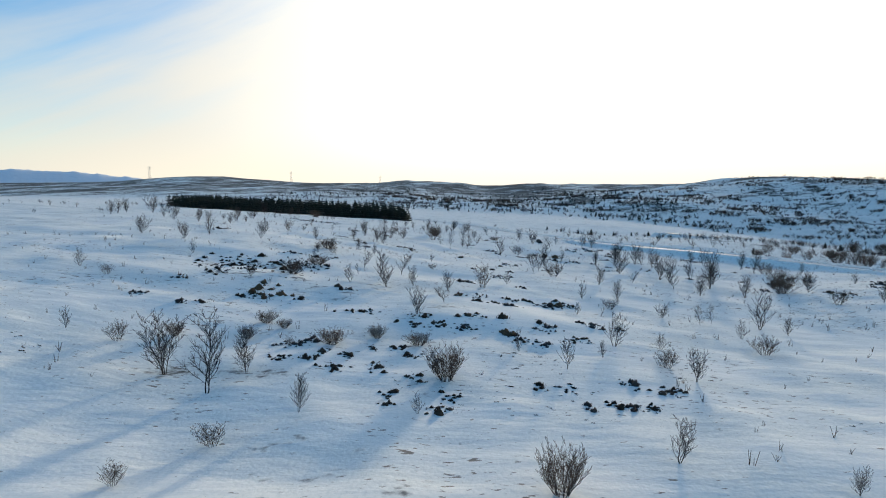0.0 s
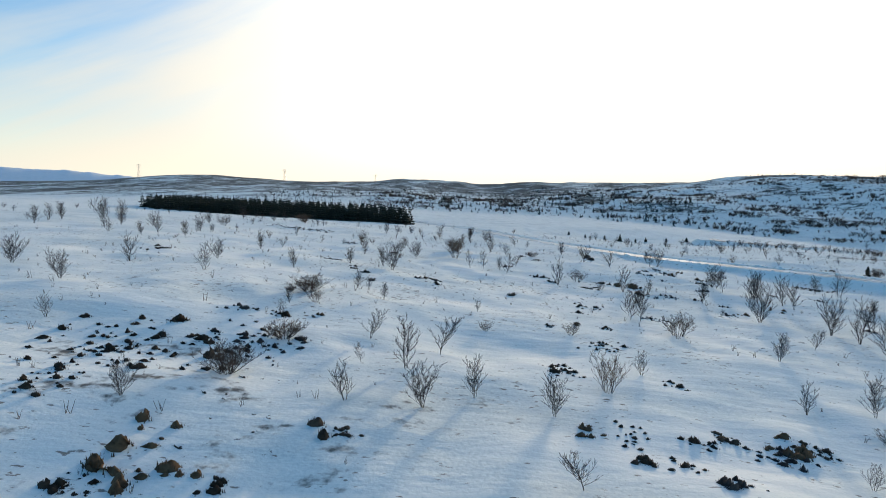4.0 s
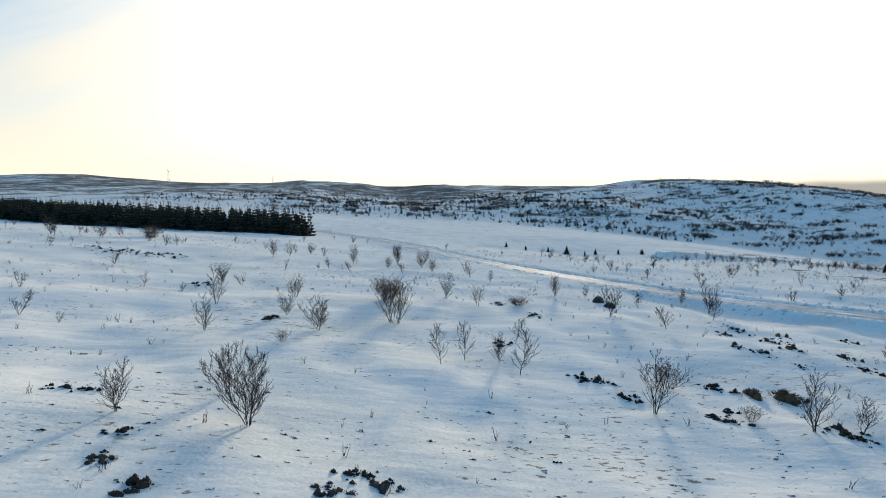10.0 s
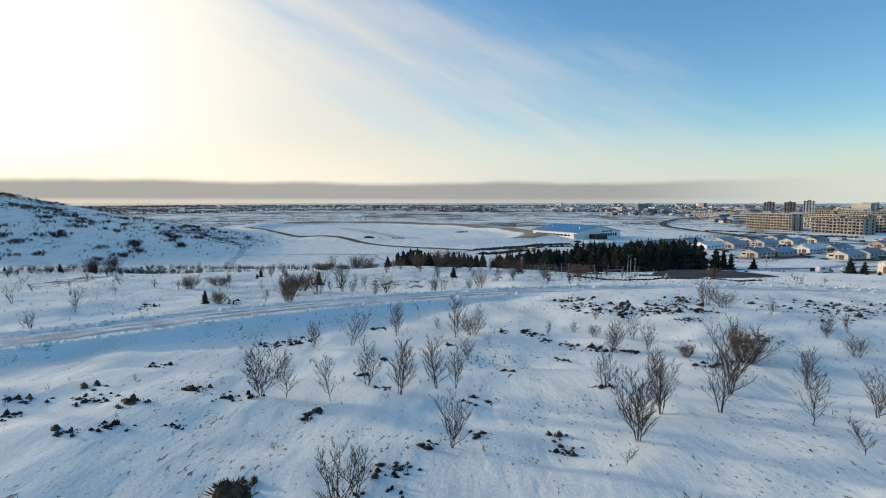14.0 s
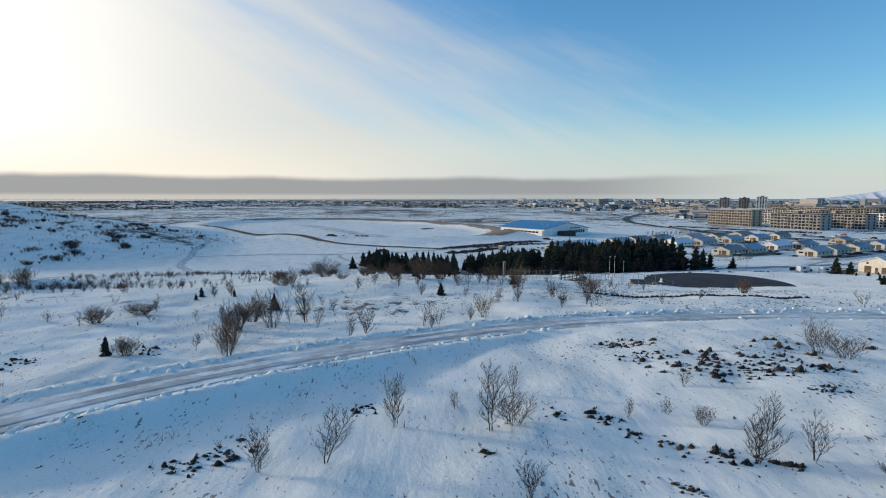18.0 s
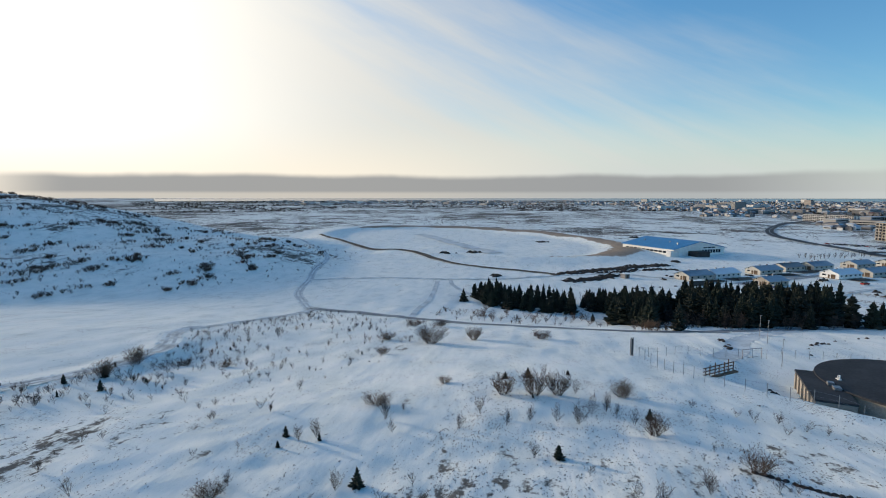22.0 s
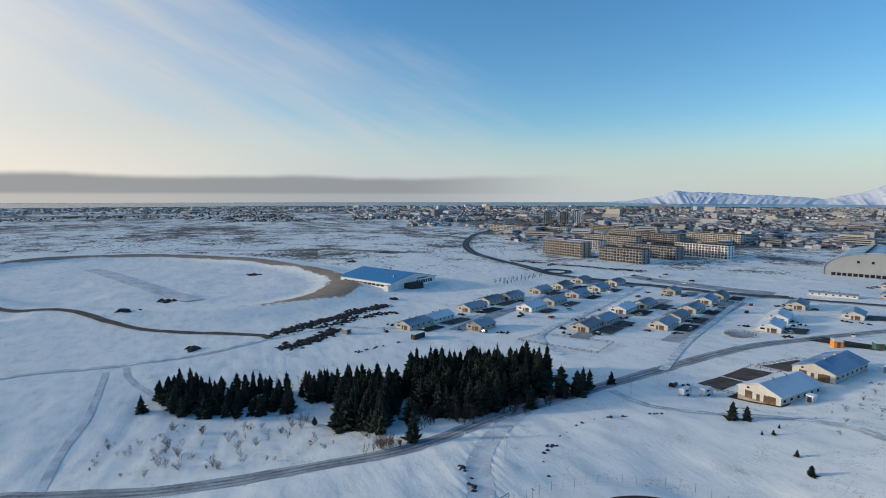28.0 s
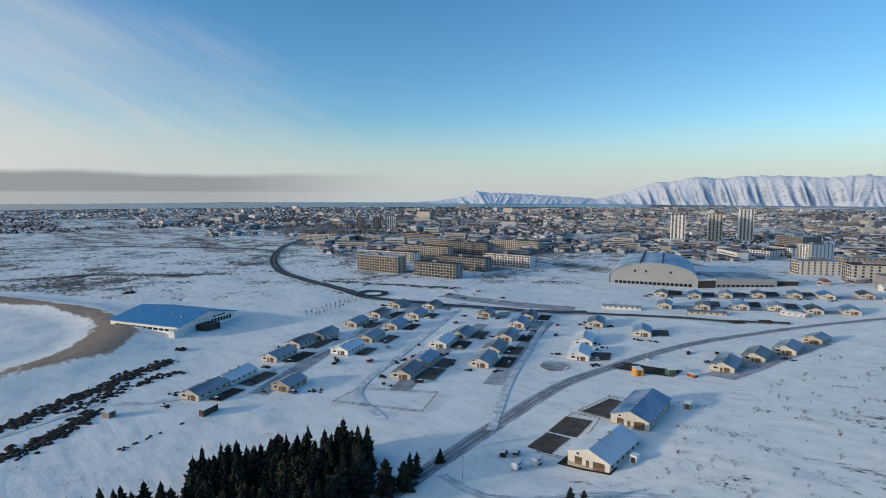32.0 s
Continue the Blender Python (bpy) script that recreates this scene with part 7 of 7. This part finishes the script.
def car_template(paint, label):
    ob = thing("parked_car", label, "car", Matrix(), "parked cars")
    bm = bmesh.new()
    side = [(-2.15, 0.35), (2.15, 0.35), (2.15, 0.75), (1.95, 0.92), (1.0, 1.0), (-2.05, 1.0), (-2.15, 0.8)]
    a, b = [bm.verts.new((x, -0.88, z)) for x, z in side], [bm.verts.new((x, 0.88, z)) for x, z in side]
    bm.faces.new(a), bm.faces.new(b[::-1])
    for i in range(len(side)):
        j = (i + 1) % len(side)
        bm.faces.new((a[j], a[i], b[i], b[j]))
    part("body", bm, paint, ob)
    bm = bmesh.new()
    side = [(-1.95, 1.0), (1.0, 1.0), (0.35, 1.5), (-1.55, 1.5)]
    a, b = [bm.verts.new((x, -0.80 if z < 1.2 else -0.66, z)) for x, z in side], [bm.verts.new((x, 0.80 if z < 1.2 else 0.66, z)) for x, z in side]
    bm.faces.new(a), bm.faces.new(b[::-1])
    for i in range(4):
        j = (i + 1) % 4
        bm.faces.new((a[j], a[i], b[i], b[j]))
    cabin = part("cabin", bm, GLASS, ob, "dark glazed cabin")
    part("roof_snow", box(-1.5, -0.62, 1.5, 0.3, 0.62, 1.6, 0.04), FRESH_SNOW, cabin)
    for x in (-1.3, 1.3):
        for y in (-0.8, 0.8):
            part("wheel", WHEEL, None, ob, "", pose(x, y, 0.33))
    return ob


CARS = [car_template(p, "parked %s car dusted with snow" % n) for p, n in zip(PAINTS, ("white", "grey", "black", "red", "blue"))]
car_used = set()


def park(i, x, y, turn):
    m = pose(x, y, level(x, y) + 0.05, 0, 0, turn)
    if i in car_used:
        copy_thing(CARS[i], m)
    else:
        car_used.add(i)
        CARS[i].matrix_basis = m


park(2, 209, -73, -60)
park(1, 206.5, -76, -60)
for i in range(38):
    t = i / 37
    park(rnd.choice((0, 0, 1, 1, 2, 2, 4)) if i % 9 else 3, 588 + (468 - 588) * t + rnd.uniform(-0.6, 0.6), -204 + (-279 + 204) * t + rnd.uniform(-0.6, 0.6), 60 + rnd.uniform(-4, 4))
for x, y in ((448, -246), (452, -254), (458, -266), (430, -252), (436, -268), (442, -280), (400, -262), (408, -276), (322, -120), (330, -152), (342, -176), (366, -188), (298, -172), (310, -196), (280, -150), (354, -104), (338, -82), (330, -98), (302, -214), (318, -236), (236, -205), (226, -228), (215, -236), (210, -216), (560, -215), (540, -222), (346, -120)):
    park(rnd.randrange(5), x, y, rnd.choice((-60, 30, 120)) + rnd.uniform(-10, 10))
for x, y, turn in ((200, -69.5, -75), (198.2, -76.5, -78)):
    van = thing("horse_trailer", "white horse trailer parked in the snowy yard", "trailer", pose(x, y, level(x, y), 0, 0, turn), "white trailers")
    part("body", box(-2.2, -1.05, 0.5, 2.2, 1.05, 2.6, 0.18), PAINTS[0], van)
    part("window", box(-1.2, -1.08, 1.6, 0.2, -1.03, 2.1), GLASS, van)
    part("ramp", box(2.18, -0.95, 0.55, 2.26, 0.95, 2.3), STEEL, van)
    part("drawbar", box(-3.6, -0.06, 0.5, -2.1, 0.06, 0.62), STEEL, van)
    for y2 in (-1.0, 1.0):
        for x2 in (-0.4, 0.45):
            part("wheel", WHEEL, None, van, "", pose(x2, y2, 0.33))
# more vehicles among the stables and on the car parks, and dark heaps beside the rows
spots = []
for i, (x, y) in enumerate(ROW_AT[::1]):
    if i % 2 == 0:
        spots.append((x - 7.5 + rnd.uniform(-2, 2), y - 6 + rnd.uniform(-3, 3)))
for t in np.linspace(0, 1, 16):
    spots.append((560 - 90 * t + rnd.uniform(-1, 1), -222 - 52 * t + rnd.uniform(-3, 3)))
for x, y in spots:
    park(rnd.choice((0, 1, 1, 2, 2, 4)), x, y, rnd.choice((-60, 30, 60)) + rnd.uniform(-8, 8))
pieces = []
for x, y in ROW_AT + [(327, -384), (305, -398), (288, -417), (270, -437), (248, -451), (227, -457), (299, -338), (278, -355), (257, -371), (237, -380), (198.5, -203.5), (195, -229), (189.5, -252)]:
    for _ in range(rnd.choice((2, 3, 4))):
        cx, cy = x + rnd.uniform(-13, 16), y + rnd.uniform(-16, 10)
        for _ in range(rnd.randint(3, 9)):
            px, py = cx + rnd.gauss(0, 1.5), cy + rnd.gauss(0, 1.0)
            v, f = rnd.choice(LOW)
            s = rnd.uniform(0.4, 1.1)
            pieces.append((v, f, (px, py, level(px, py)), (s * 1.3, s, s * rnd.uniform(0.5, 1.0)), rnd.uniform(0, 6)))
joined("manure_heaps", pieces, SOIL, "small dark heaps of soil and manure among the stables", "soil")
pen = thing("round_pen", "round timber riding pen trodden grey", "pen", pose(260.5, -162, level(260.5, -162)))
for i in range(28):
    a, b = 2 * math.pi * i / 28, 2 * math.pi * (i + 1) / 28
    p, q = Vector((7 * math.cos(a), 7 * math.sin(a), 0)), Vector((7 * math.cos(b), 7 * math.sin(b), 0))
    part("post", POST, None, pen, "", Matrix.Translation(p))
    for h in (0.6, 1.1):
        part("rail", RAIL, None, pen, "", Matrix.Translation(p + Vector((0, 0, h))) @ (q - p).to_track_quat("X", "Z").to_matrix().to_4x4() @ Matrix.Diagonal(((q - p).length, 1, 1, 1)))
bm = bmesh.new()
bmesh.ops.create_cone(bm, cap_ends=True, segments=28, radius1=7.4, radius2=6.9, depth=0.5, matrix=Matrix.Translation((0, 0, 0.05)))
part("floor", bm, TRODDEN, pen, "trodden grey floor")
scatter_shrubs("roadside_trees", [(447 + 32 * t + rnd.uniform(-1, 1), -125 - 56 * t + rnd.uniform(-1, 1)) for t in np.linspace(0, 1, 13)] + [(455 + 32 * t, -122 - 56 * t) for t in np.linspace(0, 1, 11)], TWIG, "rows of young bare trees along the road", 3.0, 5.0, 0.7, FAR_SHRUBS)

# ---------------- far town, coast and mountains ----------------


def bearing_point(b, r):
    """A place at a bearing (degrees from +y to +x) and distance from the middle of the flight."""
    return 60 + r * math.sin(radians(b)), 60 + r * math.cos(radians(b))


TOWN_CLEAR = [(470, -330, 150), (640, -400, 150), (370, -470, 95), (470, -80, 140), (340, -150, 180), (300, -420, 120), (290, -650, 60), (600, 150, 260), (520, -560, 60), (560, -980, 70), (1250, -690, 70), (700, -530, 60), (350, -800, 60), (700, -260, 130), (640, -190, 120), (500, -540, 130)]


def build_town():
    wv, wf, rv, rf, gv, gf = [], [], [], [], [], []

    def prism(vs, fs, cx, cy, z0, z1, lx, ly, turn, ridge=0.0, open_top=False):
        c, s = math.cos(turn), math.sin(turn)
        k = len(vs)
        for z in (z0, z1):
            for a, b in ((-lx, -ly), (lx, -ly), (lx, ly), (-lx, ly)):
                vs.append((cx + a * c - b * s, cy + a * s + b * c, z))
        for i in range(4):
            j = (i + 1) % 4
            fs.append((k + i, k + j, k + 4 + j, k + 4 + i))
        if ridge:
            vs.append((cx - lx * c, cy - lx * s, z1 + ridge)), vs.append((cx + lx * c, cy + lx * s, z1 + ridge))
            fs.extend([(k + 4, k + 5, k + 9, k + 8), (k + 6, k + 7, k + 8, k + 9), (k + 7, k + 4, k + 8, k + 8), (k + 5, k + 6, k + 9, k + 9)])
        else:
            fs.append((k + 4, k + 5, k + 6, k + 7))

    n = 0
    bs, rs = draw.uniform(62, 176, 60000), 560 + 2750 * draw.uniform(0, 1, 60000) ** 1.15
    xs, ys = 60 + rs * np.sin(np.radians(bs)), 60 + rs * np.cos(np.radians(bs))
    heath = bs < np.where(rs < 1250, 113, np.where(rs < 1700, 106, 100))
    keep = ~(heath & ((rs < 2350) | (draw.uniform(0, 1, 60000) < 0.45))) & ~((bs > 150) & (rs < 760) & (draw.uniform(0, 1, 60000) < 0.8))
    for a, c, q in TOWN_CLEAR:
        keep &= (xs - a) ** 2 + (ys - c) ** 2 > q * q
    keep &= (chain_distance(xs, ys, HIGHWAY) > 38) & (chain_distance(xs, ys, HIGHWAY_WEST) > 50) & (rough_noise(xs, ys, 150, 51) > -0.3)
    for x, y, b, r in list(zip(xs[keep], ys[keep], bs[keep], rs[keep]))[:5600]:
        z = level(x, y)
        turn = radians(30 + 90 * draw.randint(2)) + 0.5 * float(rough_noise(x, y, 220, 52)) + draw.uniform(-0.1, 0.1)
        kind = draw.uniform()
        if kind < 0.9:
            lx, ly, h, ridge = draw.uniform(4, 6.5), draw.uniform(3.4, 4.6), draw.uniform(2.6, 5), draw.uniform(1.2, 2.6)
        elif kind < 0.975:
            lx, ly, h, ridge = draw.uniform(10, 22), draw.uniform(5, 7), draw.uniform(5.5, 10), 0
        else:
            lx, ly, h, ridge = draw.uniform(14, 30), draw.uniform(6, 9), draw.uniform(9, 15 + 14 * (r > 1800) * draw.uniform(0, 1)), 0
        if b < 100:
            h = min(h, 7)
        prism(wv, wf, x, y, z - 2, z + h, lx, ly, turn)
        prism(rv, rf, x, y, z + h + 0.02, z + h + 0.45, lx + 0.4, ly + 0.4, turn, ridge)
        if r < 1500:
            for f in range(max(1, int(h / 3))):
                prism(gv, gf, x, y, z + 1.0 + 3 * f, z + 2.3 + 3 * f, lx * 0.86, ly + 0.06, turn)
        n += 1
    dedupe = [tuple(dict.fromkeys(q)) for q in rf]
    tagged(new("town_houses", mesh_of("town_houses", wv, wf, TOWN)), "pale and grey houses of the far town", "houses", kind="stuff")
    tagged(new("town_roofs", mesh_of("town_roofs", rv, dedupe, TOWN_ROOF)), "snowy, dark and red roofs of the far town", "roofs", kind="stuff")
    tagged(new("town_window_bands", mesh_of("town_window_bands", gv, gf, GLASS)), "dark window bands of the far houses", "windows", kind="stuff")


build_town()
pieces = []
cone = [triangles(*mound(600 + k, 2, 5)) for k in range(5)]
for _ in range(22000):
    b, r = draw.uniform(50, 176), 650 + 2700 * draw.uniform(0, 1) ** 1.1
    x, y = bearing_point(b, r)
    if rough_noise(x, y, 190, 61) < -0.2 or (r < 1550 and b < 115) or r < 900:
        continue
    v, f = cone[draw.randint(5)]
    s = draw.uniform(0.9, 2.4) * (1 + r / 4000)
    pieces.append((v, f, (x, y, level(x, y)), (s * 1.4, s, s * draw.uniform(0.7, 1.5)), draw.uniform(0, 6)))
joined("town_trees", pieces, TUFT, "dark bare trees and hedges between the far houses", "trees")
pieces = []
for _ in range(26000):
    b, r = draw.uniform(52, 116), 520 + 1900 * draw.uniform(0, 1) ** 1.1
    x, y = bearing_point(b, r)
    if pit_radius(x, y) < 1.3 or rough_noise(x, y, 90, 62) + 0.6 * rough_noise(x, y, 25, 63) < 0.12:
        continue
    v, f = cone[draw.randint(5)]
    s = draw.uniform(0.3, 1.0)
    pieces.append((v, f, (x, y, level(x, y)), (s * 4.0, s * 0.9, s * 0.28), -0.6 + draw.uniform(-0.4, 0.4)))
joined("heath_scrub", pieces, TUFT, "dark scrub and lava edges showing through the snowy heath", "scrub")


def polar_sheet(name, b0, b1, nb, r0, r1, nr, height, mat, label, category):
    """A sheet in bearing and distance, its height given by a function of both."""
    bs, rs = np.linspace(b0, b1, nb), np.linspace(r0, r1, nr)
    gb, gr = np.meshgrid(bs, rs, indexing="ij")
    x, y = 60 + gr * np.sin(np.radians(gb)), 60 + gr * np.cos(np.radians(gb))
    z = height(x, y, gb, gr)
    k = (np.arange(nb - 1)[:, None] * nr + np.arange(nr - 1)[None, :]).ravel()
    f = np.stack([k, k + 1, k + nr + 1, k + nr], 1)
    return tagged(new(name, mesh_of(name, np.stack([x.ravel(), y.ravel(), z.ravel()], 1), f, mat, True)), label, category, kind="structure")


polar_sheet("water", 52, 150, 160, 3350, 4860, 16, lambda x, y, b, r: land(x, y) + 2.4 + 0 * r, SEA, "cold blue-grey sea along the horizon", "water")


def gullies(b, r):
    """Spurs and gullies along the foot of the range, 0 to 1."""
    u = b * 60 + 0.12 * (r - 4150) * np.sign(rough_noise(b * 60, 0 * r, 200, 85))
    return 0.6 * np.abs(rough_noise(u, 0 * r, 75, 81)) + 0.4 * np.abs(rough_noise(u, r * 0.05, 22, 82))


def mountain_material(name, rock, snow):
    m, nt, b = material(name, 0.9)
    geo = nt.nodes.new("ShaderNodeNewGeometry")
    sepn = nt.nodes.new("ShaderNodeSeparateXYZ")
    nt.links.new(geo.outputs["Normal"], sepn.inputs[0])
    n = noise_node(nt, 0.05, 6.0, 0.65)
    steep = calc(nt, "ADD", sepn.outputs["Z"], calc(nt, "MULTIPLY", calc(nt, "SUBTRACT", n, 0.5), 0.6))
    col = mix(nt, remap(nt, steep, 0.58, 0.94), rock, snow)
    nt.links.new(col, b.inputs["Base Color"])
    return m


# no air volume: distance haze is mixed into the blue of rock and snow
HAZED_MOUNTAIN = mountain_material("hazed_snowy_mountain", (0.17, 0.22, 0.29), (0.70, 0.75, 0.80))
# thicker haze painted in: even the bare rock is nearly as pale as snow
HAZE_PALE_MOUNTAIN = mountain_material("haze_pale_mountain", (0.62, 0.68, 0.74), (0.80, 0.84, 0.88))


def east_range(x, y, b, r):
    crest = np.interp(b, (126, 128.7, 131.6, 132.8, 136, 139.2, 144.8, 147, 149, 150.5, 155, 160, 166, 196), (12, 25, 66, 106, 96, 76, 48, 85, 140, 184, 220, 212, 216, 205))
    spur = gullies(b, r)
    u = np.clip((r - 4150) / 560 + 0.34 * (0.32 - spur) * (1 - sstep(4150, 4720, r)), 0, 1.4)
    shape = np.where(u < 1, 0.25 * u + 0.75 * sstep(0, 1, u), 1.0)
    top = 1 + 0.07 * rough_noise(b * 60, 0 * r, 130, 86) - 0.05 * spur
    return land(x, y) - 8 + np.maximum(crest, 20) * shape * top + 4 * rough_noise(b * 60, r * 0.3, 14, 84) * shape


polar_sheet("backdrop_east", 126.5, 196, 720, 4150, 4760, 40, east_range, HAZED_MOUNTAIN, "snowy flat-topped mountains across the bay, blued by painted haze", "mountains")
polar_sheet("backdrop_north", -75, -21, 180, 4100, 4700, 20, lambda x, y, b, r: land(x, y) - 8 + (165 * (1 - sstep(-38, -19, b)) + 30) * np.minimum(1, sstep(4100, 4560, r)) * (0.88 + 0.12 * gullies(b, r)), HAZE_PALE_MOUNTAIN, "snowy mountains on the far horizon, paled by painted haze", "mountains")

# power line pylons on the far ridge
for x, y, h in ((-560, 1005, 23), (-330, 1120, 23), (-170, 1300, 24)):
    pylon = thing("power_pylon", "thin grey lattice power pylon on the ridge", "pylon", pose(x, y, level(x, y)), "power pylons")
    for sx in (-1, 1):
        for sy in (-1, 1):
            v, f = [], []
            tube(v, f, (sx * 2.2, sy * 2.2, -1), (sx * 0.5, sy * 0.5, h), 0.16, 0.1, 4)
            part("leg", mesh_of("leg", v, f, STEEL), None, pylon)
    for z, w in ((h * 0.78, 3.2), (h * 0.88, 4.2), (h * 0.97, 2.8)):
        part("crossarm", box(-w, -0.2, z, w, 0.2, z + 0.35), STEEL, pylon)
    v, f = [], []
    for k in range(5):
        z0, z1 = h * k / 6, h * (k + 1) / 6
        w0, w1 = 2.2 - 1.7 * z0 / h, 2.2 - 1.7 * z1 / h
        for s in (-1, 1):
            tube(v, f, (-w0, s * w0, z0), (w1, s * w1, z1), 0.15, 0.15, 3)
            tube(v, f, (s * w0, -w0, z0), (s * w1, w1, z1), 0.15, 0.15, 3)
    part("bracing", mesh_of("bracing", v, f, STEEL), None, pylon)
